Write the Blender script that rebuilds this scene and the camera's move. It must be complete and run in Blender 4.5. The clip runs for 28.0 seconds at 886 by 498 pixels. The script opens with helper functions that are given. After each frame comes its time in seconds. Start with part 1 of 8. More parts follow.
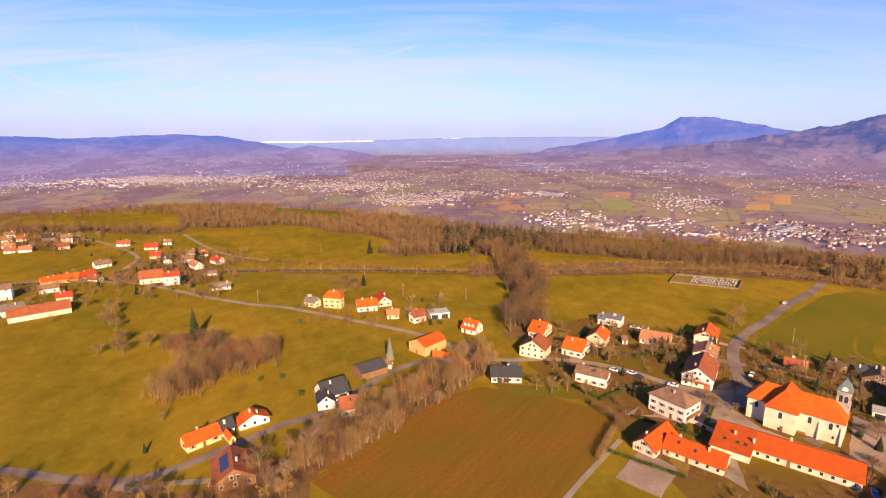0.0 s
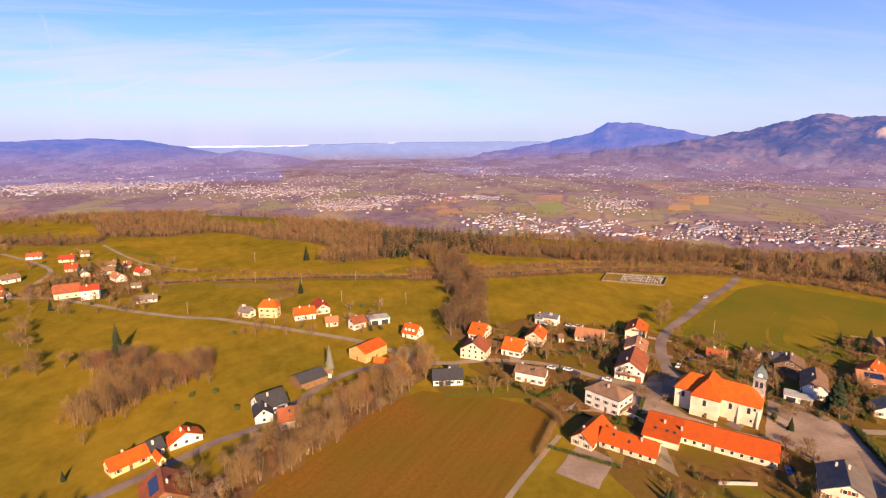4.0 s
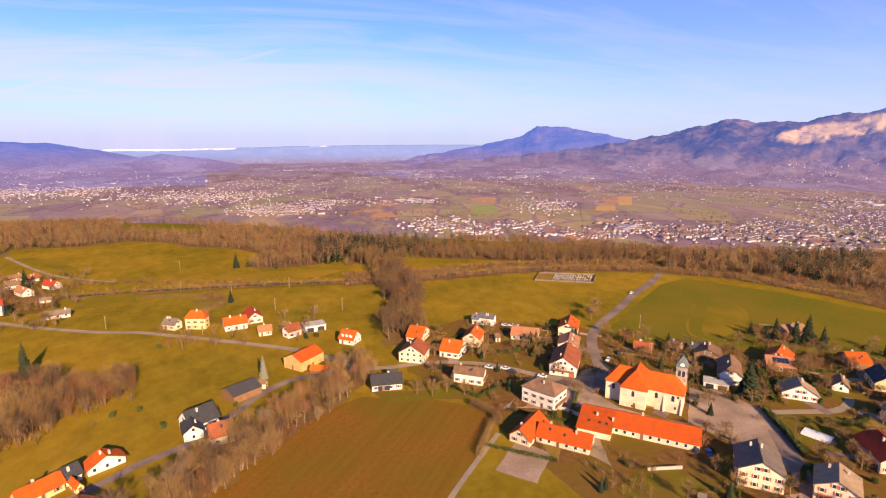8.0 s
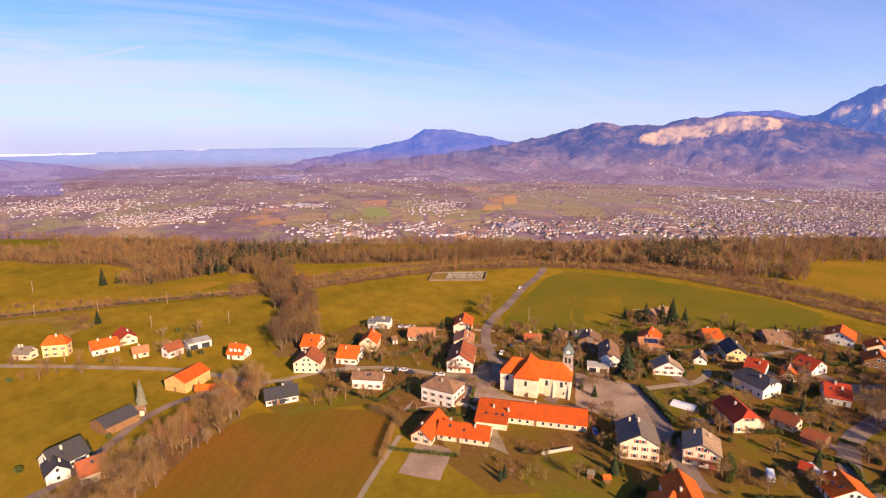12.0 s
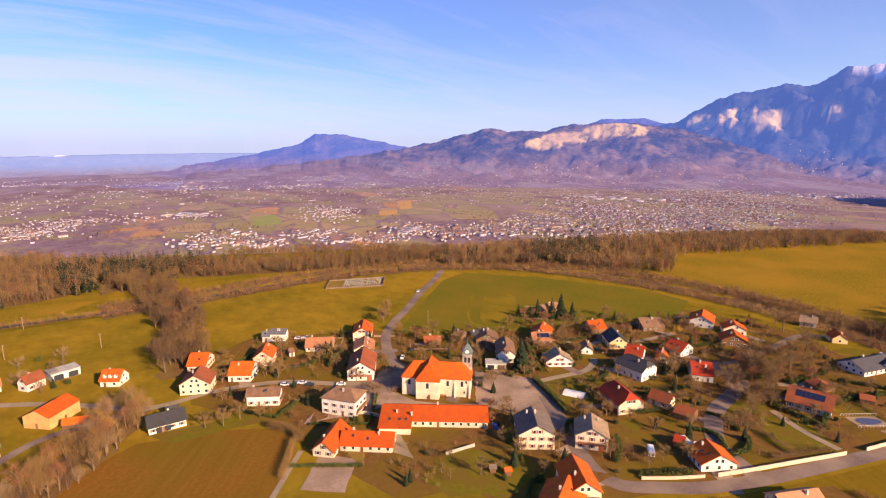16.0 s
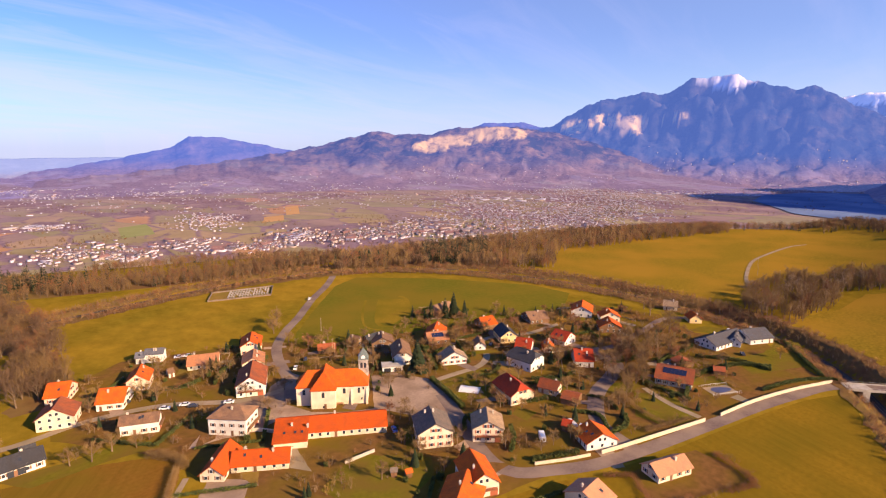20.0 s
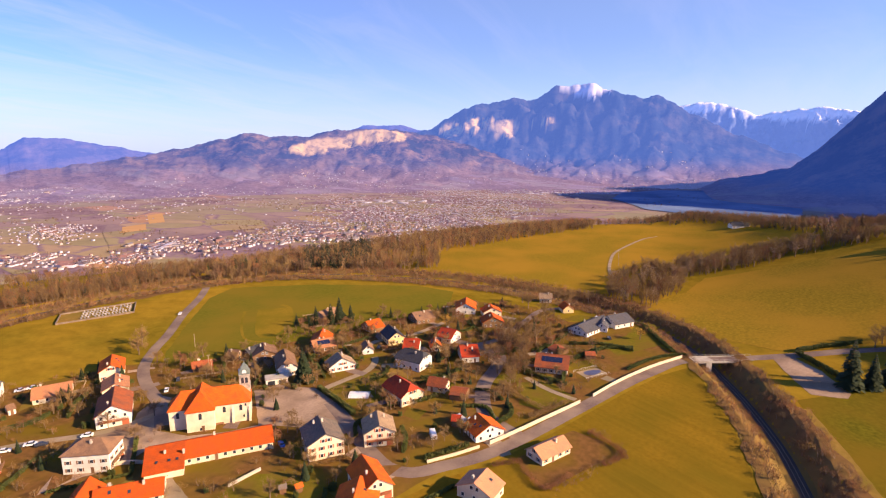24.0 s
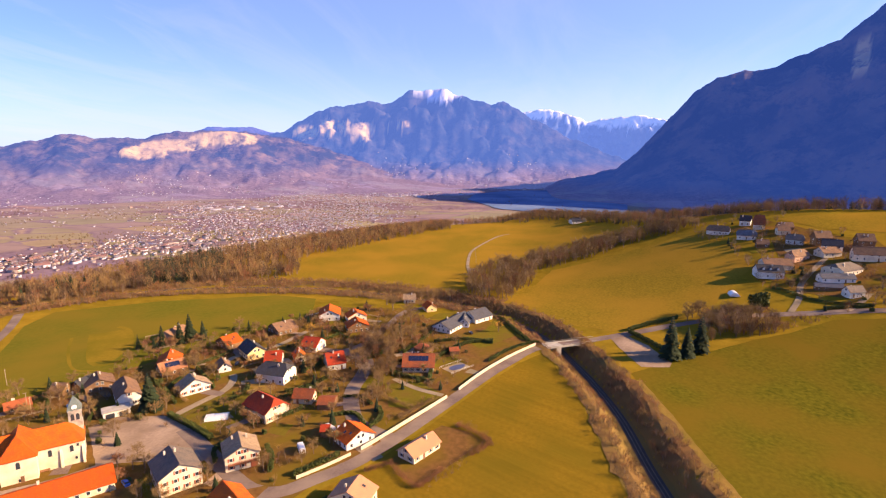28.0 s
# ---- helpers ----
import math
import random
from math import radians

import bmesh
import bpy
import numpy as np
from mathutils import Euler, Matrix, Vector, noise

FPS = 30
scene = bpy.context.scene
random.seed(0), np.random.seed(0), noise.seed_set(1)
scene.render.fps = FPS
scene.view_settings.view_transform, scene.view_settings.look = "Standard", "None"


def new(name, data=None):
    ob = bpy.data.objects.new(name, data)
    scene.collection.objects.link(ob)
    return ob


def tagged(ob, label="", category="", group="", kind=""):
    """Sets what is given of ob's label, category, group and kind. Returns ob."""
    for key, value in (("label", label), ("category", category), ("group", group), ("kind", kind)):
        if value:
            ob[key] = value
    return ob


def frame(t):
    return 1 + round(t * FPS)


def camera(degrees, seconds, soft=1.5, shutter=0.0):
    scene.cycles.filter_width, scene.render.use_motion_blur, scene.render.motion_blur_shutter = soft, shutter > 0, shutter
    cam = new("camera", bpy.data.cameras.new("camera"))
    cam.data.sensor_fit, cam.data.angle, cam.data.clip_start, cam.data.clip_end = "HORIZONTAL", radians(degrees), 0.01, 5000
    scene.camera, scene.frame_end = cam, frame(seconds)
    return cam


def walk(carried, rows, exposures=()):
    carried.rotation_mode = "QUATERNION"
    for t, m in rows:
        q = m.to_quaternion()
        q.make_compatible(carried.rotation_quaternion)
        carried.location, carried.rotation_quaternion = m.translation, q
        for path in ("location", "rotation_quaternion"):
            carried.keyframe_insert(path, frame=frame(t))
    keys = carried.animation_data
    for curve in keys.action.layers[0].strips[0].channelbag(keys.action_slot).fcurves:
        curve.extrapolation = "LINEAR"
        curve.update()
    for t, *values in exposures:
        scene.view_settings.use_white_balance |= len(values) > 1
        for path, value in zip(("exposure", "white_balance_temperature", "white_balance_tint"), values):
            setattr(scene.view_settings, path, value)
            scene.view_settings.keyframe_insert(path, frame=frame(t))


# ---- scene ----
cam = camera(79.32, 28.0, soft=1.15)
EYE = 110.0
# seconds, yaw, pitch, roll: the drone hovers and turns on the spot
TURNS = [
    (0, 0.00, -12.74, -0.16),
    (0.5, -0.92, -12.67, -0.17),
    (1, -1.76, -12.62, -0.14),
    (1.5, -2.66, -12.57, -0.12),
    (2, -3.67, -12.53, -0.11),
    (2.5, -4.59, -12.47, -0.10),
    (3, -5.29, -12.41, -0.08),
    (3.5, -5.92, -12.34, -0.06),
    (5.5, -9.40, -12.12, 0.10),
    (6, -10.11, -12.10, 0.08),
    (6.5, -10.87, -12.07, 0.06),
    (7, -11.69, -12.03, 0.07),
    (7.5, -12.63, -11.99, 0.10),
    (8, -13.71, -11.94, 0.13),
    (8.5, -14.88, -11.89, 0.15),
    (9, -16.14, -11.86, 0.12),
    (9.5, -17.52, -11.83, 0.05),
    (10, -19.02, -11.78, 0.03),
    (10.5, -20.64, -11.74, 0.04),
    (11, -22.27, -11.71, 0.03),
    (11.5, -23.86, -11.69, 0.01),
    (12, -25.37, -11.65, -0.01),
    (12.5, -26.78, -11.58, -0.02),
    (14.5, -32.50, -11.33, -0.04),
    (15, -33.87, -11.26, -0.01),
    (15.5, -35.23, -11.19, 0.02),
    (16, -36.61, -11.12, 0.05),
    (16.5, -38.04, -11.07, 0.05),
    (17, -39.43, -11.03, 0.05),
    (17.5, -40.81, -10.99, 0.06),
    (18, -42.33, -10.95, 0.04),
    (18.5, -43.95, -10.92, 0.02),
    (19, -45.55, -10.89, -0.01),
    (19.5, -47.04, -10.85, -0.05),
    (20, -48.38, -10.81, -0.04),
    (20.5, -49.62, -10.78, -0.01),
    (22.5, -55.22, -10.66, 0.07),
    (23, -57.10, -10.62, 0.03),
    (23.5, -59.03, -10.59, -0.01),
    (24, -60.97, -10.55, -0.02),
    (24.5, -62.85, -10.51, -0.02),
    (25, -64.67, -10.46, -0.02),
    (25.5, -66.48, -10.42, -0.06),
    (26, -68.26, -10.39, -0.08),
    (26.5, -69.99, -10.36, -0.06),
    (27, -71.82, -10.31, -0.03),
    (27.5, -73.83, -10.27, -0.02),
    (28, -75.93, -10.23, -0.03),
]


def facing(yaw, pitch, roll):
    ahead = Matrix.Rotation(radians(yaw), 4, "Z") @ Matrix.Rotation(radians(90 + pitch), 4, "X")
    return Matrix.Translation((0, 0, EYE)) @ ahead @ Matrix.Rotation(radians(roll), 4, "Z")


walk(cam, [(t, facing(w, p, r)) for t, w, p, r in TURNS], [(0.0, 1.0, 6800.0, 21.0), (14.0, 0.97, 6700.0, 24.0), (23.0, 1.1, 6700.0, 22.0), (28.0, 1.3, 6850.0, 21.0)])

# ---- light ----
SUN_AZ, SUN_EL = 169.0, 23.5            # degrees, clockwise from +y
sun = new("sun", bpy.data.lights.new("sun", "SUN"))
sun.data.energy, sun.data.angle, sun.data.color = 5.0, radians(0.6), (1.0, 0.75, 0.43)
towards = Vector((math.sin(radians(SUN_AZ)) * math.cos(radians(SUN_EL)), math.cos(radians(SUN_AZ)) * math.cos(radians(SUN_EL)), math.sin(radians(SUN_EL))))
sun.matrix_world = towards.to_track_quat("Z", "Y").to_matrix().to_4x4()

world = bpy.data.worlds.new("sky")
scene.world = world
world.use_nodes = True
W = world.node_tree
W.nodes.clear()


def wnode(kind, **values):
    n = W.nodes.new(kind)
    for key, value in values.items():
        n.inputs[key].default_value = value
    return n


def wlink(a, out, b, into):
    W.links.new(a.outputs[out], b.inputs[into])


def wmath(op, a, b=None):
    n = W.nodes.new("ShaderNodeMath")
    n.operation = op
    for i, v in enumerate((a, b)):
        if v is None:
            continue
        if isinstance(v, (int, float)):
            n.inputs[i].default_value = v
        else:
            W.links.new(v, n.inputs[i])
    return n.outputs[0]


sky = W.nodes.new("ShaderNodeTexSky")
sky.sky_type, sky.sun_disc = "NISHITA", False
sky.sun_elevation, sky.sun_rotation = radians(SUN_EL), radians(SUN_AZ)
sky.altitude, sky.air_density, sky.dust_density, sky.ozone_density = 600, 1.0, 0.6, 1.6
coord = W.nodes.new("ShaderNodeTexCoord")
split = W.nodes.new("ShaderNodeSeparateXYZ")
wlink(coord, "Generated", split, 0)
# thin cirrus on a flat layer high above: long streaks
up = wmath("MAXIMUM", split.outputs[2], 0.02)
flat = W.nodes.new("ShaderNodeCombineXYZ")
W.links.new(wmath("DIVIDE", split.outputs[0], wmath("ADD", up, 0.16)), flat.inputs[0])
W.links.new(wmath("DIVIDE", split.outputs[1], wmath("ADD", up, 0.16)), flat.inputs[1])
turned = W.nodes.new("ShaderNodeMapping")
turned.inputs["Rotation"].default_value = (0, 0, radians(-24))
turned.inputs["Scale"].default_value = (0.55, 1.9, 1)
wlink(flat, 0, turned, 0)
streak = wnode("ShaderNodeTexNoise", Scale=1.15, Detail=9.0, Roughness=0.62, Distortion=0.9)
wlink(turned, 0, streak, "Vector")
sheet = wnode("ShaderNodeTexNoise", Scale=0.42, Detail=4.0, Roughness=0.5)
wlink(flat, 0, sheet, "Vector")
veil = W.nodes.new("ShaderNodeMapRange")
veil.inputs["From Min"].default_value, veil.inputs["From Max"].default_value = 0.5, 0.7
band = W.nodes.new("ShaderNodeMapRange")       # most of it lies in one long bank above the valley
band.interpolation_type = "SMOOTHSTEP"
band.inputs["From Min"].default_value, band.inputs["From Max"].default_value = 0.085, 0.0
band.inputs["To Max"].default_value = 0.15
W.links.new(wmath("ABSOLUTE", wmath("SUBTRACT", split.outputs[2], wmath("SUBTRACT", 0.085, wmath("MULTIPLY", split.outputs[0], 0.045)))), band.inputs[0])
W.links.new(wmath("ADD", wmath("ADD", wmath("MULTIPLY", streak.outputs[0], 0.7), wmath("MULTIPLY", sheet.outputs[0], 0.34)), band.outputs[0]), veil.inputs[0])


def contrail(a, b, wide, strength):
    """An old, spreading trail on the great circle from direction a to direction b."""
    a, b = Vector(a), Vector(b)
    out = []
    for axis in (a.cross(b).normalized(), (a + b).normalized()):
        n = W.nodes.new("ShaderNodeVectorMath")
        n.operation = "DOT_PRODUCT"
        n.inputs[1].default_value = axis
        wlink(coord, "Generated", n, 0)
        out.append(n.outputs["Value"])
    m = W.nodes.new("ShaderNodeMapRange")
    m.interpolation_type = "SMOOTHSTEP"
    m.inputs["From Min"].default_value, m.inputs["From Max"].default_value, m.inputs["To Max"].default_value = wide, 0.0, strength
    W.links.new(wmath("ABSOLUTE", wmath("ADD", out[0], wmath("MULTIPLY", wmath("SUBTRACT", streak.outputs[0], 0.5), 0.014))), m.inputs[0])
    e = W.nodes.new("ShaderNodeMapRange")
    half = a.angle(b) / 2
    e.inputs["From Min"].default_value, e.inputs["From Max"].default_value = math.cos(half * 1.25), math.cos(half * 0.85)
    W.links.new(out[1], e.inputs[0])
    return wmath("MULTIPLY", m.outputs[0], e.outputs[0])


plume = 0.0
for spec in (((-0.441, 0.896, 0.050), (-0.343, 0.935, 0.089), 0.005, 0.7),
             ((-0.219, 0.972, 0.089), (-0.042, 0.989, 0.142), 0.006, 0.6),
             ((-0.467, 0.870, 0.158), (-0.456, 0.889, 0.043), 0.006, 0.45),
             ((-0.377, 0.923, 0.071), (-0.193, 0.980, 0.051), 0.004, 0.6),
             ((-0.617, 0.783, 0.084), (-0.556, 0.830, 0.047), 0.005, 0.5),
             ((-0.276, 0.959, 0.066), (-0.210, 0.974, 0.088), 0.004, 0.5)):
    plume = wmath("MAXIMUM", contrail(*spec), plume)
thin = W.nodes.new("ShaderNodeMapRange")       # cirrus thins out to the right-hand, clearer part of the sky
thin.inputs["From Min"].default_value, thin.inputs["From Max"].default_value = 0.95, -0.2
thin.inputs["To Min"].default_value, thin.inputs["To Max"].default_value = 0.2, 1.0
W.links.new(split.outputs[0], thin.inputs[0])
low = W.nodes.new("ShaderNodeMapRange")        # hazy white towards the horizon
low.inputs["From Min"].default_value, low.inputs["From Max"].default_value = 0.19, -0.03
W.links.new(split.outputs[2], low.inputs[0])
side = W.nodes.new("ShaderNodeMapRange")       # an even, pale veil on the clear side
side.inputs["From Min"].default_value, side.inputs["From Max"].default_value = 0.2, 1.0
side.inputs["To Max"].default_value = 0.26
W.links.new(split.outputs[0], side.inputs[0])
haze = wmath("ADD", wmath("MULTIPLY", wmath("POWER", low.outputs[0], 1.6), 0.74), side.outputs[0])
high = W.nodes.new("ShaderNodeMapRange")       # the veil lies low over the valley; overhead the sky is clear
high.inputs["From Min"].default_value, high.inputs["From Max"].default_value = 0.42, 0.2
W.links.new(split.outputs[2], high.inputs[0])
wisps = wmath("MAXIMUM", veil.outputs[0], wmath("MULTIPLY", plume, wmath("MULTIPLY", streak.outputs[0], 3.2)))
cloud = wmath("MULTIPLY", wmath("MULTIPLY", wmath("MULTIPLY", wisps, thin.outputs[0]), high.outputs[0]), 0.85)
cover = wmath("MINIMUM", haze, 0.97)
mixed = W.nodes.new("ShaderNodeMix")
mixed.data_type = "RGBA"
W.links.new(cover, mixed.inputs[0])
tone = W.nodes.new("ShaderNodeMix")            # deepens the clear blue
tone.data_type, tone.blend_type = "RGBA", "MULTIPLY"
tone.inputs[0].default_value = 1.0
tone.inputs[7].default_value = (0.66, 1.0, 1.74, 1)
wlink(sky, 0, tone, 6)
W.links.new(tone.outputs[2], mixed.inputs[6])
veil_hue = W.nodes.new("ShaderNodeMix")        # the veil is lilac on the cloudy side, cool white on the clear side
veil_hue.data_type = "RGBA"
veil_hue.inputs[6].default_value, veil_hue.inputs[7].default_value = (6.5, 6.3, 9.2, 1), (5.8, 7.2, 9.0, 1)
across = W.nodes.new("ShaderNodeMapRange")
across.inputs["From Min"].default_value, across.inputs["From Max"].default_value = -0.3, 0.95
W.links.new(split.outputs[0], across.inputs[0])
W.links.new(across.outputs[0], veil_hue.inputs[0])
W.links.new(veil_hue.outputs[2], mixed.inputs[7])
back = wnode("ShaderNodeBackground", Strength=0.055)
bank = W.nodes.new("ShaderNodeMix")            # the cirrus itself, lit white
bank.data_type = "RGBA"
bank.inputs[7].default_value = (7.6, 7.4, 10.2, 1)
W.links.new(wmath("MULTIPLY", cloud, 0.62), bank.inputs[0])
W.links.new(mixed.outputs[2], bank.inputs[6])
W.links.new(bank.outputs[2], back.inputs[0])
wout = W.nodes.new("ShaderNodeOutputWorld")
wlink(back, 0, wout, 0)

# ---- materials ----
MATS = {}


def material(name, a, b, scale=1.0, rough=0.85, bump=0.0, c=None, scale2=None, vary=0.0, metal=0.0, place="Object", spec=0.3, stretch=None):
    """Two colours mixed by fine noise, a third by broad noise; vary: brightness from object to object."""
    m = bpy.data.materials.new(name)
    m.use_nodes = True
    t = m.node_tree
    bsdf = t.nodes["Principled BSDF"]
    bsdf.inputs["Roughness"].default_value = rough
    bsdf.inputs["Metallic"].default_value = metal
    bsdf.inputs["Specular IOR Level"].default_value = 0.0 if place == "World" else spec
    if place == "World":
        src = t.nodes.new("ShaderNodeNewGeometry").outputs["Position"]
    else:
        src = t.nodes.new("ShaderNodeTexCoord").outputs["Object"]
    if stretch:
        mp = t.nodes.new("ShaderNodeMapping")
        mp.inputs["Scale"].default_value = stretch
        t.links.new(src, mp.inputs[0])
        src = mp.outputs[0]
    fine = t.nodes.new("ShaderNodeTexNoise")
    fine.inputs["Scale"].default_value, fine.inputs["Detail"].default_value = scale, 5
    t.links.new(src, fine.inputs["Vector"])
    ramp = t.nodes.new("ShaderNodeMapRange")
    ramp.inputs["From Min"].default_value, ramp.inputs["From Max"].default_value = 0.3, 0.7
    t.links.new(fine.outputs[0], ramp.inputs[0])
    mix = t.nodes.new("ShaderNodeMix")
    mix.data_type = "RGBA"
    mix.inputs[6].default_value, mix.inputs[7].default_value = (*a, 1), (*b, 1)
    t.links.new(ramp.outputs[0], mix.inputs[0])
    col = mix.outputs[2]
    if c:
        broad = t.nodes.new("ShaderNodeTexNoise")
        broad.inputs["Scale"].default_value, broad.inputs["Detail"].default_value = scale2 or scale / 12, 3
        t.links.new(src, broad.inputs["Vector"])
        r2 = t.nodes.new("ShaderNodeMapRange")
        r2.inputs["From Min"].default_value, r2.inputs["From Max"].default_value = 0.38, 0.66
        t.links.new(broad.outputs[0], r2.inputs[0])
        m2 = t.nodes.new("ShaderNodeMix")
        m2.data_type = "RGBA"
        m2.inputs[7].default_value = (*c, 1)
        t.links.new(r2.outputs[0], m2.inputs[0])
        t.links.new(col, m2.inputs[6])
        col = m2.outputs[2]
    if vary:
        info = t.nodes.new("ShaderNodeObjectInfo")
        mr = t.nodes.new("ShaderNodeMapRange")
        mr.inputs["To Min"].default_value, mr.inputs["To Max"].default_value = 1 - vary, 1 + vary
        t.links.new(info.outputs["Random"], mr.inputs[0])
        hs = t.nodes.new("ShaderNodeHueSaturation")
        t.links.new(mr.outputs[0], hs.inputs["Value"])
        t.links.new(col, hs.inputs["Color"])
        col = hs.outputs[0]
    t.links.new(col, bsdf.inputs["Base Color"])
    if bump:
        bp = t.nodes.new("ShaderNodeBump")
        bp.inputs["Strength"].default_value = bump
        bp.inputs["Distance"].default_value = 0.1
        t.links.new(fine.outputs[0], bp.inputs["Height"])
        t.links.new(bp.outputs[0], bsdf.inputs["Normal"])
    MATS[name] = m
    return m


def roofing(name, a, b, old):
    """Tile courses: narrow rows across the slope, each tile a little different, with weathered patches."""
    m = material(name, a, b, 2.2, 0.8, 0.25, old, 0.35, 0.13, spec=0.1)
    t = m.node_tree
    bsdf = t.nodes["Principled BSDF"]
    tex = t.nodes.new("ShaderNodeTexCoord")
    rows = t.nodes.new("ShaderNodeTexBrick")
    for key, value in (("Scale", 1.0), ("Mortar Size", 0.03), ("Brick Width", 0.3), ("Row Height", 0.34)):
        rows.inputs[key].default_value = value
    rows.inputs["Color1"].default_value, rows.inputs["Color2"].default_value, rows.inputs["Mortar"].default_value = (1, 1, 1, 1), (0.78, 0.78, 0.78, 1), (0.55, 0.55, 0.55, 1)
    t.links.new(tex.outputs["Object"], rows.inputs["Vector"])
    mul = t.nodes.new("ShaderNodeMix")
    mul.data_type, mul.blend_type = "RGBA", "MULTIPLY"
    mul.inputs[0].default_value = 0.8
    old_link = bsdf.inputs["Base Color"].links[0]
    t.links.new(old_link.from_socket, mul.inputs[6])
    t.links.new(rows.outputs[0], mul.inputs[7])
    t.links.new(mul.outputs[2], bsdf.inputs["Base Color"])
    return m


for n, a, b, c in (("white", (0.74, 0.71, 0.64), (0.8, 0.77, 0.7), (0.62, 0.58, 0.5)), ("cream", (0.7, 0.6, 0.43), (0.76, 0.67, 0.5), (0.58, 0.48, 0.34)),
                   ("yellow", (0.74, 0.55, 0.25), (0.78, 0.6, 0.3), (0.62, 0.45, 0.22)), ("ochre", (0.62, 0.36, 0.12), (0.66, 0.4, 0.15), (0.5, 0.3, 0.12)),
                   ("salmon", (0.6, 0.34, 0.22), (0.66, 0.4, 0.27), (0.5, 0.3, 0.2)), ("brick", (0.42, 0.16, 0.07), (0.5, 0.2, 0.09), (0.36, 0.16, 0.08))):
    material("render_" + n, a, b, 3.0, 0.9, 0.1, c, 0.25, 0.06)
material("render_wood", (0.2, 0.1, 0.045), (0.3, 0.16, 0.07), 4.0, 0.75, 0.2, (0.16, 0.09, 0.05), 0.4, 0.2, stretch=(1, 1, 5))
for n, a, b, c in (("orange", (0.66, 0.115, 0.012), (0.75, 0.15, 0.018), (0.54, 0.1, 0.02)), ("brightorange", (0.52, 0.078, 0.01), (0.6, 0.105, 0.014), (0.44, 0.08, 0.016)), ("red", (0.46, 0.05, 0.02), (0.56, 0.075, 0.025), (0.36, 0.06, 0.03)),
                   ("rust", (0.34, 0.09, 0.035), (0.42, 0.12, 0.045), (0.26, 0.09, 0.05)), ("terracotta", (0.48, 0.19, 0.08), (0.56, 0.24, 0.11), (0.38, 0.18, 0.1)),
                   ("salmon", (0.56, 0.26, 0.13), (0.62, 0.3, 0.16), (0.5, 0.24, 0.14)), ("brown", (0.26, 0.14, 0.08), (0.32, 0.18, 0.1), (0.2, 0.12, 0.08)),
                   ("greybrown", (0.2, 0.15, 0.12), (0.26, 0.2, 0.15), (0.17, 0.14, 0.12)), ("tan", (0.4, 0.27, 0.16), (0.46, 0.32, 0.2), (0.32, 0.22, 0.14)),
                   ("dark", (0.05, 0.05, 0.06), (0.075, 0.075, 0.085), (0.06, 0.055, 0.055)), ("slate", (0.14, 0.14, 0.16), (0.19, 0.19, 0.21), (0.15, 0.14, 0.14)), ("charcoal", (0.085, 0.085, 0.1), (0.115, 0.115, 0.13), (0.1, 0.09, 0.09))):
    roofing("roof_" + n, a, b, c)
material("glass", (0.03, 0.035, 0.045), (0.05, 0.055, 0.07), 2.0, 0.12, spec=0.6)
material("frame_white", (0.72, 0.7, 0.66), (0.78, 0.76, 0.72), 8.0, 0.5)
material("shutter_red", (0.36, 0.1, 0.05), (0.42, 0.13, 0.06), 6.0, 0.7, vary=0.15)
material("shutter_brown", (0.2, 0.1, 0.05), (0.26, 0.14, 0.07), 6.0, 0.7, vary=0.2)
material("door_wood", (0.16, 0.08, 0.04), (0.24, 0.12, 0.06), 5.0, 0.6, vary=0.3)
material("chimney_stone", (0.5, 0.42, 0.33), (0.62, 0.54, 0.43), 4.0, 0.9, 0.2, vary=0.15)
material("tower_stone", (0.42, 0.36, 0.29), (0.58, 0.51, 0.42), 2.6, 0.9, 0.4, (0.26, 0.23, 0.2), 0.6)
material("copper_green", (0.12, 0.15, 0.14), (0.19, 0.22, 0.2), 2.0, 0.55, 0.1, (0.1, 0.12, 0.11), 0.5)
material("metal_grey", (0.3, 0.3, 0.31), (0.38, 0.38, 0.39), 5.0, 0.45, metal=0.6)
material("solar", (0.015, 0.02, 0.05), (0.025, 0.03, 0.07), 3.0, 0.2, spec=0.6)
material("concrete", (0.4, 0.36, 0.3), (0.5, 0.46, 0.39), 2.0, 0.9, 0.2, (0.33, 0.29, 0.24), 0.3)
material("garden_wall_render", (0.62, 0.52, 0.36), (0.7, 0.6, 0.43), 1.5, 0.9, 0.15, (0.5, 0.4, 0.28), 0.2)
material("asphalt", (0.15, 0.108, 0.09), (0.21, 0.15, 0.125), 1.2, 0.9, 0.1, (0.27, 0.2, 0.15), 0.08, place="World")
material("plaza_gravel", (0.33, 0.235, 0.165), (0.43, 0.305, 0.21), 0.9, 0.95, 0.2, (0.22, 0.15, 0.1), 0.06, place="World")
material("lane", (0.3, 0.225, 0.15), (0.37, 0.28, 0.19), 1.0, 0.95, 0.15, (0.25, 0.2, 0.12), 0.1, place="World")


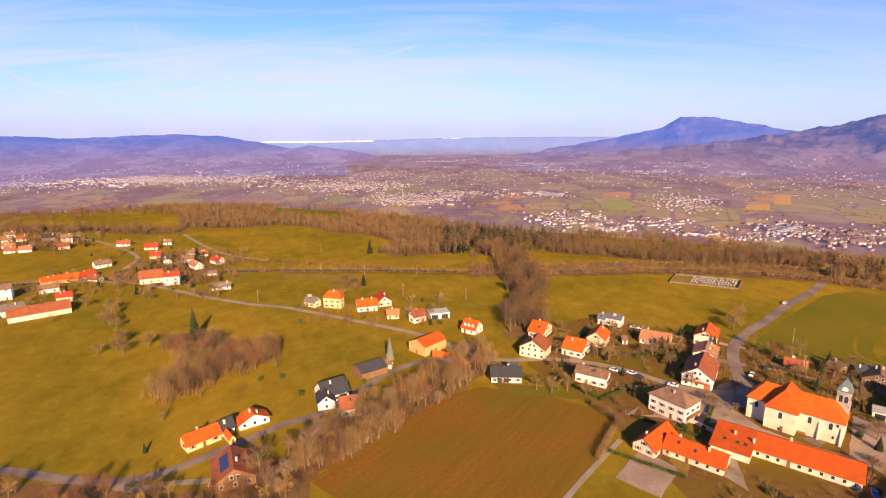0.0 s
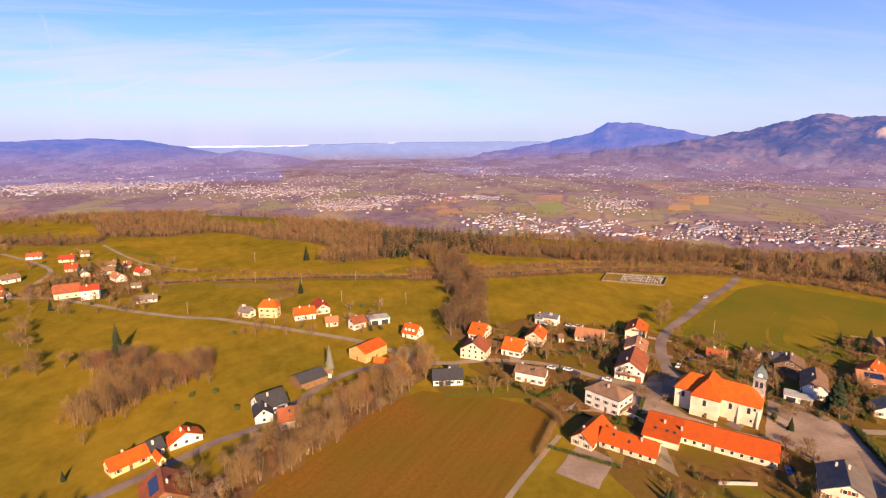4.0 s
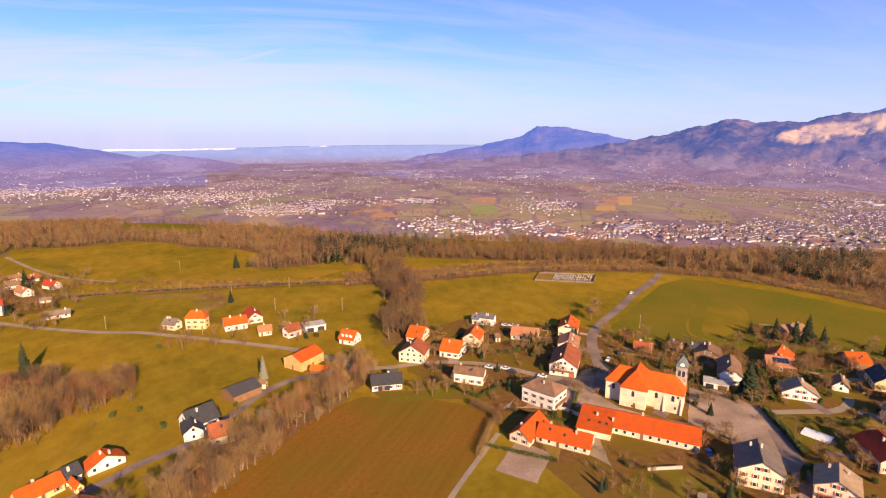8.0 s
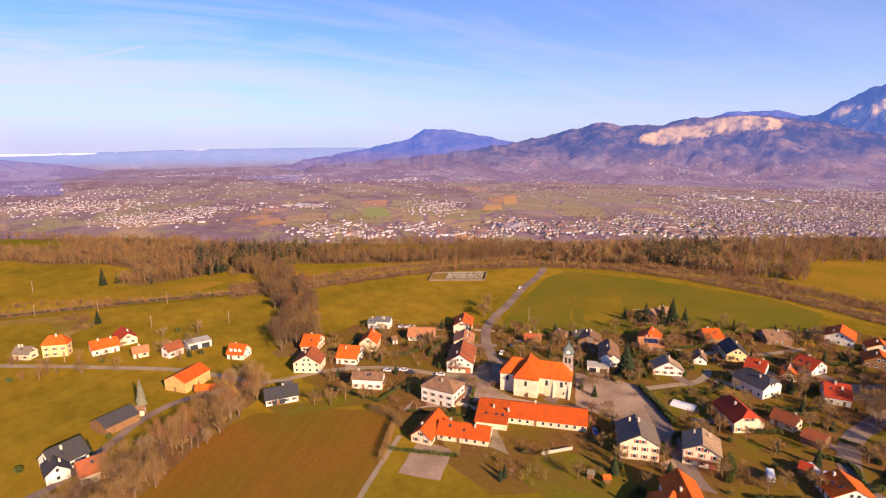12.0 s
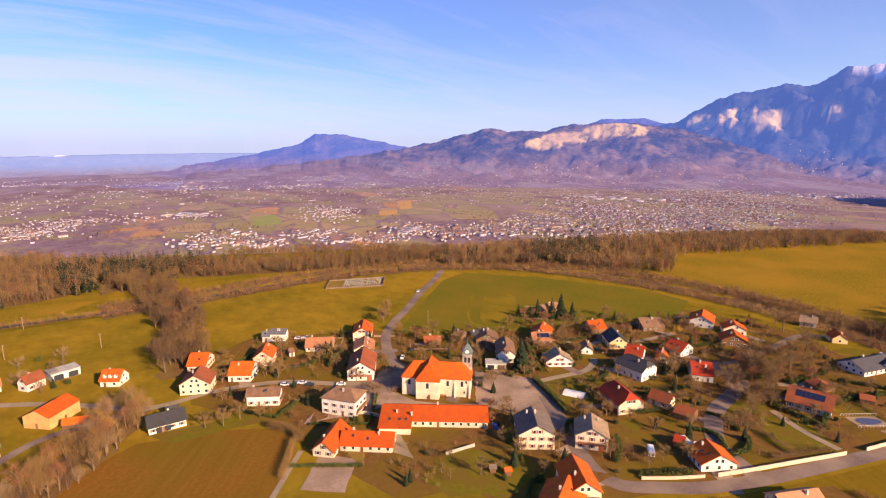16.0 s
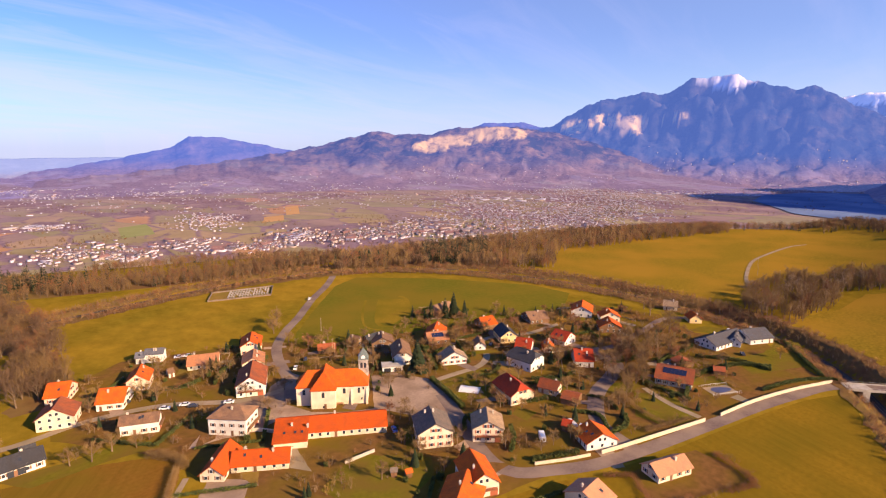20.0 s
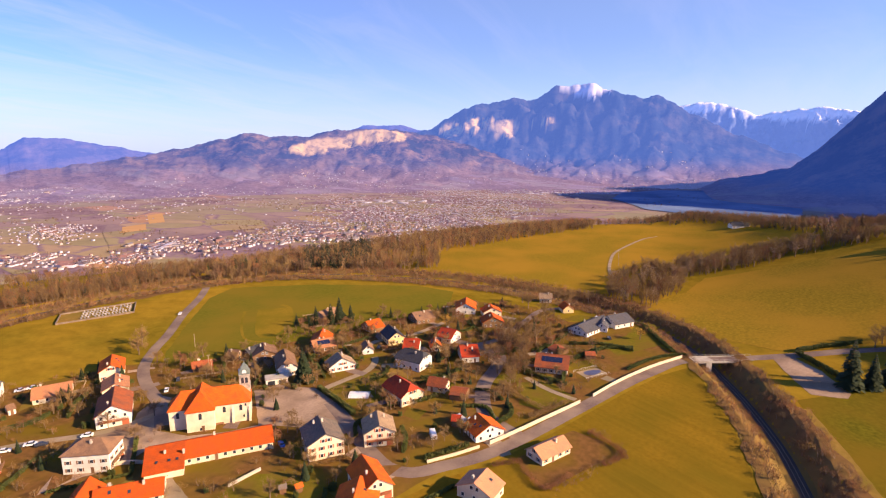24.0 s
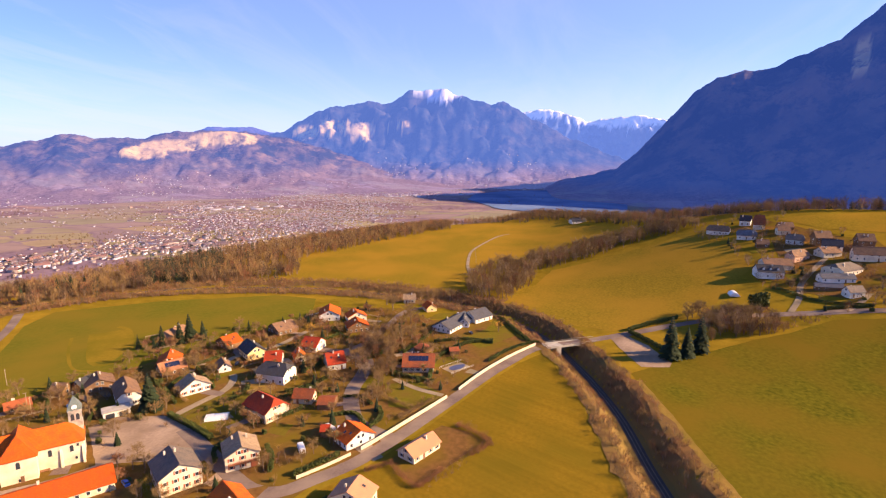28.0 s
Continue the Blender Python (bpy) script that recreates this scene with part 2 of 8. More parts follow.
def furrowed(m, angle, scale, depth):
    """Long uneven streaks of the plough or the mower along one direction."""
    t = m.node_tree
    bsdf = t.nodes["Principled BSDF"]
    geo = t.nodes.new("ShaderNodeNewGeometry")
    turn = t.nodes.new("ShaderNodeMapping")
    turn.vector_type = "TEXTURE"
    turn.inputs["Rotation"].default_value = (0, 0, angle)
    turn.inputs["Scale"].default_value = (18.0, 1.0, 1.0)
    lines = t.nodes.new("ShaderNodeTexNoise")
    lines.inputs["Scale"].default_value, lines.inputs["Detail"].default_value, lines.inputs["Roughness"].default_value = scale, 6, 0.65
    amount = t.nodes.new("ShaderNodeMapRange")
    amount.inputs["From Min"].default_value, amount.inputs["From Max"].default_value = 0.3, 0.7
    amount.inputs["To Min"].default_value, amount.inputs["To Max"].default_value = 1 - depth, 1 + depth
    hs = t.nodes.new("ShaderNodeHueSaturation")
    t.links.new(geo.outputs["Position"], turn.inputs[0])
    t.links.new(turn.outputs[0], lines.inputs["Vector"])
    t.links.new(lines.outputs[0], amount.inputs[0])
    t.links.new(amount.outputs[0], hs.inputs["Value"])
    t.links.new(bsdf.inputs["Base Color"].links[0].from_socket, hs.inputs["Color"])
    t.links.new(hs.outputs[0], bsdf.inputs["Base Color"])


furrowed(material("soil", (0.175, 0.082, 0.014), (0.235, 0.108, 0.019), 0.7, 0.95, 0.6, (0.165, 0.102, 0.013), 0.028, place="World"), 0.93, 0.36, 0.11)
furrowed(material("warm_meadow", (0.18, 0.112, 0.0105), (0.24, 0.138, 0.0125), 0.6, 0.95, 0.4, (0.155, 0.106, 0.01), 0.03, place="World"), 1.1, 0.3, 0.1)
material("meadow_grass", (0.115, 0.11, 0.012), (0.15, 0.13, 0.015), 0.35, 0.95, 0.3, (0.18, 0.13, 0.016), 0.02, place="World")
material("lawn_grass", (0.125, 0.108, 0.011), (0.17, 0.138, 0.015), 0.5, 0.95, 0.4, (0.16, 0.105, 0.02), 0.09, place="World")
material("garden_soil", (0.135, 0.068, 0.022), (0.205, 0.104, 0.034), 0.4, 0.95, 0.5, (0.16, 0.107, 0.014), 0.06, place="World")
material("mown_track", (0.2, 0.135, 0.014), (0.25, 0.165, 0.018), 0.5, 0.95, 0.2, (0.16, 0.125, 0.012), 0.05, place="World")
material("dry_grass", (0.22, 0.135, 0.03), (0.29, 0.18, 0.045), 0.6, 0.95, 0.3, (0.18, 0.13, 0.025), 0.06, place="World")
material("wood_floor", (0.13, 0.068, 0.03), (0.19, 0.1, 0.042), 0.25, 0.95, 0.4, (0.2, 0.13, 0.04), 0.03, place="World")
# the mountain shadow's blue, put into a ground colour
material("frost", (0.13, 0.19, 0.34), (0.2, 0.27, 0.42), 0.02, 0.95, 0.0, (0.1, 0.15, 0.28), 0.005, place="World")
material("gold_meadow", (0.16, 0.11, 0.012), (0.285, 0.183, 0.019), 0.6, 0.95, 0.4, (0.3, 0.17, 0.02), 0.018, place="World")
material("dark_meadow", (0.075, 0.07, 0.008), (0.15, 0.125, 0.012), 0.5, 0.95, 0.4, (0.16, 0.105, 0.012), 0.024, place="World")
material("valley_green", (0.29, 0.25, 0.115), (0.34, 0.275, 0.13), 0.05, 0.95, 0.0, (0.35, 0.26, 0.14), 0.008, place="World")
material("valley_gold", (0.34, 0.26, 0.11), (0.4, 0.29, 0.13), 0.05, 0.95, 0.0, (0.36, 0.28, 0.1), 0.006, place="World")
material("valley_teal", (0.24, 0.25, 0.1), (0.27, 0.28, 0.12), 0.02, 0.95, place="World")
material("valley_earth", (0.44, 0.26, 0.12), (0.5, 0.29, 0.14), 0.02, 0.95, place="World")
material("grave_stone", (0.12, 0.11, 0.1), (0.34, 0.3, 0.28), 1.5, 0.7, 0.2, vary=0.4)
material("old_wall", (0.18, 0.13, 0.09), (0.26, 0.19, 0.13), 1.5, 0.9, 0.3, (0.14, 0.1, 0.07), 0.3)
material("ballast", (0.06, 0.05, 0.045), (0.095, 0.08, 0.068), 1.5, 0.95, 0.3, place="World")
material("bark", (0.15, 0.098, 0.056), (0.24, 0.16, 0.095), 3.0, 0.9, 0.2, vary=0.2)
# far-town roofs and walls: a lilac haze tint is in the base colours
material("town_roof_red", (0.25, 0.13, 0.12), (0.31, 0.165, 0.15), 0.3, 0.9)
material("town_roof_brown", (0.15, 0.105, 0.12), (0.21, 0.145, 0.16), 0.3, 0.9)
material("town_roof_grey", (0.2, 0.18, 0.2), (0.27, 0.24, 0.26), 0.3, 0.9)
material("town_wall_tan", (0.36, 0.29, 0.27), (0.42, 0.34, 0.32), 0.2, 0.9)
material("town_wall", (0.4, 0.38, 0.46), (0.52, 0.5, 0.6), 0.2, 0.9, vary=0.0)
material("twigs", (0.19, 0.11, 0.04), (0.28, 0.17, 0.06), 0.4, 0.9, vary=0.22)
material("twigs_grey", (0.25, 0.165, 0.095), (0.34, 0.225, 0.13), 0.4, 0.9)
material("twigs_dark", (0.1, 0.058, 0.032), (0.16, 0.092, 0.047), 0.4, 0.9)
material("twigs_ochre", (0.36, 0.2, 0.05), (0.46, 0.26, 0.07), 0.4, 0.9)
material("twigs_red", (0.2, 0.085, 0.036), (0.3, 0.125, 0.052), 0.4, 0.9, vary=0.2)
material("twigs_gold", (0.5, 0.26, 0.03), (0.58, 0.33, 0.05), 0.4, 0.9, vary=0.1)
material("needles", (0.02, 0.032, 0.012), (0.035, 0.05, 0.018), 0.8, 0.85, vary=0.25)
material("needles_blue", (0.2, 0.2, 0.14), (0.27, 0.26, 0.19), 0.8, 0.85)
material("hedge_leaves", (0.06, 0.075, 0.015), (0.1, 0.11, 0.022), 0.8, 0.85, vary=0.2)
material("car_white", (0.7, 0.7, 0.7), (0.74, 0.74, 0.74), 3.0, 0.25, spec=0.5)
material("car_dark", (0.04, 0.045, 0.06), (0.05, 0.055, 0.07), 3.0, 0.25, spec=0.5)
material("car_blue", (0.05, 0.12, 0.4), (0.06, 0.14, 0.45), 3.0, 0.25, spec=0.5)
material("rubber", (0.02, 0.02, 0.02), (0.03, 0.03, 0.03), 3.0, 0.8)
material("stone_grey", (0.36, 0.34, 0.32), (0.55, 0.52, 0.48), 1.5, 0.85, 0.2, vary=0.3)
material("steel_rail", (0.22, 0.15, 0.1), (0.3, 0.22, 0.15), 2.0, 0.5, metal=0.5)
material("pole_wood", (0.3, 0.22, 0.14), (0.38, 0.29, 0.19), 3.0, 0.9)
material("pool_cover", (0.05, 0.06, 0.13), (0.08, 0.09, 0.17), 1.0, 0.5)


# ---- ground ----
def land_cover(t, position, wooded):
    """Farmland seen from afar: plots of grass, stubble and earth with hedges between, hazed mauve with distance in
    their colour, and bare woods; wooded: more wood.
    """
    def node(kind, **values):
        n = t.nodes.new(kind)
        for key, value in values.items():
            n.inputs[key].default_value = value
        return n

    def mix(fac, a, b, blend="MIX"):
        n = node("ShaderNodeMix")
        n.data_type, n.blend_type = "RGBA", blend
        for k, v in ((0, fac), (6, a), (7, b)):
            if isinstance(v, (tuple, float)):
                n.inputs[k].default_value = (*v, 1) if isinstance(v, tuple) else v
            else:
                t.links.new(v, n.inputs[k])
        return n.outputs[2]

    def ranged(value, a, b, lo=0.0, hi=1.0):
        n = node("ShaderNodeMapRange", **{"From Min": a, "From Max": b, "To Min": lo, "To Max": hi})
        t.links.new(value, n.inputs[0])
        return n.outputs[0]

    flat = node("ShaderNodeMapping", Rotation=(0, 0, 0.5), Scale=(1.0, 0.6, 0.0))
    t.links.new(position, flat.inputs[0])
    bent = node("ShaderNodeTexNoise", Scale=0.002, Detail=3.0)
    t.links.new(flat.outputs[0], bent.inputs["Vector"])
    shift = node("ShaderNodeVectorMath")
    shift.operation = "MULTIPLY_ADD"
    shift.inputs[1].default_value = (130, 130, 0)
    t.links.new(bent.outputs["Color"], shift.inputs[0])
    t.links.new(flat.outputs[0], shift.inputs[2])
    cells = node("ShaderNodeTexVoronoi", Scale=0.0085)
    t.links.new(shift.outputs[0], cells.inputs["Vector"])
    pick = node("ShaderNodeSeparateColor")
    t.links.new(cells.outputs["Color"], pick.inputs[0])
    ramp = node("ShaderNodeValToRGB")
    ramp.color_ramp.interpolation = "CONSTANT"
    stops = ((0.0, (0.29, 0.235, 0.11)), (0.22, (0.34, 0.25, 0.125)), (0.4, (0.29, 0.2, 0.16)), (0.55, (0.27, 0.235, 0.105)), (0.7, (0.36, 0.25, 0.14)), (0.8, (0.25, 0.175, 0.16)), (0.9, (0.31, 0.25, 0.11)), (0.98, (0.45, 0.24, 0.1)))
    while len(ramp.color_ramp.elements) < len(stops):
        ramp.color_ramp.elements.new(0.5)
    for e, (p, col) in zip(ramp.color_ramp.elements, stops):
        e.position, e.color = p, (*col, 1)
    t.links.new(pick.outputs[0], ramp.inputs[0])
    edges = node("ShaderNodeTexVoronoi", Scale=0.0085)
    edges.feature = "DISTANCE_TO_EDGE"
    t.links.new(shift.outputs[0], edges.inputs["Vector"])
    rough = node("ShaderNodeTexNoise", Scale=0.012, Detail=8.0, Roughness=0.7)
    t.links.new(flat.outputs[0], rough.inputs["Vector"])
    gate = node("ShaderNodeMath")
    gate.operation = "MULTIPLY"
    t.links.new(ranged(edges.outputs[0], 0.07, 0.02), gate.inputs[0])
    t.links.new(ranged(rough.outputs[0], 0.46, 0.54), gate.inputs[1])
    woods = node("ShaderNodeTexNoise", Scale=0.0034, Detail=9.0, Roughness=0.66)
    t.links.new(flat.outputs[0], woods.inputs["Vector"])
    wood = node("ShaderNodeMath")
    wood.operation = "MAXIMUM"
    t.links.new(ranged(woods.outputs[0], 0.49 - wooded, 0.54 - wooded), wood.inputs[0])
    t.links.new(gate.outputs[0], wood.inputs[1])
    crowns = node("ShaderNodeTexNoise", Scale=0.055, Detail=6.0, Roughness=0.75)
    t.links.new(position, crowns.inputs["Vector"])
    bare = mix(ranged(crowns.outputs[0], 0.34, 0.64), (0.15, 0.1, 0.13), (0.27, 0.185, 0.215))
    # aerial haze put into the base colour: plots go mauve farther out
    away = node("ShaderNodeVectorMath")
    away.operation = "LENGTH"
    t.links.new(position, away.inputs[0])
    hazed_plots = mix(ranged(away.outputs["Value"], 1500, 3400, 0.12, 0.72), ramp.outputs[0], (0.255, 0.2, 0.295))   # distance haze painted in as mauve
    land = mix(wood.outputs[0], hazed_plots, bare)
    grain = node("ShaderNodeHueSaturation")
    t.links.new(ranged(rough.outputs[0], 0.3, 0.7, 0.84, 1.16), grain.inputs["Value"])
    t.links.new(land, grain.inputs["Color"])
    return grain.outputs[0]


def step(u):
    u = np.clip(u, 0, 1)
    return u * u * (3 - 2 * u)


RAIL = [(95, -52), (130, -44), (170, -36), (196, -30), (231, -23), (266, -12), (295, 0), (320, 12), (346, 30), (368, 56), (384, 98), (394, 157), (391, 215), (374, 288),
        (338, 352), (290, 388), (232, 408), (159, 414), (79, 408), (20, 408), (-50, 413), (-157, 412), (-230, 396), (-330, 370)]
EDGE_AZ = (-180, -60, -40, -30, -22, -16, -6, 0, 5, 18, 30, 38, 47, 54, 65, 74, 82, 86, 89.5, 94, 98, 102, 105, 109, 120, 140, 180)
EDGE_R = (950, 950, 880, 850, 810, 770, 690, 630, 580, 550, 545, 540, 580, 620, 700, 790, 850, 940, 870, 760, 660, 625, 615, 610, 640, 800, 900)
VALLEY = -115.0


def rail_distance(x, y):
    x, y = np.asarray(x, float), np.asarray(y, float)
    best, where = np.full(x.shape, 1e9), np.zeros(x.shape)
    for i, ((ax, ay), (bx, by)) in enumerate(zip(RAIL, RAIL[1:])):
        ux, uy = bx - ax, by - ay
        s = np.clip(((x - ax) * ux + (y - ay) * uy) / (ux * ux + uy * uy), 0, 1)
        d = np.hypot(x - ax - s * ux, y - ay - s * uy)
        where = np.where(d < best, i + s, where)
        best = np.minimum(best, d)
    return best, where


def level(x, y):
    """The plateau without the railway cutting."""
    x, y = np.asarray(x, float), np.asarray(y, float)
    r, az = np.hypot(x, y), np.degrees(np.arctan2(x, y))
    rise = 62 * step((az - 82) / 30) * step((r - 250) / 450) * (1 - step((az - 125) / 40))
    edge = np.interp(az, EDGE_AZ, EDGE_R)
    fall = step((r - edge) / 560) ** 0.75
    return rise * (1 - fall) + VALLEY * fall


def ground(x, y):
    d, where = rail_distance(x, y)
    deep = np.interp(where, (0, 8, 10, 12, 30), (6.0, 6.0, 4.0, 1.2, 1.0))
    return level(x, y) - deep * (1 - step((d - 3.2) / 9.0))


def at(x, y):
    return float(ground(x, y))


def shape(name, verts, faces, mat=None, smooth=False):
    me = bpy.data.meshes.new(name)
    me.from_pydata([tuple(v) for v in verts], [], [tuple(f) for f in faces])
    if mat:
        me.materials.append(MATS[mat] if isinstance(mat, str) else mat)
    if smooth:
        me.polygons.foreach_set("use_smooth", [True] * len(me.polygons))
    me.update()
    return me


def heavy(name, verts, tris, mats, index=None, smooth=False):
    """A large triangle mesh from arrays."""
    me = bpy.data.meshes.new(name)
    verts, tris = np.asarray(verts, np.float32), np.asarray(tris, np.int32)
    k = tris.shape[1]
    me.vertices.add(len(verts))
    me.vertices.foreach_set("co", verts.ravel())
    me.loops.add(tris.size)
    me.loops.foreach_set("vertex_index", tris.ravel())
    me.polygons.add(len(tris))
    me.polygons.foreach_set("loop_start", np.arange(0, tris.size, k, dtype=np.int32))
    for m in mats:
        me.materials.append(MATS[m] if isinstance(m, str) else m)
    if index is not None:
        me.polygons.foreach_set("material_index", np.asarray(index, np.int32))
    if smooth:
        me.polygons.foreach_set("use_smooth", np.ones(len(tris), bool))
    me.update(calc_edges=True)
    return me


def part(name, me, parent, label="", loc=(0, 0, 0), rz=0.0, rx=0.0):
    ob = new(name, me)
    ob.parent = parent
    ob.location = loc
    ob.rotation_euler = (rx, 0, rz)
    return tagged(ob, label)


def box(sx, sy, sz, x=0, y=0, z=0, bevel=0.0):
    """Vertices and faces of a box standing on z, its upper edges drawn in by bevel."""
    a, b, c = sx / 2, sy / 2, sz
    v = [(-a, -b, 0), (a, -b, 0), (a, b, 0), (-a, b, 0)]
    f = [(3, 2, 1, 0)]
    if bevel:
        v += [(-a, -b, c - bevel), (a, -b, c - bevel), (a, b, c - bevel), (-a, b, c - bevel)]
        a, b = a - bevel, b - bevel
        v += [(-a, -b, c), (a, -b, c), (a, b, c), (-a, b, c)]
        f += [(i, (i + 1) % 4, 4 + (i + 1) % 4, 4 + i) for i in range(4)] + [(4 + i, 4 + (i + 1) % 4, 8 + (i + 1) % 4, 8 + i) for i in range(4)] + [(8, 9, 10, 11)]
    else:
        v += [(-a, -b, c), (a, -b, c), (a, b, c), (-a, b, c)]
        f += [(i, (i + 1) % 4, 4 + (i + 1) % 4, 4 + i) for i in range(4)] + [(4, 5, 6, 7)]
    return [(p[0] + x, p[1] + y, p[2] + z) for p in v], f


def joined(*pieces):
    v, f = [], []
    for pv, pf in pieces:
        k = len(v)
        v += pv
        f += [tuple(i + k for i in q) for q in pf]
    return v, f


def terrain():
    az = np.radians(np.concatenate([np.arange(-180, -52, 4), np.arange(-52, 121, 0.5), np.arange(121, 180, 4)]))
    r = np.concatenate([np.arange(0.05, 430, 3.5), np.geomspace(432, 4960, 90)])
    A, R = np.meshgrid(az, r, indexing="ij")
    X, Y = R * np.sin(A), R * np.cos(A)
    Z = ground(X, Y)
    far = step((R - 900) / 800) * (1 - step((R - 2400) / 1200))
    for k, (s, h) in enumerate(((0.0021, 0.2), (0.0063, 0.1))):
        Z = Z + far * h * np.sin(X * s * 1.3 + 1.7 * k + 2 * np.sin(Y * s)) * np.cos(Y * s + k)
    na, nr = A.shape
    v = np.stack([X, Y, Z], -1).reshape(-1, 3)
    i = np.arange(na)[:, None] * nr + np.arange(nr - 1)[None]
    j = (np.arange(na)[:, None] + 1) % na * nr + np.arange(nr - 1)[None]
    q = np.stack([i, i + 1, j + 1, j], -1).reshape(-1, 4)
    me = heavy("ground", v, q, [grass_material()], smooth=True)
    ob = tagged(new("ground", me), "olive green and golden winter meadows falling to a wide valley", "ground", kind="structure")
    return ob


def grass_material():
    """Meadow on the plateau, patchwork of fields and bare woods in the valley beyond."""
    m = material("meadows", (0.165, 0.12, 0.0115), (0.215, 0.146, 0.014), 0.3, 0.95, 0.3, (0.285, 0.172, 0.017), 0.013, place="World")
    t = m.node_tree
    bsdf = t.nodes["Principled BSDF"]
    geo = t.nodes.new("ShaderNodeNewGeometry")
    blot = t.nodes.new("ShaderNodeTexNoise")       # tussocks, damp hollows and tractor streaks
    blot.inputs["Scale"].default_value, blot.inputs["Detail"].default_value, blot.inputs["Roughness"].default_value = 0.09, 9, 0.72
    streaky = t.nodes.new("ShaderNodeMapping")
    streaky.inputs["Rotation"].default_value = (0, 0, 0.9)
    streaky.inputs["Scale"].default_value = (1.0, 0.75, 1.0)
    t.links.new(geo.outputs["Position"], streaky.inputs[0])
    t.links.new(streaky.outputs[0], blot.inputs["Vector"])
    amount = t.nodes.new("ShaderNodeMapRange")
    amount.inputs["From Min"].default_value, amount.inputs["From Max"].default_value = 0.32, 0.68
    amount.inputs["To Min"].default_value, amount.inputs["To Max"].default_value = 0.78, 1.22
    t.links.new(blot.outputs[0], amount.inputs[0])
    shade = t.nodes.new("ShaderNodeHueSaturation")
    t.links.new(amount.outputs[0], shade.inputs["Value"])
    t.links.new(bsdf.inputs["Base Color"].links[0].from_socket, shade.inputs["Color"])
    t.links.new(shade.outputs[0], bsdf.inputs["Base Color"])
    xyz = t.nodes.new("ShaderNodeSeparateXYZ")
    t.links.new(geo.outputs["Position"], xyz.inputs[0])
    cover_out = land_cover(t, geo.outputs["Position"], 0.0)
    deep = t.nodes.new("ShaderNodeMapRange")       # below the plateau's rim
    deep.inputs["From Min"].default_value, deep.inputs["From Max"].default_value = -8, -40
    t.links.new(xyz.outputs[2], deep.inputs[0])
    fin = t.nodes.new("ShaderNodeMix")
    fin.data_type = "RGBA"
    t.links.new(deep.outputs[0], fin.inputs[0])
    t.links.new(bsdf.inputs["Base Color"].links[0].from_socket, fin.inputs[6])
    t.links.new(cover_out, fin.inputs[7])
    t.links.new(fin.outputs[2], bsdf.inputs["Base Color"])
    return m


terrain()
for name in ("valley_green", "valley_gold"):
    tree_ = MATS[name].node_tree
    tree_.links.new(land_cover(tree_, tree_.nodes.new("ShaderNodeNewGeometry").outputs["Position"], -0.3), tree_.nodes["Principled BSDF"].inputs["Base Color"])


def patch(name, outline, mat, label, lift=0.05, category="field"):
    """A flat field or court laid on the plateau, its rim drawn in short uneven steps."""
    rng = random.Random(len(outline) * 7 + int(outline[0][0]))
    pts = []
    for (ax, ay), (bx, by) in zip(outline, outline[1:] + outline[:1]):
        n = max(1, int(math.hypot(bx - ax, by - ay) / 4))
        for k in range(n):
            j = 0.35 if n > 1 else 0
            pts.append((ax + (bx - ax) * k / n + rng.uniform(-j, j), ay + (by - ay) * k / n + rng.uniform(-j, j)))
    bm = bmesh.new()
    bm.faces.new([bm.verts.new((x, y, lift)) for x, y in pts])
    bmesh.ops.triangulate(bm, faces=bm.faces)
    for v in bm.verts:
        v.co.z = float(level(v.co.x, v.co.y)) + lift
    bmesh.ops.recalc_face_normals(bm, faces=bm.faces)
    me = bpy.data.meshes.new(name)
    bm.to_mesh(me)
    bm.free()
    me.materials.append(MATS[mat])
    return tagged(new(name, me), label, category, kind="structure")


def sheet(name, outline, mat, label, lift, cell, category="field"):
    """A field that follows the lie of the land: its outline cut into cells."""
    bm = bmesh.new()
    rng = random.Random(int(outline[0][0]) + 5)
    pts = []
    for (ax, ay), (bx, by) in zip(outline, outline[1:] + outline[:1]):
        n = max(1, int(math.hypot(bx - ax, by - ay) / cell))
        for k in range(n):
            j = cell * 0.06 * (k > 0)
            pts.append((ax + (bx - ax) * k / n + rng.uniform(-j, j), ay + (by - ay) * k / n + rng.uniform(-j, j)))
    bm.faces.new([bm.verts.new((x, y, 0)) for x, y in pts])
    for axis in (0, 1):
        c = (min(p[axis] for p in pts) // cell + 1) * cell
        while c < max(p[axis] for p in pts):
            at_, no = [0, 0, 0], [0, 0, 0]
            at_[axis], no[axis] = c, 1
            bmesh.ops.bisect_plane(bm, geom=bm.verts[:] + bm.edges[:] + bm.faces[:], plane_co=at_, plane_no=no)
            c += cell
    bmesh.ops.triangulate(bm, faces=bm.faces)
    bmesh.ops.recalc_face_normals(bm, faces=bm.faces)
    if sum(f.normal.z for f in bm.faces) < 0:
        bmesh.ops.reverse_faces(bm, faces=bm.faces)
    zs = level([v.co.x for v in bm.verts], [v.co.y for v in bm.verts])
    for v, z in zip(bm.verts, zs):
        v.co.z = float(z) + lift
    me = bpy.data.meshes.new(name)
    bm.to_mesh(me)
    bm.free()
    me.materials.append(MATS[mat])
    return tagged(new(name, me), label, category, kind="structure")


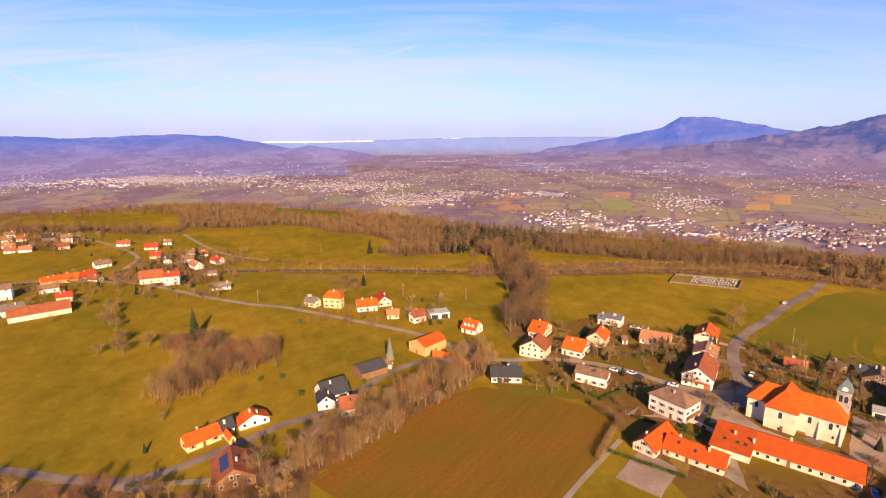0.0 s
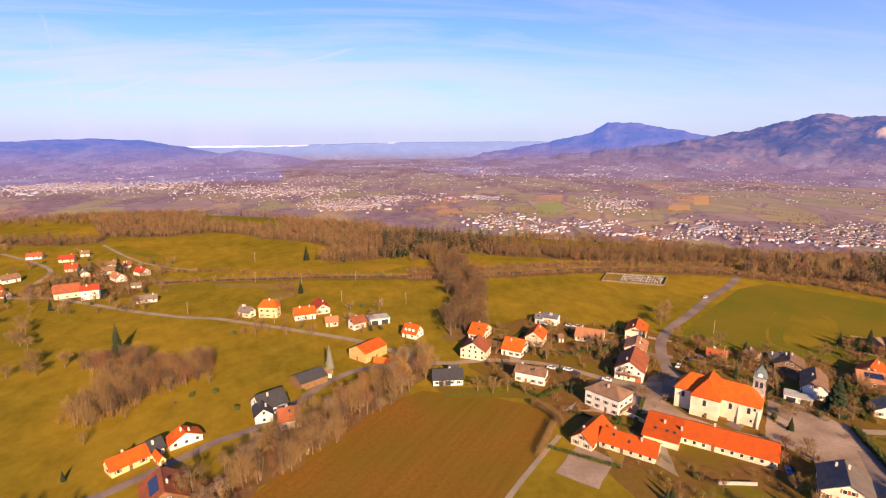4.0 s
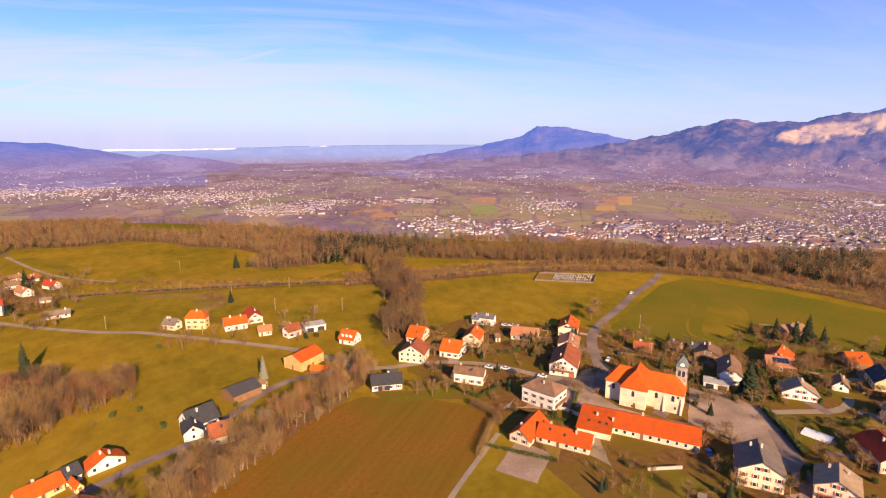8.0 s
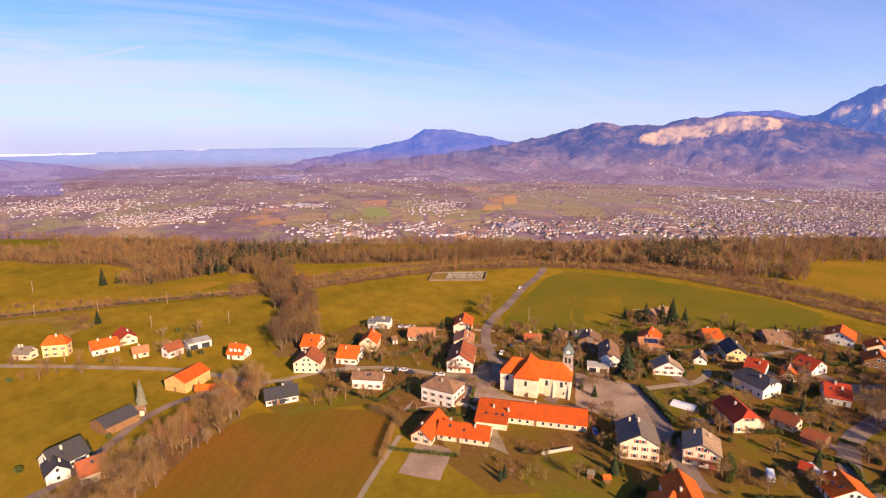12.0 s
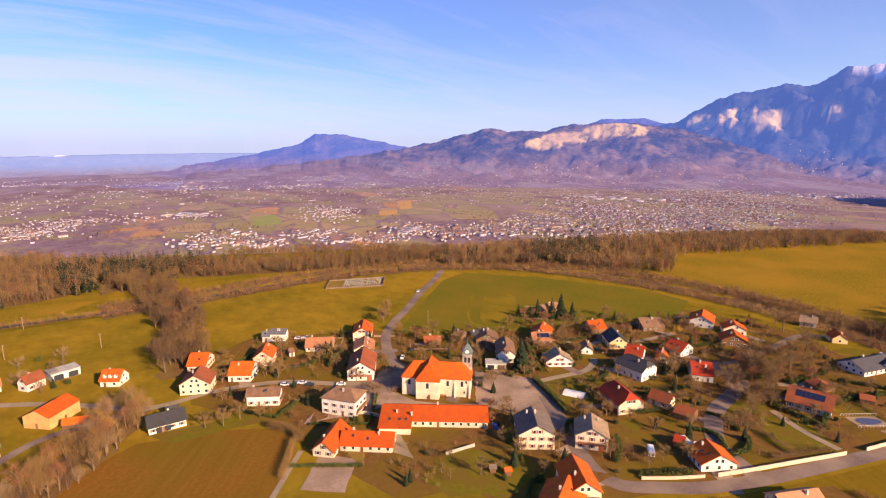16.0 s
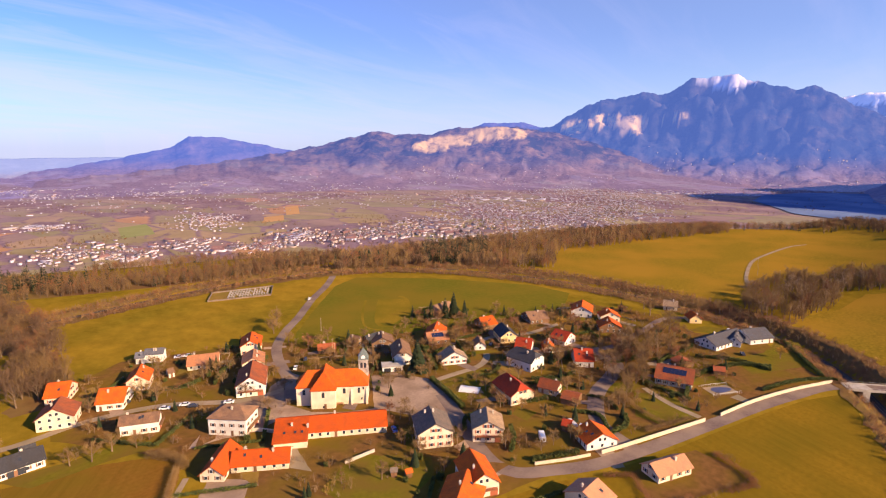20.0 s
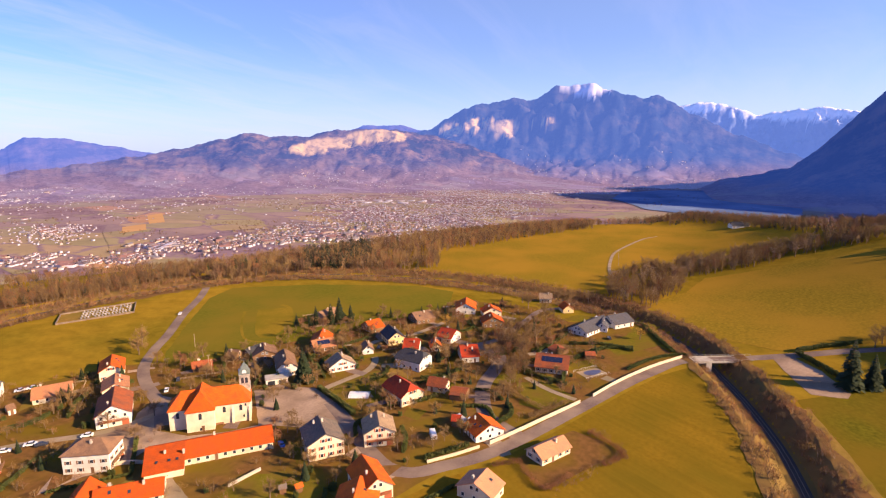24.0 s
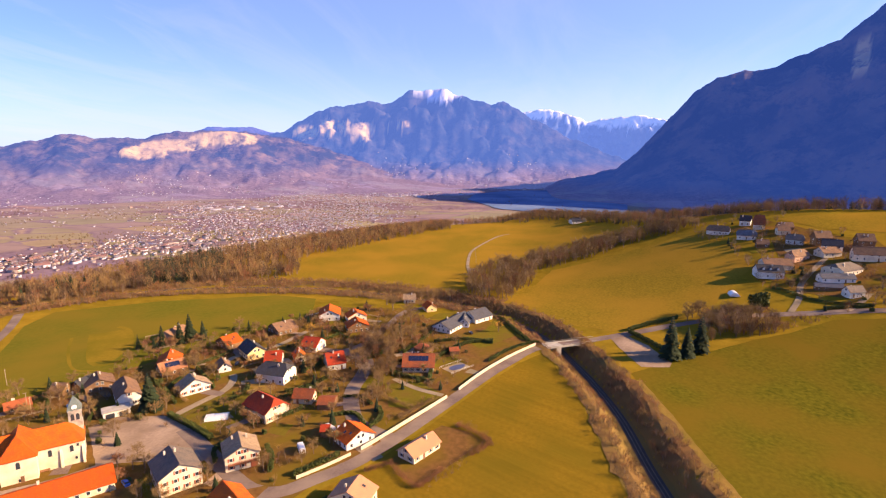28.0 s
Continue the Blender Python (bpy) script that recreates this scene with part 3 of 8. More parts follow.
def smooth_line(points, gap=4.0):
    """Catmull-Rom through the points, in steps of about gap metres."""
    p = [Vector(q) for q in points]
    p = [p[0] * 2 - p[1]] + p + [p[-1] * 2 - p[-2]]
    out = []
    for a, b, c, d in zip(p, p[1:], p[2:], p[3:]):
        n = max(2, int((c - b).length / gap))
        for k in range(n):
            u = k / n
            out.append(0.5 * ((2 * b) + (c - a) * u + (2 * a - 5 * b + 4 * c - d) * u * u + (3 * b - a - 3 * c + d) * u ** 3))
    return out + [p[-2]]


def ribbon(name, points, width, mat, label, lift=0.1, category="road", height=level, cols=2, ragged=0.0):
    line = smooth_line(points)
    v, f = [], []
    rng = random.Random(int(points[0][0]))
    P = []
    for i, q in enumerate(line):
        d = (line[min(i + 1, len(line) - 1)] - line[max(i - 1, 0)]).normalized()
        wide = width * (1 + ragged * rng.uniform(-1, 1))
        s = Vector((-d.y, d.x)) * wide / 2
        for k in range(cols):
            w = 1 - 2 * k / (cols - 1)
            P.append((q.x + s.x * w, q.y + s.y * w))
    zs = height([p[0] for p in P], [p[1] for p in P]) + lift
    v = [(x, y, float(z)) for (x, y), z in zip(P, zs)]
    f = [(cols * i + k, cols * i + k + 1, cols * (i + 1) + k + 1, cols * (i + 1) + k) for i in range(len(line) - 1) for k in range(cols - 1)]
    return tagged(new(name, shape(name, v, f, mat)), label, category, kind="structure")


ribbon("verge", [(252, 286), (232, 266), (216, 248), (214, 238), (222, 234), (236, 242), (254, 258), (266, 272), (268, 282)], 2.6, "mown_track", "bent tractor track mown into the meadow", 0.07, "track", level, 3, 0.2)
ribbon("verge", [(244, 292), (224, 272), (206, 248), (208, 234)], 1.6, "mown_track", "tractor track in the meadow", 0.07, "track", level, 3, 0.2)
GRAVEL = "pale worn asphalt country road between meadows"
ribbon("road", [(-330, 372), (-290, 382), (-241, 378), (-220, 374), (-193, 361), (-166, 346), (-143, 335), (-121, 326), (-101, 321), (-82, 312), (-62, 302), (-44, 292), (-27, 283), (-11, 273), (5, 259), (25, 242), (53, 242), (80, 233), (105, 212), (128, 207)], 4.0, "lane", GRAVEL)
ribbon("road", [(-241, 378), (-255, 410), (-266, 452), (-291, 481), (-330, 513), (-362, 533), (-432, 554)], 3.6, "lane", GRAVEL, 0.14)
ribbon("lane", [(-277, 561), (-231, 504), (-195, 468), (-151, 443)], 3.0, "lane", "pale farm track beside a green meadow", 0.13, "lane")
ribbon("road", [(-190, 158), (-146, 156), (-125, 152), (-104, 150), (-90, 156), (-80, 165), (-72, 173), (-66, 179), (-61, 184), (-50, 191), (-44, 198), (-35, 212), (-25, 228), (-8, 240), (25, 242)], 4.0, "asphalt", "narrow grey asphalt lane past the houses", 0.12)
ribbon("lane", [(-104, 148), (-97, 146), (-89, 149), (-72, 151), (-64, 155)], 2.8, "lane", "pale gravel driveway beside the lane", 0.15, "lane")
ribbon("road", [(119, 196), (130, 214), (139, 237), (147, 253), (156, 265), (170, 279), (188, 294), (219, 323), (251, 349), (283, 380)], 5.6, "asphalt", "pale asphalt road curving across the meadow", 0.16)
ribbon("road", [(168, 150), (157, 131), (147, 115), (140, 101), (141, 91), (150, 83), (162, 74), (179, 66), (203, 57), (228, 48), (250, 40), (271, 31), (295, 18), (311, -8), (323, -28), (343, -64), (354, -98), (358, -137), (362, -185), (352, -260)], 6.2, "asphalt", "grey asphalt village road crossing the railway bridge", 0.13)
ribbon("lane", [(172, 163), (188, 160), (205, 157), (219, 163), (226, 174), (240, 178), (262, 165), (290, 160)], 3.6, "lane", "pale lane between village gardens", 0.11, "lane")
ribbon("lane", [(263, 124), (254, 106), (236, 101), (220, 99), (206, 94), (190, 84), (182, 68)], 7.0, "asphalt", "grey asphalt lane between village gardens", 0.14, "lane")
ribbon("lane", [(263, 124), (278, 117), (313, 115), (346, 113), (361, 93), (358, 77)], 4.5, "asphalt", "grey asphalt lane behind the gardens", 0.145, "lane")
ribbon("lane", [(235, 84), (228, 72), (225, 64), (223, 56)], 3.0, "lane", "curved pale driveway through a lawn", 0.16, "lane")
ribbon("lane", [(64, 173), (56, 164), (44, 150), (36, 140)], 2.0, "lane", "straight pale footpath beside the ploughed field", 0.14, "lane")
ribbon("lane", [(470, 92), (508, 102), (575, 112), (624, 110), (694, 100), (721, 88)], 3.0, "lane", "pale farm track across golden grass", 0.5, "lane")
patch("plaza", [(128, 170), (139, 163), (160, 189), (170, 184), (176, 166), (166, 140), (158, 129), (147, 127), (146, 144), (142, 156)], "plaza_gravel", "wide sandy gravel square beside the church", 0.07, "square")
patch("plaza", [(113, 208), (121, 215), (136, 222), (137, 216), (116, 194), (119, 180), (128, 171), (142, 157), (126, 168), (107, 185), (97, 183), (80, 189), (72, 190), (90, 207), (100, 212)], "plaza_gravel", "grey forecourt round the church and town hall", 0.09, "square")
patch("field", [(-42, 150), (-30, 172), (-14, 190), (2, 206), (16, 214), (44, 206), (64, 193), (66, 182), (60, 171), (48, 156), (30, 128), (-5, 122), (-30, 140)], "soil", "ploughed brown field with faint green stubble", 0.05)
for mat, outline in (
    ("valley_green", [(817, 1525), (1059, 1906), (1414, 1953), (1772, 1938), (1800, 1740), (1580, 1539), (1508, 1244), (1291, 1152), (1082, 1212), (985, 1271), (801, 1260), (693, 1276)]),
    ("valley_earth", [(1109, 1786), (1176, 1801), (1034, 1575), (986, 1580)]),
    ("valley_earth", [(905, 1583), (977, 1584), (906, 1467), (833, 1471)]),
    ("valley_green", [(972, 1155), (1147, 1143), (1273, 1046), (1132, 933), (989, 964), (909, 975)]),
    ("valley_gold", [(1251, 915), (1390, 967), (1429, 882), (1306, 831), (1222, 862)]),
    ("valley_green", [(2528, 1716), (3019, 1802), (3224, 1660), (2795, 1483), (2433, 1496)]),
    ("valley_gold", [(1712, 1454), (2003, 1456), (2362, 1335), (2316, 1234), (2006, 1229), (1659, 1334)]),
    ("valley_green", [(179, 1499), (340, 1605), (524, 1747), (824, 1969), (750, 1729), (534, 1447), (405, 1359), (289, 1373)]),
    ("valley_teal", [(505, 1673), (588, 1700), (534, 1486), (449, 1475)]),
    ("valley_green", [(-121, 2144), (-12, 2233), (48, 2162), (21, 1953), (-80, 1968)]),
    ("valley_gold", [(-377, 1467), (-296, 1474), (-165, 1388), (-80, 1269), (-205, 1289), (-345, 1368)]),
    ("valley_gold", [(568, 1091), (655, 1179), (692, 1152), (635, 1067), (567, 1035)]),
    ("valley_green", [(480, 1302), (617, 1279), (645, 1203), (554, 1118), (452, 1150)]),
    ("valley_green", [(1155, 799), (1344, 813), (1410, 746), (1375, 656), (1212, 682)]),):
    sheet("valley_field", outline, mat, {"valley_green": "pale green field on the valley floor", "valley_gold": "straw-coloured field on the valley floor", "valley_teal": "dark green crop on the valley floor", "valley_earth": "orange-brown ploughed field on the valley floor"}[mat], 1.0 if mat in ("valley_teal", "valley_earth") else 0.6, 60)
patch("mown_field", [(216, 248), (220, 238), (236, 243), (254, 259), (266, 273), (252, 285), (232, 266)], "mown_track", "paler mown strip in the meadow", 0.055)
sheet("slope_meadow", [(398, 52), (440, 30), (490, 20), (512, -20), (533, -66), (540, -116), (490, -135), (436, -129), (410, -112), (372, -90), (350, -76), (338, -44), (330, -24), (337, -2), (358, 18), (380, 42)], "gold_meadow", "golden winter meadow on the slope", 0.14, 9)
sheet("slope_meadow", [(404, 262), (460, 330), (540, 340), (640, 290), (740, 230), (830, 170), (900, 90), (890, 30), (760, 0), (640, -60), (600, 20), (540, 82), (486, 92), (425, 95), (413, 157), (412, 215)], "gold_meadow", "golden winter meadow on the slope", 0.2, 11)
sheet("slope_meadow", [(270, -30), (284, -46), (296, -58), (306, -76), (322, -100), (332, -122), (350, -150), (352, -178), (300, -200), (186, -140), (120, -110), (95, -70), (130, -60), (170, -53), (196, -47), (231, -39)], "dark_meadow", "green winter meadow beside the cutting", 0.06, 8)
sheet("slope_meadow", [(60, 40), (100, 70), (128, 86), (143, 80), (159, 69.5), (177, 61.5), (201, 52.5), (226, 43.5), (248, 35.5), (269, 26.5), (287, 15), (274, 8), (262, 5), (231, -6), (196, -13), (170, -19), (130, -29), (90, -36), (50, -10)], "warm_meadow", "golden-brown winter meadow between road and cutting", 0.05, 8)
sheet("slope_meadow", [(555, -179), (560, -270), (498, -242), (514, -201)], "gold_meadow", "golden winter meadow on the slope", 0.2, 9)
patch("field", [(160, 256), (171, 270), (200, 296), (254, 342), (284, 352), (326, 300), (362, 225), (360, 190), (330, 178), (312, 177), (243, 206), (198, 230), (173, 240)], "meadow_grass", "fresh green meadow beside the railway", 0.04)
patch("court", [(69, 167), (78, 156), (66, 142), (55, 152)], "plaza_gravel", "pale gravel playing court behind the school", 0.08, "court")
patch("court", [(78, 153), (89, 154), (90, 139), (84, 134), (73, 146)], "garden_soil", "worn bare earth yard", 0.08, "court")
patch("village_ground", [(60, 200), (40, 235), (45, 280), (85, 300), (150, 270), (170, 240), (200, 232), (262, 236), (300, 182), (340, 180), (352, 120), (330, 90), (345, 60), (300, 22), (262, 36), (200, 60), (160, 78), (130, 88), (105, 92), (100, 120), (78, 128), (70, 160)], "garden_soil", "mixed garden grass and bare earth among the houses", 0.02, "garden")
patch("lawn", [(223, 82), (227, 78), (220, 62), (206, 67), (209, 76)], "lawn_grass", "mown green garden lawn", 0.075, "lawn")
patch("lawn", [(294, 68), (312, 56), (319, 43), (304, 40), (293, 55)], "lawn_grass", "mown green garden lawn", 0.075, "lawn")
patch("lawn", [(201, 149), (212, 146), (209, 139), (196, 143)], "lawn_grass", "mown green garden lawn", 0.075, "lawn")
patch("lawn", [(181, 118), (182, 109), (173, 108), (174, 116)], "lawn_grass", "mown green garden lawn", 0.075, "lawn")
patch("lawn", [(176, 164), (168, 142), (180, 128), (196, 140), (208, 152)], "lawn_grass", "mown green garden lawn", 0.06, "lawn")
patch("lawn", [(222, 100), (232, 96), (240, 88), (232, 84), (220, 90)], "lawn_grass", "rough green lawn beside the lane", 0.078, "lawn")
patch("lawn", [(330, 96), (346, 90), (352, 74), (336, 82)], "lawn_grass", "mown green garden lawn", 0.07, "lawn")
patch("lawn", [(104, 108), (122, 112), (128, 120), (118, 134), (100, 124)], "lawn_grass", "rough green lawn behind the school", 0.065, "lawn")
patch("lawn", [(300, 62), (322, 52), (352, 50), (350, 40), (318, 30), (285, 50)], "lawn_grass", "mown green garden lawn", 0.06, "lawn")
patch("lawn", [(90, 134), (112, 142), (120, 128), (108, 112), (92, 120)], "lawn_grass", "mown green garden lawn", 0.06, "lawn")
patch("lawn", [(210, 60), (224, 56), (236, 72), (228, 86), (206, 76)], "lawn_grass", "mown green garden lawn", 0.06, "lawn")
patch("lawn", [(40, 214), (20, 219), (28, 206), (50, 204), (66, 200), (66, 212)], "lawn_grass", "mown green garden lawn", 0.07, "lawn")
patch("gravel", [(320, -22), (325, -31), (309, -43), (287, -52), (281, -50), (279, -36), (300, -28)], "plaza_gravel", "grey gravel loading yard beside the bridge", 0.12, "yard")
ribbon("bank", RAIL[:11], 33, "wood_floor", "russet brambles and dead grass on the cutting's banks", 0.25, "bank", ground, 17, 0.12)
ribbon("bank", RAIL[9:17], 44, "wood_floor", "russet dead grass along the railway", 0.22, "bank", ground, 17, 0.12)
ribbon("bank", RAIL[15:20], 36, "wood_floor", "russet dead grass along the railway", 0.21, "bank", ground, 17, 0.12)
ribbon("bank", RAIL[19:], 14, "dry_grass", "russet dead grass along the railway", 0.2, "bank", ground, 11, 0.12)
ribbon("bank", [(44, 268), (47, 300), (54, 331), (58, 394), (56, 440), (41, 488)], 22, "wood_floor", "leaf litter under the stream's trees", 0.07, "bank", ground, 3, 0.25)
ribbon("bank", [(-62, 140), (-44, 163), (-30, 178), (-17, 195), (-2, 212), (10, 228), (20, 246)], 16, "wood_floor", "leaf litter under the field's trees", 0.08, "bank", level, 3, 0.25)
ribbon("bank", [(-170, 138), (-120, 136), (-90, 134), (-60, 134), (-40, 138)], 26, "wood_floor", "leaf litter under the thicket", 0.06, "bank", level, 3, 0.2)
ribbon("verge", [(130, -32), (170, -22), (196, -16), (231, -9), (266, 2), (290, 11)], 5, "dry_grass", "strip of bleached dry grass beside the cutting", 0.12, "verge", ground, 3, 0.12)
ribbon("verge", [(150, -60), (196, -48), (231, -40), (262, -32)], 5, "dry_grass", "strip of bleached dry grass beside the cutting", 0.12, "verge", ground, 3, 0.12)
ribbon("track_bed", RAIL, 4.4, "ballast", "dark ballast track bed of a single railway", 0.36, "railway", ground)
for side in (-0.75, 0.75):
    shifted = []
    for i, (x, y) in enumerate(RAIL):
        a, b = RAIL[max(i - 1, 0)], RAIL[min(i + 1, len(RAIL) - 1)]
        n = math.hypot(b[0] - a[0], b[1] - a[1])
        shifted.append((x - (b[1] - a[1]) / n * side, y + (b[0] - a[0]) / n * side))
    ribbon("rail", shifted, 0.14, "steel_rail", "rusty steel rail", 0.5, "rail", ground)


# woods beyond the railway: their outlines on the plateau
WOOD_WEST = [(-415, 807), (-256, 791), (-142, 723), (-60, 673), (0, 639), (47, 579), (30, 489), (0, 466), (-42, 456), (-57, 471), (-47, 515), (-73, 549), (-129, 575), (-155, 603), (-188, 618), (-221, 597), (-292, 598), (-341, 674)]
GLADE = [(-249, 745), (-215, 767), (-138, 703), (-99, 640), (-158, 658), (-218, 695)]
WOOD_FAR = [(-709, 853), (-421, 820), (-380, 737), (-511, 809), (-556, 720), (-640, 690)]
WOOD_BELT = [(-518, 616), (-376, 599), (-292, 598), (-279, 571), (-321, 559), (-397, 573), (-484, 574)]
WOOD_NORTH = [(47, 579), (104, 547), (167, 487), (223, 472), (307, 458), (351, 451), (330, 422), (279, 415), (236, 419), (205, 431), (154, 447), (91, 474), (61, 488), (23, 453)]
WOOD_EAST = [(325, 437), (368, 428), (467, 396), (538, 372), (608, 349), (678, 308), (764, 278), (898, 214), (753, 177), (637, 230), (563, 254), (498, 278), (427, 242), (401, 275), (378, 319), (318, 369), (287, 386)]
for outline in (WOOD_WEST, WOOD_FAR, WOOD_BELT, WOOD_NORTH, WOOD_EAST):
    sheet("wood_ground", outline, "wood_floor", "brown leaf litter under bare woods", 0.12, 14, "ground")
sheet("glade", GLADE, "meadow_grass", "green glade between bare woods", 0.2, 14)
sheet("dry_meadow", [(-163, 404), (-121, 402), (-81, 396), (-51, 376), (-71, 349), (-86, 385), (-123, 391), (-153, 388)], "dry_grass", "bleached unmown grass below the railway", 0.07, 8)
sheet("gold_strip", [(-101, 428), (-41, 450), (0, 452), (22, 440), (0, 422), (-38, 424)], "gold_meadow", "golden strip of grass above the railway", 0.08, 8)
sheet("dry_meadow", [(-495, 709), (-507, 803), (-440, 760), (-460, 739)], "dry_grass", "bleached grass on a far knoll", 0.1, 12)


# ---- far mountains ----
def mountain_material(name, a, b, c, air, glow, farmed=85):
    """Wooded slopes with rock and snow where the mesh carries them; distant haze is painted on as a faint blue emission
    (air, glow).
    """
    m = material(name, a, b, 0.012, 0.95, 0.0, c, 0.0035, place="World")
    t = m.node_tree
    bsdf = t.nodes["Principled BSDF"]
    col = bsdf.inputs["Base Color"].links[0].from_socket
    geo = t.nodes.new("ShaderNodeNewGeometry")
    xyz = t.nodes.new("ShaderNodeSeparateXYZ")
    t.links.new(geo.outputs["Position"], xyz.inputs[0])
    forest = t.nodes.new("ShaderNodeTexNoise")     # ragged dark woods
    forest.inputs["Scale"].default_value, forest.inputs["Detail"].default_value, forest.inputs["Roughness"].default_value = 0.0062, 11, 0.72
    t.links.new(geo.outputs["Position"], forest.inputs["Vector"])
    fr = t.nodes.new("ShaderNodeMapRange")
    fr.inputs["From Min"].default_value, fr.inputs["From Max"].default_value = 0.44, 0.56
    t.links.new(forest.outputs[0], fr.inputs[0])
    fm = t.nodes.new("ShaderNodeMix")
    fm.data_type = "RGBA"
    fm.inputs[7].default_value = (*a, 1)
    t.links.new(fr.outputs[0], fm.inputs[0])
    t.links.new(col, fm.inputs[6])
    tops = t.nodes.new("ShaderNodeTexNoise")       # single crowns and gullies
    tops.inputs["Scale"].default_value, tops.inputs["Detail"].default_value, tops.inputs["Roughness"].default_value = 0.045, 6, 0.7
    t.links.new(geo.outputs["Position"], tops.inputs["Vector"])
    relief = t.nodes.new("ShaderNodeBump")
    relief.inputs["Strength"].default_value, relief.inputs["Distance"].default_value = 0.6, 16.0
    t.links.new(tops.outputs[0], relief.inputs["Height"])
    t.links.new(relief.outputs[0], bsdf.inputs["Normal"])
    foot = t.nodes.new("ShaderNodeMapRange")       # the farmed lower slopes run out into the plain
    foot.interpolation_type = "SMOOTHSTEP"
    foot.inputs["From Min"].default_value, foot.inputs["From Max"].default_value = VALLEY - 10, VALLEY + farmed
    ragged = t.nodes.new("ShaderNodeMath")
    ragged.operation = "MULTIPLY_ADD"
    ragged.inputs[1].default_value = 70.0
    t.links.new(forest.outputs[0], ragged.inputs[0])
    lower = t.nodes.new("ShaderNodeMath")
    lower.inputs[1].default_value = -35.0
    t.links.new(xyz.outputs[2], ragged.inputs[2])
    t.links.new(ragged.outputs[0], lower.inputs[0])
    t.links.new(lower.outputs[0], foot.inputs[0])
    fd = t.nodes.new("ShaderNodeMix")
    fd.data_type = "RGBA"
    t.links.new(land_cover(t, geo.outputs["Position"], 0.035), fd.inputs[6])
    t.links.new(foot.outputs[0], fd.inputs[0])
    t.links.new(fm.outputs[2], fd.inputs[7])
    col = fd.outputs[2]
    for layer, tint in (("rock", (0.46, 0.31, 0.12, 1)), ("snow", (0.8, 0.76, 0.78, 1))):
        at_ = t.nodes.new("ShaderNodeAttribute")
        at_.attribute_name = layer
        mx = t.nodes.new("ShaderNodeMix")
        mx.data_type = "RGBA"
        mx.inputs[7].default_value = tint
        if layer == "rock":                        # ledges and gullies break the cliff
            face = t.nodes.new("ShaderNodeTexNoise")
            face.inputs["Scale"].default_value, face.inputs["Detail"].default_value, face.inputs["Roughness"].default_value = 0.013, 8, 0.7
            t.links.new(geo.outputs["Position"], face.inputs["Vector"])
            bare = t.nodes.new("ShaderNodeMapRange")
            bare.inputs["From Min"].default_value, bare.inputs["From Max"].default_value = 0.36, 0.52
            bare.inputs["To Min"].default_value = 0.25
            t.links.new(face.outputs[0], bare.inputs[0])
            both = t.nodes.new("ShaderNodeMath")
            both.operation = "MULTIPLY"
            t.links.new(at_.outputs["Fac"], both.inputs[0])
            t.links.new(bare.outputs[0], both.inputs[1])
            t.links.new(both.outputs[0], mx.inputs[0])
        else:
            t.links.new(at_.outputs["Fac"], mx.inputs[0])
        t.links.new(col, mx.inputs[6])
        col = mx.outputs[2]
    t.links.new(col, bsdf.inputs["Base Color"])
    # haze painted as emission on the slopes, weaker at the foot
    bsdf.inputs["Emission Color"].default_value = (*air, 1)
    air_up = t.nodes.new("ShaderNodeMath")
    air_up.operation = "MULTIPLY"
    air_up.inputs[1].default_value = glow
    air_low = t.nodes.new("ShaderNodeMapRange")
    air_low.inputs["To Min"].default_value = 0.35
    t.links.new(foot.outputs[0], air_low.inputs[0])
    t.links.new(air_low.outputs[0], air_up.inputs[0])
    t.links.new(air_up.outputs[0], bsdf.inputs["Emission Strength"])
    return m


SLOPES = []


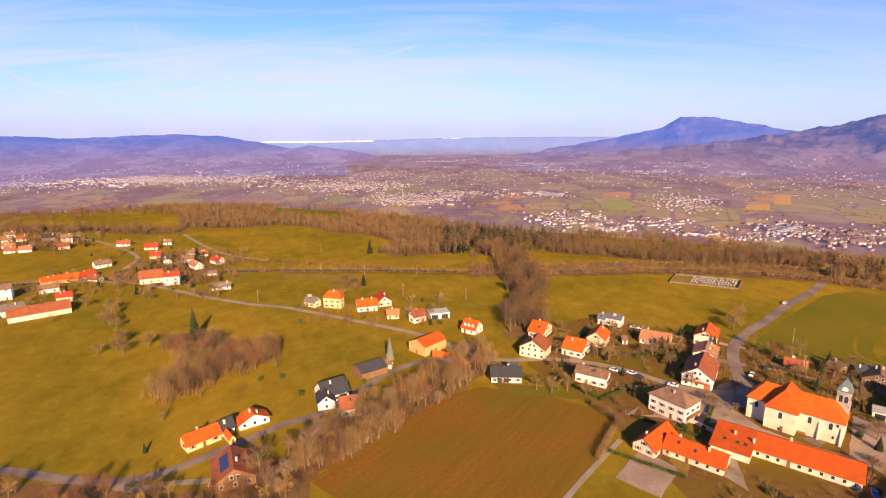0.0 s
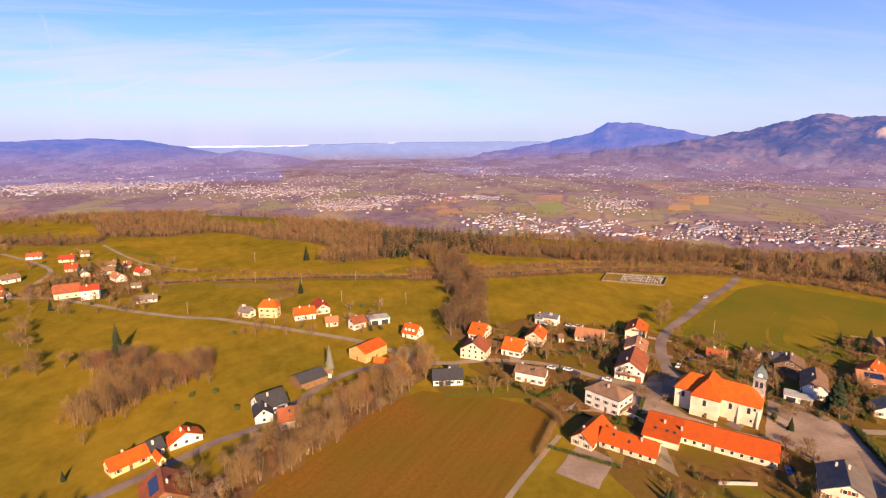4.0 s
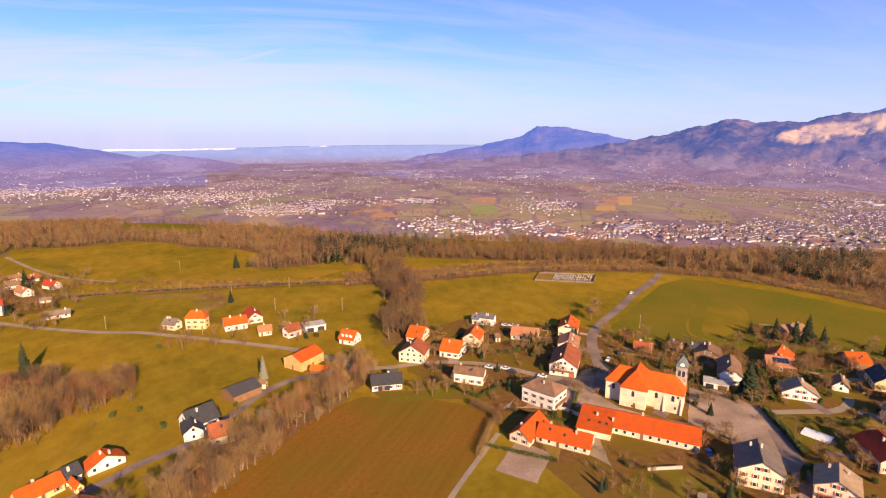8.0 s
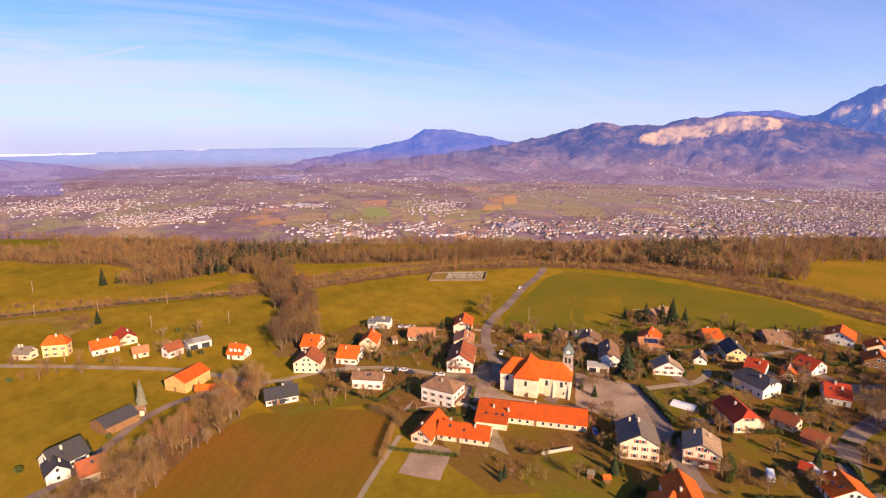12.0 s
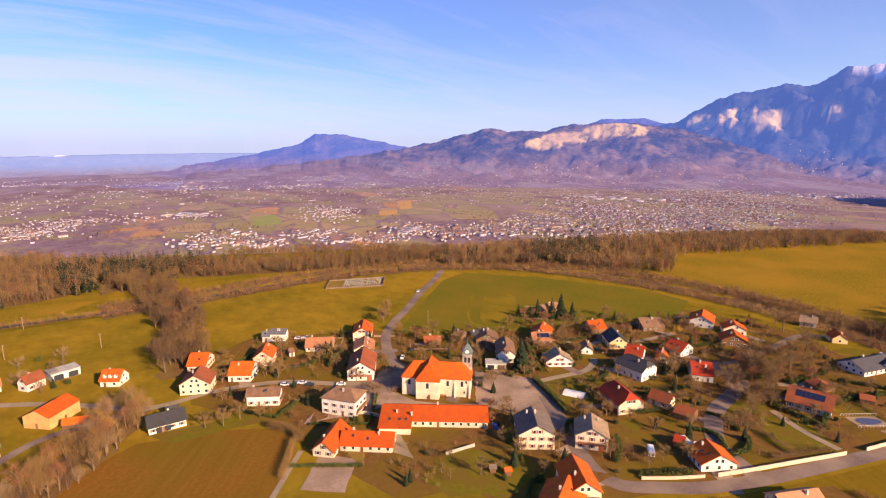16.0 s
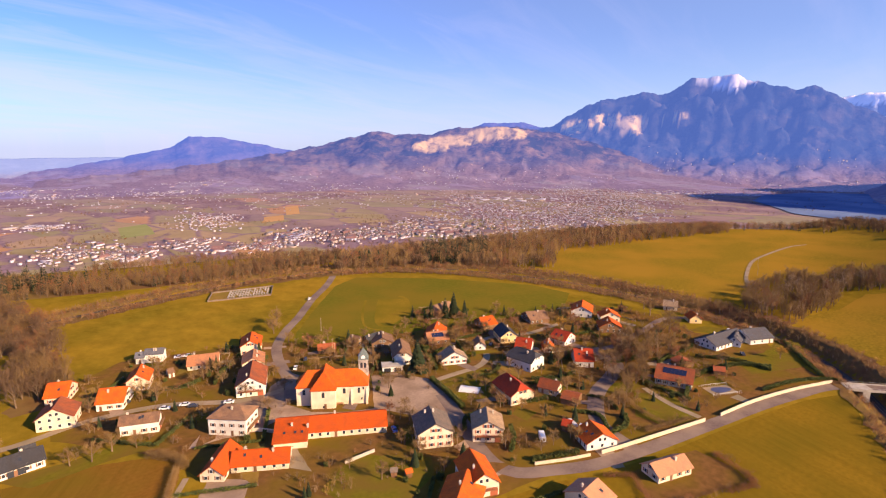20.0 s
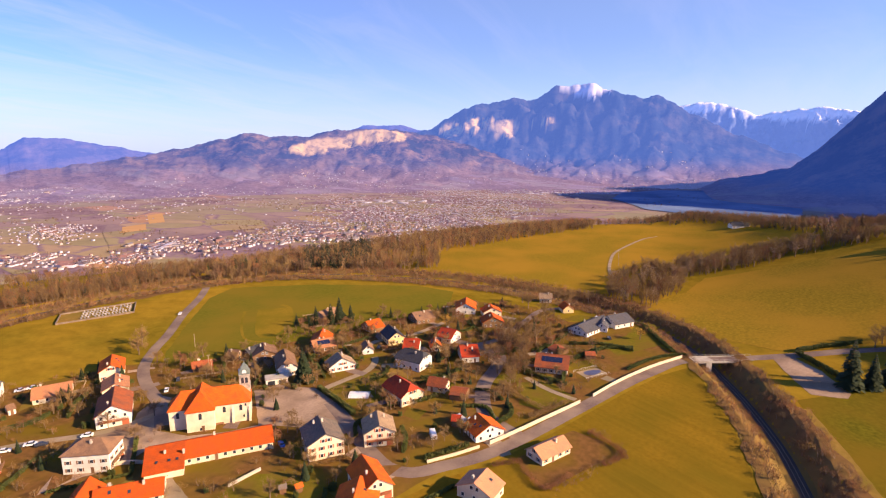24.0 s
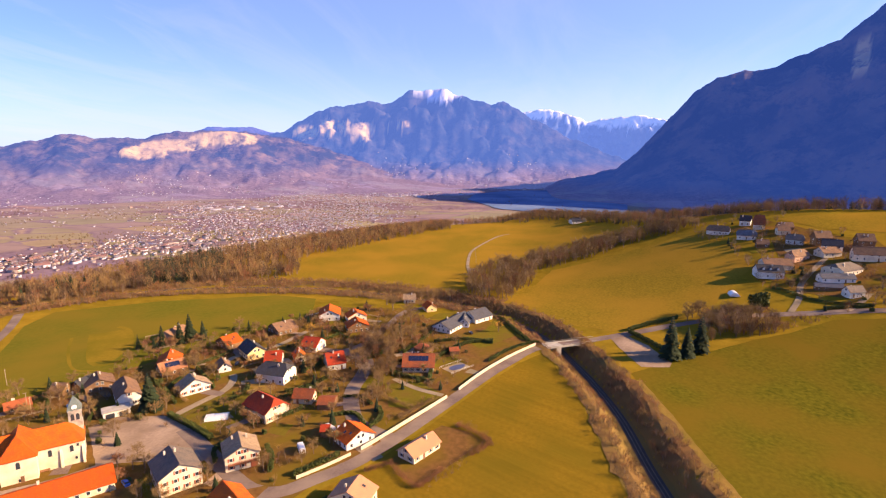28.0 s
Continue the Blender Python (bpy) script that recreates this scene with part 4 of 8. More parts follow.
def mountain(name, profile, foot, crest, base, mat, label, rough=1.0, rock=None, snow=None, seed=0, back=400, bend=1.5, grain=0.62, hamlets=0, cap=1.0):
    """A range: its crest runs along profile (azimuth, elevation angle from the drone), at the distance crest; it rises from foot at height base."""
    az = np.radians(np.arange(profile[0][0], profile[-1][0] + 0.01, 0.16))
    el = np.interp(np.degrees(az), [p[0] for p in profile], [p[1] for p in profile])
    rng = np.random.RandomState(seed + 3)
    n = len(az)
    u = np.concatenate([np.linspace(0, 1, 46), 1 + np.linspace(0.06, 1, 8)])
    A, U = np.meshgrid(az, u, indexing="ij")
    jag = np.zeros(n)
    for k in range(5):
        jag += np.sin(np.degrees(az) * (1.7 * 1.9 ** k) + rng.uniform(0, 6)) * 0.07 * rough / 1.5 ** k
    H = np.maximum(EYE + crest * np.tan(np.radians(el)) - base, 4)[:, None]
    jag = (crest * np.radians(jag))[:, None]
    ends = step(np.minimum(np.arange(n), np.arange(n)[::-1]) / 14.0)[:, None]
    H, jag = H * (0.1 + 0.9 * ends), jag * ends
    up = np.minimum(U, 1)
    deg = np.degrees(A)
    flat_r = foot + (crest - foot) * U
    s = 1.0 / (grain * (crest - foot))
    ridge = np.array([noise.ridged_multi_fractal(Vector((x * s, y * s, seed * 3.7)), 0.9, 2.1, 6, 1.0, 2.0) for x, y in zip((flat_r * np.sin(A)).ravel(), (flat_r * np.cos(A)).ravel())]).reshape(A.shape) - 1.1
    fine = np.array([noise.fractal(Vector((x * s * 4, y * s * 4, seed * 1.3)), 0.8, 2.0, 4) for x, y in zip((flat_r * np.sin(A)).ravel(), (flat_r * np.cos(A)).ravel())]).reshape(A.shape)
    prof = up ** bend
    crown = jag * np.clip(up, 0, 1) ** 5
    inner = step(np.minimum(deg - profile[0][0], profile[-1][0] - deg) / 16.0)
    relief = inner * (ridge * 0.3 + fine * 0.2) * rough * np.sin(np.pi * np.clip(up, 0, 1)) ** 0.7
    Zz = base + H * np.clip(prof + relief * (0.14 + 1.1 * prof), -0.02, 1.05) + crown
    over = np.clip(U - 1, 0, 1)
    Zz = np.where(U > 1, base + H * (1 - over ** 1.3 * 0.9) + jag * (1 - over), Zz)
    R = np.where(U <= 1, foot + (crest - foot) * up, crest + back * over)
    R = R + relief * (crest - foot) * 0.12
    v = np.stack([R * np.sin(A), R * np.cos(A), Zz], -1).reshape(-1, 3)
    nu = len(u)
    i = np.arange(n - 1)[:, None] * nu + np.arange(nu - 1)[None]
    q = np.stack([i, i + nu, i + nu + 1, i + 1], -1).reshape(-1, 4)
    me = heavy(name, v, q, [mat], smooth=True)
    angle = np.degrees(np.arctan2(Zz - EYE, R))
    for _ in range(hamlets):
        a, b = rng.randint(4, n - 4), rng.uniform(2, 24)
        for _ in range(rng.randint(3, 22)):
            p, q = int(np.clip(a + rng.normal() * 9, 0, n - 1)), int(np.clip(b + rng.normal() * 1.3, 1, 30))
            if deg[p, q] > -46:
                SLOPES.append((R[p, q] * np.sin(A[p, q]) + rng.normal() * 9, R[p, q] * np.cos(A[p, q]) + rng.normal() * 9, Zz[p, q]))
    for layer, test in (("rock", rock), ("snow", snow)):
        val = np.zeros(A.shape, np.float32)
        for (a0, a1, e0, e1) in (test or ()):
            mid, wide = (a0 + a1) / 2, (a1 - a0) / 2
            edge = 1 - ((deg - mid) / wide) ** 2 - (((angle - (e0 + e1) / 2) / ((e1 - e0) / 2)) ** 2) + ridge * 0.25 + fine * 0.5
            val = np.maximum(val, step(edge * 4.5 + 0.2).astype(np.float32))
        at_ = me.attributes.new(layer, "FLOAT", "POINT")
        at_.data.foreach_set("value", val.ravel() * (cap if layer == "snow" else 1.0))
    return tagged(new(name, me), label, "mountain", kind="structure")


# blue emission, and bluer base colours on the farthest, paint the haze
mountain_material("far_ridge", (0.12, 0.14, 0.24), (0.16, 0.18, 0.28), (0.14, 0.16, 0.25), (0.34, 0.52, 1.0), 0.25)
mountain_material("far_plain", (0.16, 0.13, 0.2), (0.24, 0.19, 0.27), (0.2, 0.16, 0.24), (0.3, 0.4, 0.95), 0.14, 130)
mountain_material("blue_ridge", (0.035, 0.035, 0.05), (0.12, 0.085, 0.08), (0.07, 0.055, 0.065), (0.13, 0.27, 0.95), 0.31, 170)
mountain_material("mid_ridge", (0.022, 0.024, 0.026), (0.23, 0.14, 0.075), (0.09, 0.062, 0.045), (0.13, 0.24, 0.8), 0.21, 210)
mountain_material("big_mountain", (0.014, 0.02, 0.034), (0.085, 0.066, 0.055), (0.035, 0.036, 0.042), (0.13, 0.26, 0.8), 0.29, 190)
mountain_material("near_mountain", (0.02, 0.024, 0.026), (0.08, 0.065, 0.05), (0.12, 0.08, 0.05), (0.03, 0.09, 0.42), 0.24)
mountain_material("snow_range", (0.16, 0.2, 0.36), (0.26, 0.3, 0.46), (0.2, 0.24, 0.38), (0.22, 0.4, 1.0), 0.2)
BLUE = "distant blue wooded mountain ridge in haze"
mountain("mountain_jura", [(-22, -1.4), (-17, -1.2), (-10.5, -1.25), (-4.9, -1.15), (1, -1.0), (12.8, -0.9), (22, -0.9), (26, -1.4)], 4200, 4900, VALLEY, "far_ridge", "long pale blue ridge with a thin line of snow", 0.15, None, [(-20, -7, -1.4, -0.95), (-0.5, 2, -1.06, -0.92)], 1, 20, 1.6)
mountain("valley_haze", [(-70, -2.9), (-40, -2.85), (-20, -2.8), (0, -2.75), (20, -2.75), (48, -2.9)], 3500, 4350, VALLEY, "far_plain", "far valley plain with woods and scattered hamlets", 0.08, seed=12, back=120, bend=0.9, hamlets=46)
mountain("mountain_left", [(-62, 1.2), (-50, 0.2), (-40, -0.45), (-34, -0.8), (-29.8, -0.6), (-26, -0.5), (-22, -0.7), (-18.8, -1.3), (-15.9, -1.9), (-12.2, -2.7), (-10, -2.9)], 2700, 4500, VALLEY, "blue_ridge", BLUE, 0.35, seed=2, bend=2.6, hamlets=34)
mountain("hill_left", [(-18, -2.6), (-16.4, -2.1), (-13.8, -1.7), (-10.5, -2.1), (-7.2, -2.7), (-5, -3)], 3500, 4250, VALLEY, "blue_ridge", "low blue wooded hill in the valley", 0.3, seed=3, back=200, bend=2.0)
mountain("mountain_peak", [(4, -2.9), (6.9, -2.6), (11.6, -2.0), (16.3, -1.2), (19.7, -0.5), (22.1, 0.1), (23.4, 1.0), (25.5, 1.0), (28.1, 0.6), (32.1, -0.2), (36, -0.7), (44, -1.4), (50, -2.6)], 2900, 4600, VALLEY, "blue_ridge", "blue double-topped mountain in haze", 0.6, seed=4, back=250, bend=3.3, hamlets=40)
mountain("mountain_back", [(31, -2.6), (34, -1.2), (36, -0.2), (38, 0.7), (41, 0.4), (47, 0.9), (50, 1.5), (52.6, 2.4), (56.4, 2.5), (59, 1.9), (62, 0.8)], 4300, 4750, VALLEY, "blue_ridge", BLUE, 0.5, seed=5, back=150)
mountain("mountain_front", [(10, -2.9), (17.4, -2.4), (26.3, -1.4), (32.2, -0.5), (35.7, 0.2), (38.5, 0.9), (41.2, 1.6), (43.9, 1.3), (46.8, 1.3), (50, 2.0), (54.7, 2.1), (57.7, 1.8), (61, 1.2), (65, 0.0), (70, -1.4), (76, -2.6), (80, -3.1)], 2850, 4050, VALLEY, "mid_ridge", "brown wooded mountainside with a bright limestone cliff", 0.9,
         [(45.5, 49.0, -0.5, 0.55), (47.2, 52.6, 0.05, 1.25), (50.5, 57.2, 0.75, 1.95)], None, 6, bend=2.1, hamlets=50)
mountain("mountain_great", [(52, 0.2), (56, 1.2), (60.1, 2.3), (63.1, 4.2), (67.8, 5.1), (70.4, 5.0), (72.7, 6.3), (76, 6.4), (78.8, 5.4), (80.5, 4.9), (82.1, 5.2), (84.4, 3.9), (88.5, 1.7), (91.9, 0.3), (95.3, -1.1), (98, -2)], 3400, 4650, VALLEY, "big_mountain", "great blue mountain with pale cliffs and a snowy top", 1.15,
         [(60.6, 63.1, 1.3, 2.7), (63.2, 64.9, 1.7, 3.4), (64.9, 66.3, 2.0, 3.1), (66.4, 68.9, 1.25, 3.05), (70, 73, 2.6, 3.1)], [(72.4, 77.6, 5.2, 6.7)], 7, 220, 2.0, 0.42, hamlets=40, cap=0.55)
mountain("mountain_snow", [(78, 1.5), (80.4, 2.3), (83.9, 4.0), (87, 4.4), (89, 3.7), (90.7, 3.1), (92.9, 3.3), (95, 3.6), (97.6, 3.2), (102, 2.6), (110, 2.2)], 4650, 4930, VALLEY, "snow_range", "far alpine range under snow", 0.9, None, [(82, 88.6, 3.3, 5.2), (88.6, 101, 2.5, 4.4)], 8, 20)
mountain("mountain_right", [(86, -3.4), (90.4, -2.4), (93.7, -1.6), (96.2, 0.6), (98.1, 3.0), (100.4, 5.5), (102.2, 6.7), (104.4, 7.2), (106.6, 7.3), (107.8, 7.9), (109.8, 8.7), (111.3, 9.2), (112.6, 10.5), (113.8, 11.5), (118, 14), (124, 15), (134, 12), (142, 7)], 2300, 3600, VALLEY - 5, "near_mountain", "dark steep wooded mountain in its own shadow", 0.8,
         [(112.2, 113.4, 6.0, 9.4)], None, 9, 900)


# ---- buildings ----
WALL_WORDS = {"white": "white rendered", "cream": "cream rendered", "yellow": "pale yellow", "ochre": "ochre", "salmon": "salmon rendered", "brick": "red brick", "wood": "dark timber"}
ROOF_WORDS = {"brightorange": "orange-red tiled", "orange": "orange tiled", "red": "red tiled", "rust": "rust-red tiled", "terracotta": "faded terracotta tiled", "salmon": "pinkish tiled", "brown": "brown tiled", "greybrown": "grey-brown tiled", "tan": "tan tiled", "dark": "black slate", "slate": "grey slate", "charcoal": "charcoal grey tiled"}
FORM_WORDS = {"gable": "gable roof", "hip": "hipped roof", "half": "half-hipped roof"}

FRAME = shape("window_frame", *box(1.2, 0.1, 1.42, 0, 0, -0.08, 0.02), "frame_white")
PANE = shape("pane", *box(0.98, 0.05, 1.18, 0, 0.035, 0.04), "glass")
SHUTTER = {k: shape("shutter", *joined(box(0.5, 0.05, 1.3, 0, 0.03, 0), box(0.42, 0.03, 0.05, 0, 0.07, 0.2), box(0.42, 0.03, 0.05, 0, 0.07, 1.0)), k) for k in ("shutter_red", "shutter_brown")}
DOOR = shape("door", *joined(box(1.0, 0.08, 2.1, 0, 0.02, 0), box(1.2, 0.06, 0.1, 0, 0.02, 2.1), box(1.3, 0.5, 0.12, 0, 0.2, 0)), "door_wood")
GARAGE = shape("garage_door", *joined(box(2.5, 0.08, 2.1, 0, 0.02, 0), box(2.5, 0.04, 0.04, 0, 0.07, 0.7), box(2.5, 0.04, 0.04, 0, 0.07, 1.4)), "shutter_red")
CHIMNEY = shape("chimney", *joined(box(0.7, 0.6, 1.9), box(0.86, 0.76, 0.12, 0, 0, 1.9), box(0.5, 0.4, 0.25, 0, 0, 2.02)), "chimney_stone")
PANEL = shape("solar_panel", *box(1.66, 1.0, 0.06), "solar")
AERIAL = shape("skylight", *joined(box(0.85, 1.15, 0.1), box(0.65, 0.95, 0.02, 0, 0, 0.1)), "glass")


def roof_mesh(L, half, eave, ridge, form, over=0.55, thick=0.2):
    """Slabs of a gable, half-hip or hip roof with thickness, seen in the house's own axes: the ridge along x."""
    slope = (ridge - eave) / half
    keep = {"gable": 1.0, "half": 0.5, "hip": 0.0}[form]
    a, h, e = L / 2 + over, half + over, eave - over * slope
    inset = (1 - keep) * (h * 0.85 if form == "hip" else h * 0.75)
    zm, ym = e + (ridge - e) * keep, h * (1 - keep)
    b = a - inset
    v = [(-a, -h, e), (a, -h, e), (a, h, e), (-a, h, e), (-b, 0, ridge), (b, 0, ridge)]
    if form == "gable":
        f = [(0, 1, 5, 4), (2, 3, 4, 5)]
    elif form == "hip":
        f = [(0, 1, 5, 4), (2, 3, 4, 5), (1, 2, 5), (3, 0, 4)]
    else:
        v += [(-a, -ym, zm), (a, -ym, zm), (a, ym, zm), (-a, ym, zm)]
        f = [(0, 1, 7, 5, 4, 6), (2, 3, 9, 4, 5, 8), (7, 8, 5), (9, 6, 4)]
    n = len(v)
    edges = {}
    for q in f:
        for i, j in zip(q, q[1:] + q[:1]):
            edges[(i, j)] = 1
    rim = [(i, j) for i, j in edges if (j, i) not in edges]
    v = v + [(x, y, z - thick) for x, y, z in v]
    f = f + [tuple(i + n for i in reversed(q)) for q in f] + [(j, i, i + n, j + n) for i, j in rim]
    return v, f


def wall_mesh(L, half, eave, ridge, form):
    a = L / 2
    ring = [(-half, -0.6), (half, -0.6), (half, eave)]
    if form == "gable":
        ring += [(0, ridge - 0.05)]
    elif form == "half":
        ring += [(half * 0.5, eave + (ridge - eave) * 0.5 - 0.05), (-half * 0.5, eave + (ridge - eave) * 0.5 - 0.05)]
    ring += [(-half, eave)]
    n = len(ring)
    v = [(-a, y, z) for y, z in ring] + [(a, y, z) for y, z in ring]
    f = [tuple(range(n - 1, -1, -1)), tuple(range(n, 2 * n))] + [(i, (i + 1) % n, n + (i + 1) % n, n + i) for i in range(n)]
    return v, f


SITES = []
PLAIN = {"shed", "plain"}


def house(x, y, turn, length, width, eave, ridge, wall, roof, form="gable", extras="", into=None, category=""):
    """A house with its walls, roof, chimney, windows and doors; length and width are those of the roof."""
    ex = set(extras.split())
    rng = random.Random(int(x * 7 + y * 13))
    L, half = max(length - 1.1, 1.8), max(width / 2 - 0.55, 1.0)
    small = ridge < 4.6 or "shed" in ex
    SITES.append((x, y, max(length, width) / 2))
    kind = category or ("shed" if small else "house")
    top = new(kind)
    top.location, top.rotation_euler = (x, y, at(x, y)), (0, 0, radians(turn))
    note = {"solar": " and solar panels", "balcony": " and a balcony", "dormers": " with small dormers", "shutters": " and red shutters"}
    tagged(top, "%s %s with %s %s%s" % (WALL_WORDS[wall], kind, ROOF_WORDS[roof], FORM_WORDS[form], "".join(note.get(e, "") for e in sorted(ex))), kind, "sheds" if small else "houses of the village")
    part("wall", shape("wall", *wall_mesh(L, half, eave, ridge, form), "render_" + wall), top)
    part("roof", shape("roof", *roof_mesh(L, half, eave, ridge, form, 0.3 if small else 0.55, 0.12 if small else 0.22), "roof_" + roof), top)
    if not small and form != "hip":
        part("ridge_cap", shape("ridge_cap", *box(L * (0.96 if form == "gable" else 0.6), 0.34, 0.12, 0, 0, ridge - 0.02, 0.05), "roof_" + roof), top)
    slope = (ridge - eave) / half
    tilt = math.atan(slope)
    facing_cam = Matrix.Rotation(-radians(turn), 2) @ Vector((-x, -y)).normalized()
    near = math.hypot(x, y) < 345
    if not small:
        for k in range(1 if rng.random() < 0.75 else 2):
            cx, cy = rng.uniform(-0.35, 0.35) * L, rng.choice((-1, 1)) * rng.uniform(0.1, 0.45) * half
            if form == "hip":
                cx *= 0.4
            part("chimney", CHIMNEY, top, loc=(cx, cy, ridge - abs(cy) * slope - 0.9))
    # windows, storey by storey, on the walls turned to the open side
    shut = "shutter_red" if "shutters" in ex or roof in ("orange", "tan") and rng.random() < 0.5 else "shutter_brown"
    with_shutters = "shutters" in ex or (near and rng.random() < 0.45)
    for axis, sign in ((0, 1), (0, -1), (1, 1), (1, -1)):
        if facing_cam[1 - axis] * sign < 0.12:
            continue
        span, off = (L, half) if axis == 0 else (2 * half, L / 2)
        rz = {(0, 1): 0.0, (0, -1): math.pi, (1, 1): -math.pi / 2, (1, -1): math.pi / 2}[(axis, sign)]
        storeys = max(1, int((eave + 0.3) / 2.7))
        slots = max(1, int((span - 1.0) / (2.9 if near else 3.6)))
        if small:
            storeys, slots = 1, 1
        doorway = rng.randrange(slots) if not small else 0
        rows = [(k, slots) for k in range(storeys)]
        if axis == 1 and form != "hip" and ridge - eave > 2.2 and not small:
            rows.append((storeys, 1 if slots < 3 else 2))
        for k, count in rows:
            for s in range(count):
                if near is False and rng.random() < 0.25:
                    continue
                p = (s + 0.5) / count * span - span / 2 if k < storeys else (s - (count - 1) / 2) * 2.0
                z = 0.9 + 2.65 * k + (0.15 if k else 0)
                if k == storeys:
                    z = max(eave + 0.1, z - 0.4)
                    if z + 1.4 > ridge - abs(p) * slope - 0.3:
                        continue
                elif z + 1.35 > eave - 0.12:
                    z = eave - 1.6
                loc = Vector((p, off * sign)) if axis == 0 else Vector((off * sign, p))
                out = Vector((0, 0.02 * sign)) if axis == 0 else Vector((0.02 * sign, 0))
                place = (loc.x + out.x, loc.y + out.y, max(z, 0.3))
                if k == 0 and s == doorway and axis == 0 and not small:
                    part("door", DOOR, top, loc=(place[0], place[1], 0.0), rz=rz)
                    continue
                if k == 0 and small:
                    part("door", DOOR, top, loc=(place[0], place[1], 0.0), rz=rz)
                    continue
                if k == 0 and axis == 1 and "balcony" in ex and s == 0:
                    part("garage_door", GARAGE, top, loc=(place[0], place[1], 0.0), rz=rz)
                    continue
                w = part("window", FRAME, top, loc=place, rz=rz)
                part("pane", PANE, w)
                if with_shutters and near:
                    for d in (-0.84, 0.84):
                        part("shutter", SHUTTER[shut], w, loc=(d, 0, 0))
        if "balcony" in ex and axis == 1:
            b = part("balcony", shape("balcony", *box(span * 0.86, 1.2, 0.16, 0, 0.6, 2.55), "render_wood"), top, loc=(off * sign, 0, 0), rz=rz)
            part("railing", shape("railing", *joined(box(span * 0.86, 0.06, 0.1, 0, 1.17, 3.6), *[box(0.1, 0.04, 0.95, -span * 0.43 + 0.15 + i * 0.24, 1.17, 2.7) for i in range(int(span * 0.86 / 0.24))]), "shutter_red" if roof != "brown" else "door_wood"), b)
        if "glass" in ex and axis == 0:
            part("glazing", shape("glazing", *joined(box(2.4, 0.08, 2.2, 0, 0.04, 0.1), box(2.0, 0.08, 2.2, 3.0, 0.04, 0.1)), "glass"), top, "wide dark patio glazing", loc=(0, off * sign, 0), rz=rz)
    if "dormers" in ex:
        sign = 1 if facing_cam.y > 0 else -1
        for k in (-1, 0, 1):
            v, f = wall_mesh(1.6, 0.7, 1.0, 1.7, "gable")
            d = part("dormer", shape("dormer", v, f, "render_" + wall), top, loc=(k * L * 0.28, sign * half * 0.62, eave + slope * half * 0.3 - 0.1), rz=math.pi / 2)
            part("dormer_roof", shape("dormer_roof", *roof_mesh(1.7, 0.75, 1.0, 1.75, "gable", 0.2, 0.1), "roof_" + roof), d)
            part("dormer_window", FRAME, d, loc=(0.82 * sign, 0, 0.0), rz=-math.pi / 2 * sign)
    if "solar" in ex:
        sign = 1 if facing_cam.y > 0 else -1
        cols, rows_ = int(L * 0.72 / 1.7), 3
        for i in range(cols):
            for j in range(rows_):
                yy = half * 0.2 + j * 1.03 * math.cos(tilt) + 0.5
                if yy < half:
                    part("solar_panel", PANEL, top, loc=((i - (cols - 1) / 2) * 1.7, sign * yy, ridge - yy * slope + 0.1), rx=-sign * tilt)
    elif near and not small and rng.random() < 0.5 and form != "hip":
        sign = 1 if facing_cam.y > 0 else -1
        for k in range(rng.randint(1, 2)):
            yy = half * rng.uniform(0.35, 0.6)
            part("skylight", AERIAL, top, loc=(rng.uniform(-0.35, 0.35) * L, sign * yy, ridge - yy * slope + 0.04), rx=-sign * tilt)
    return top




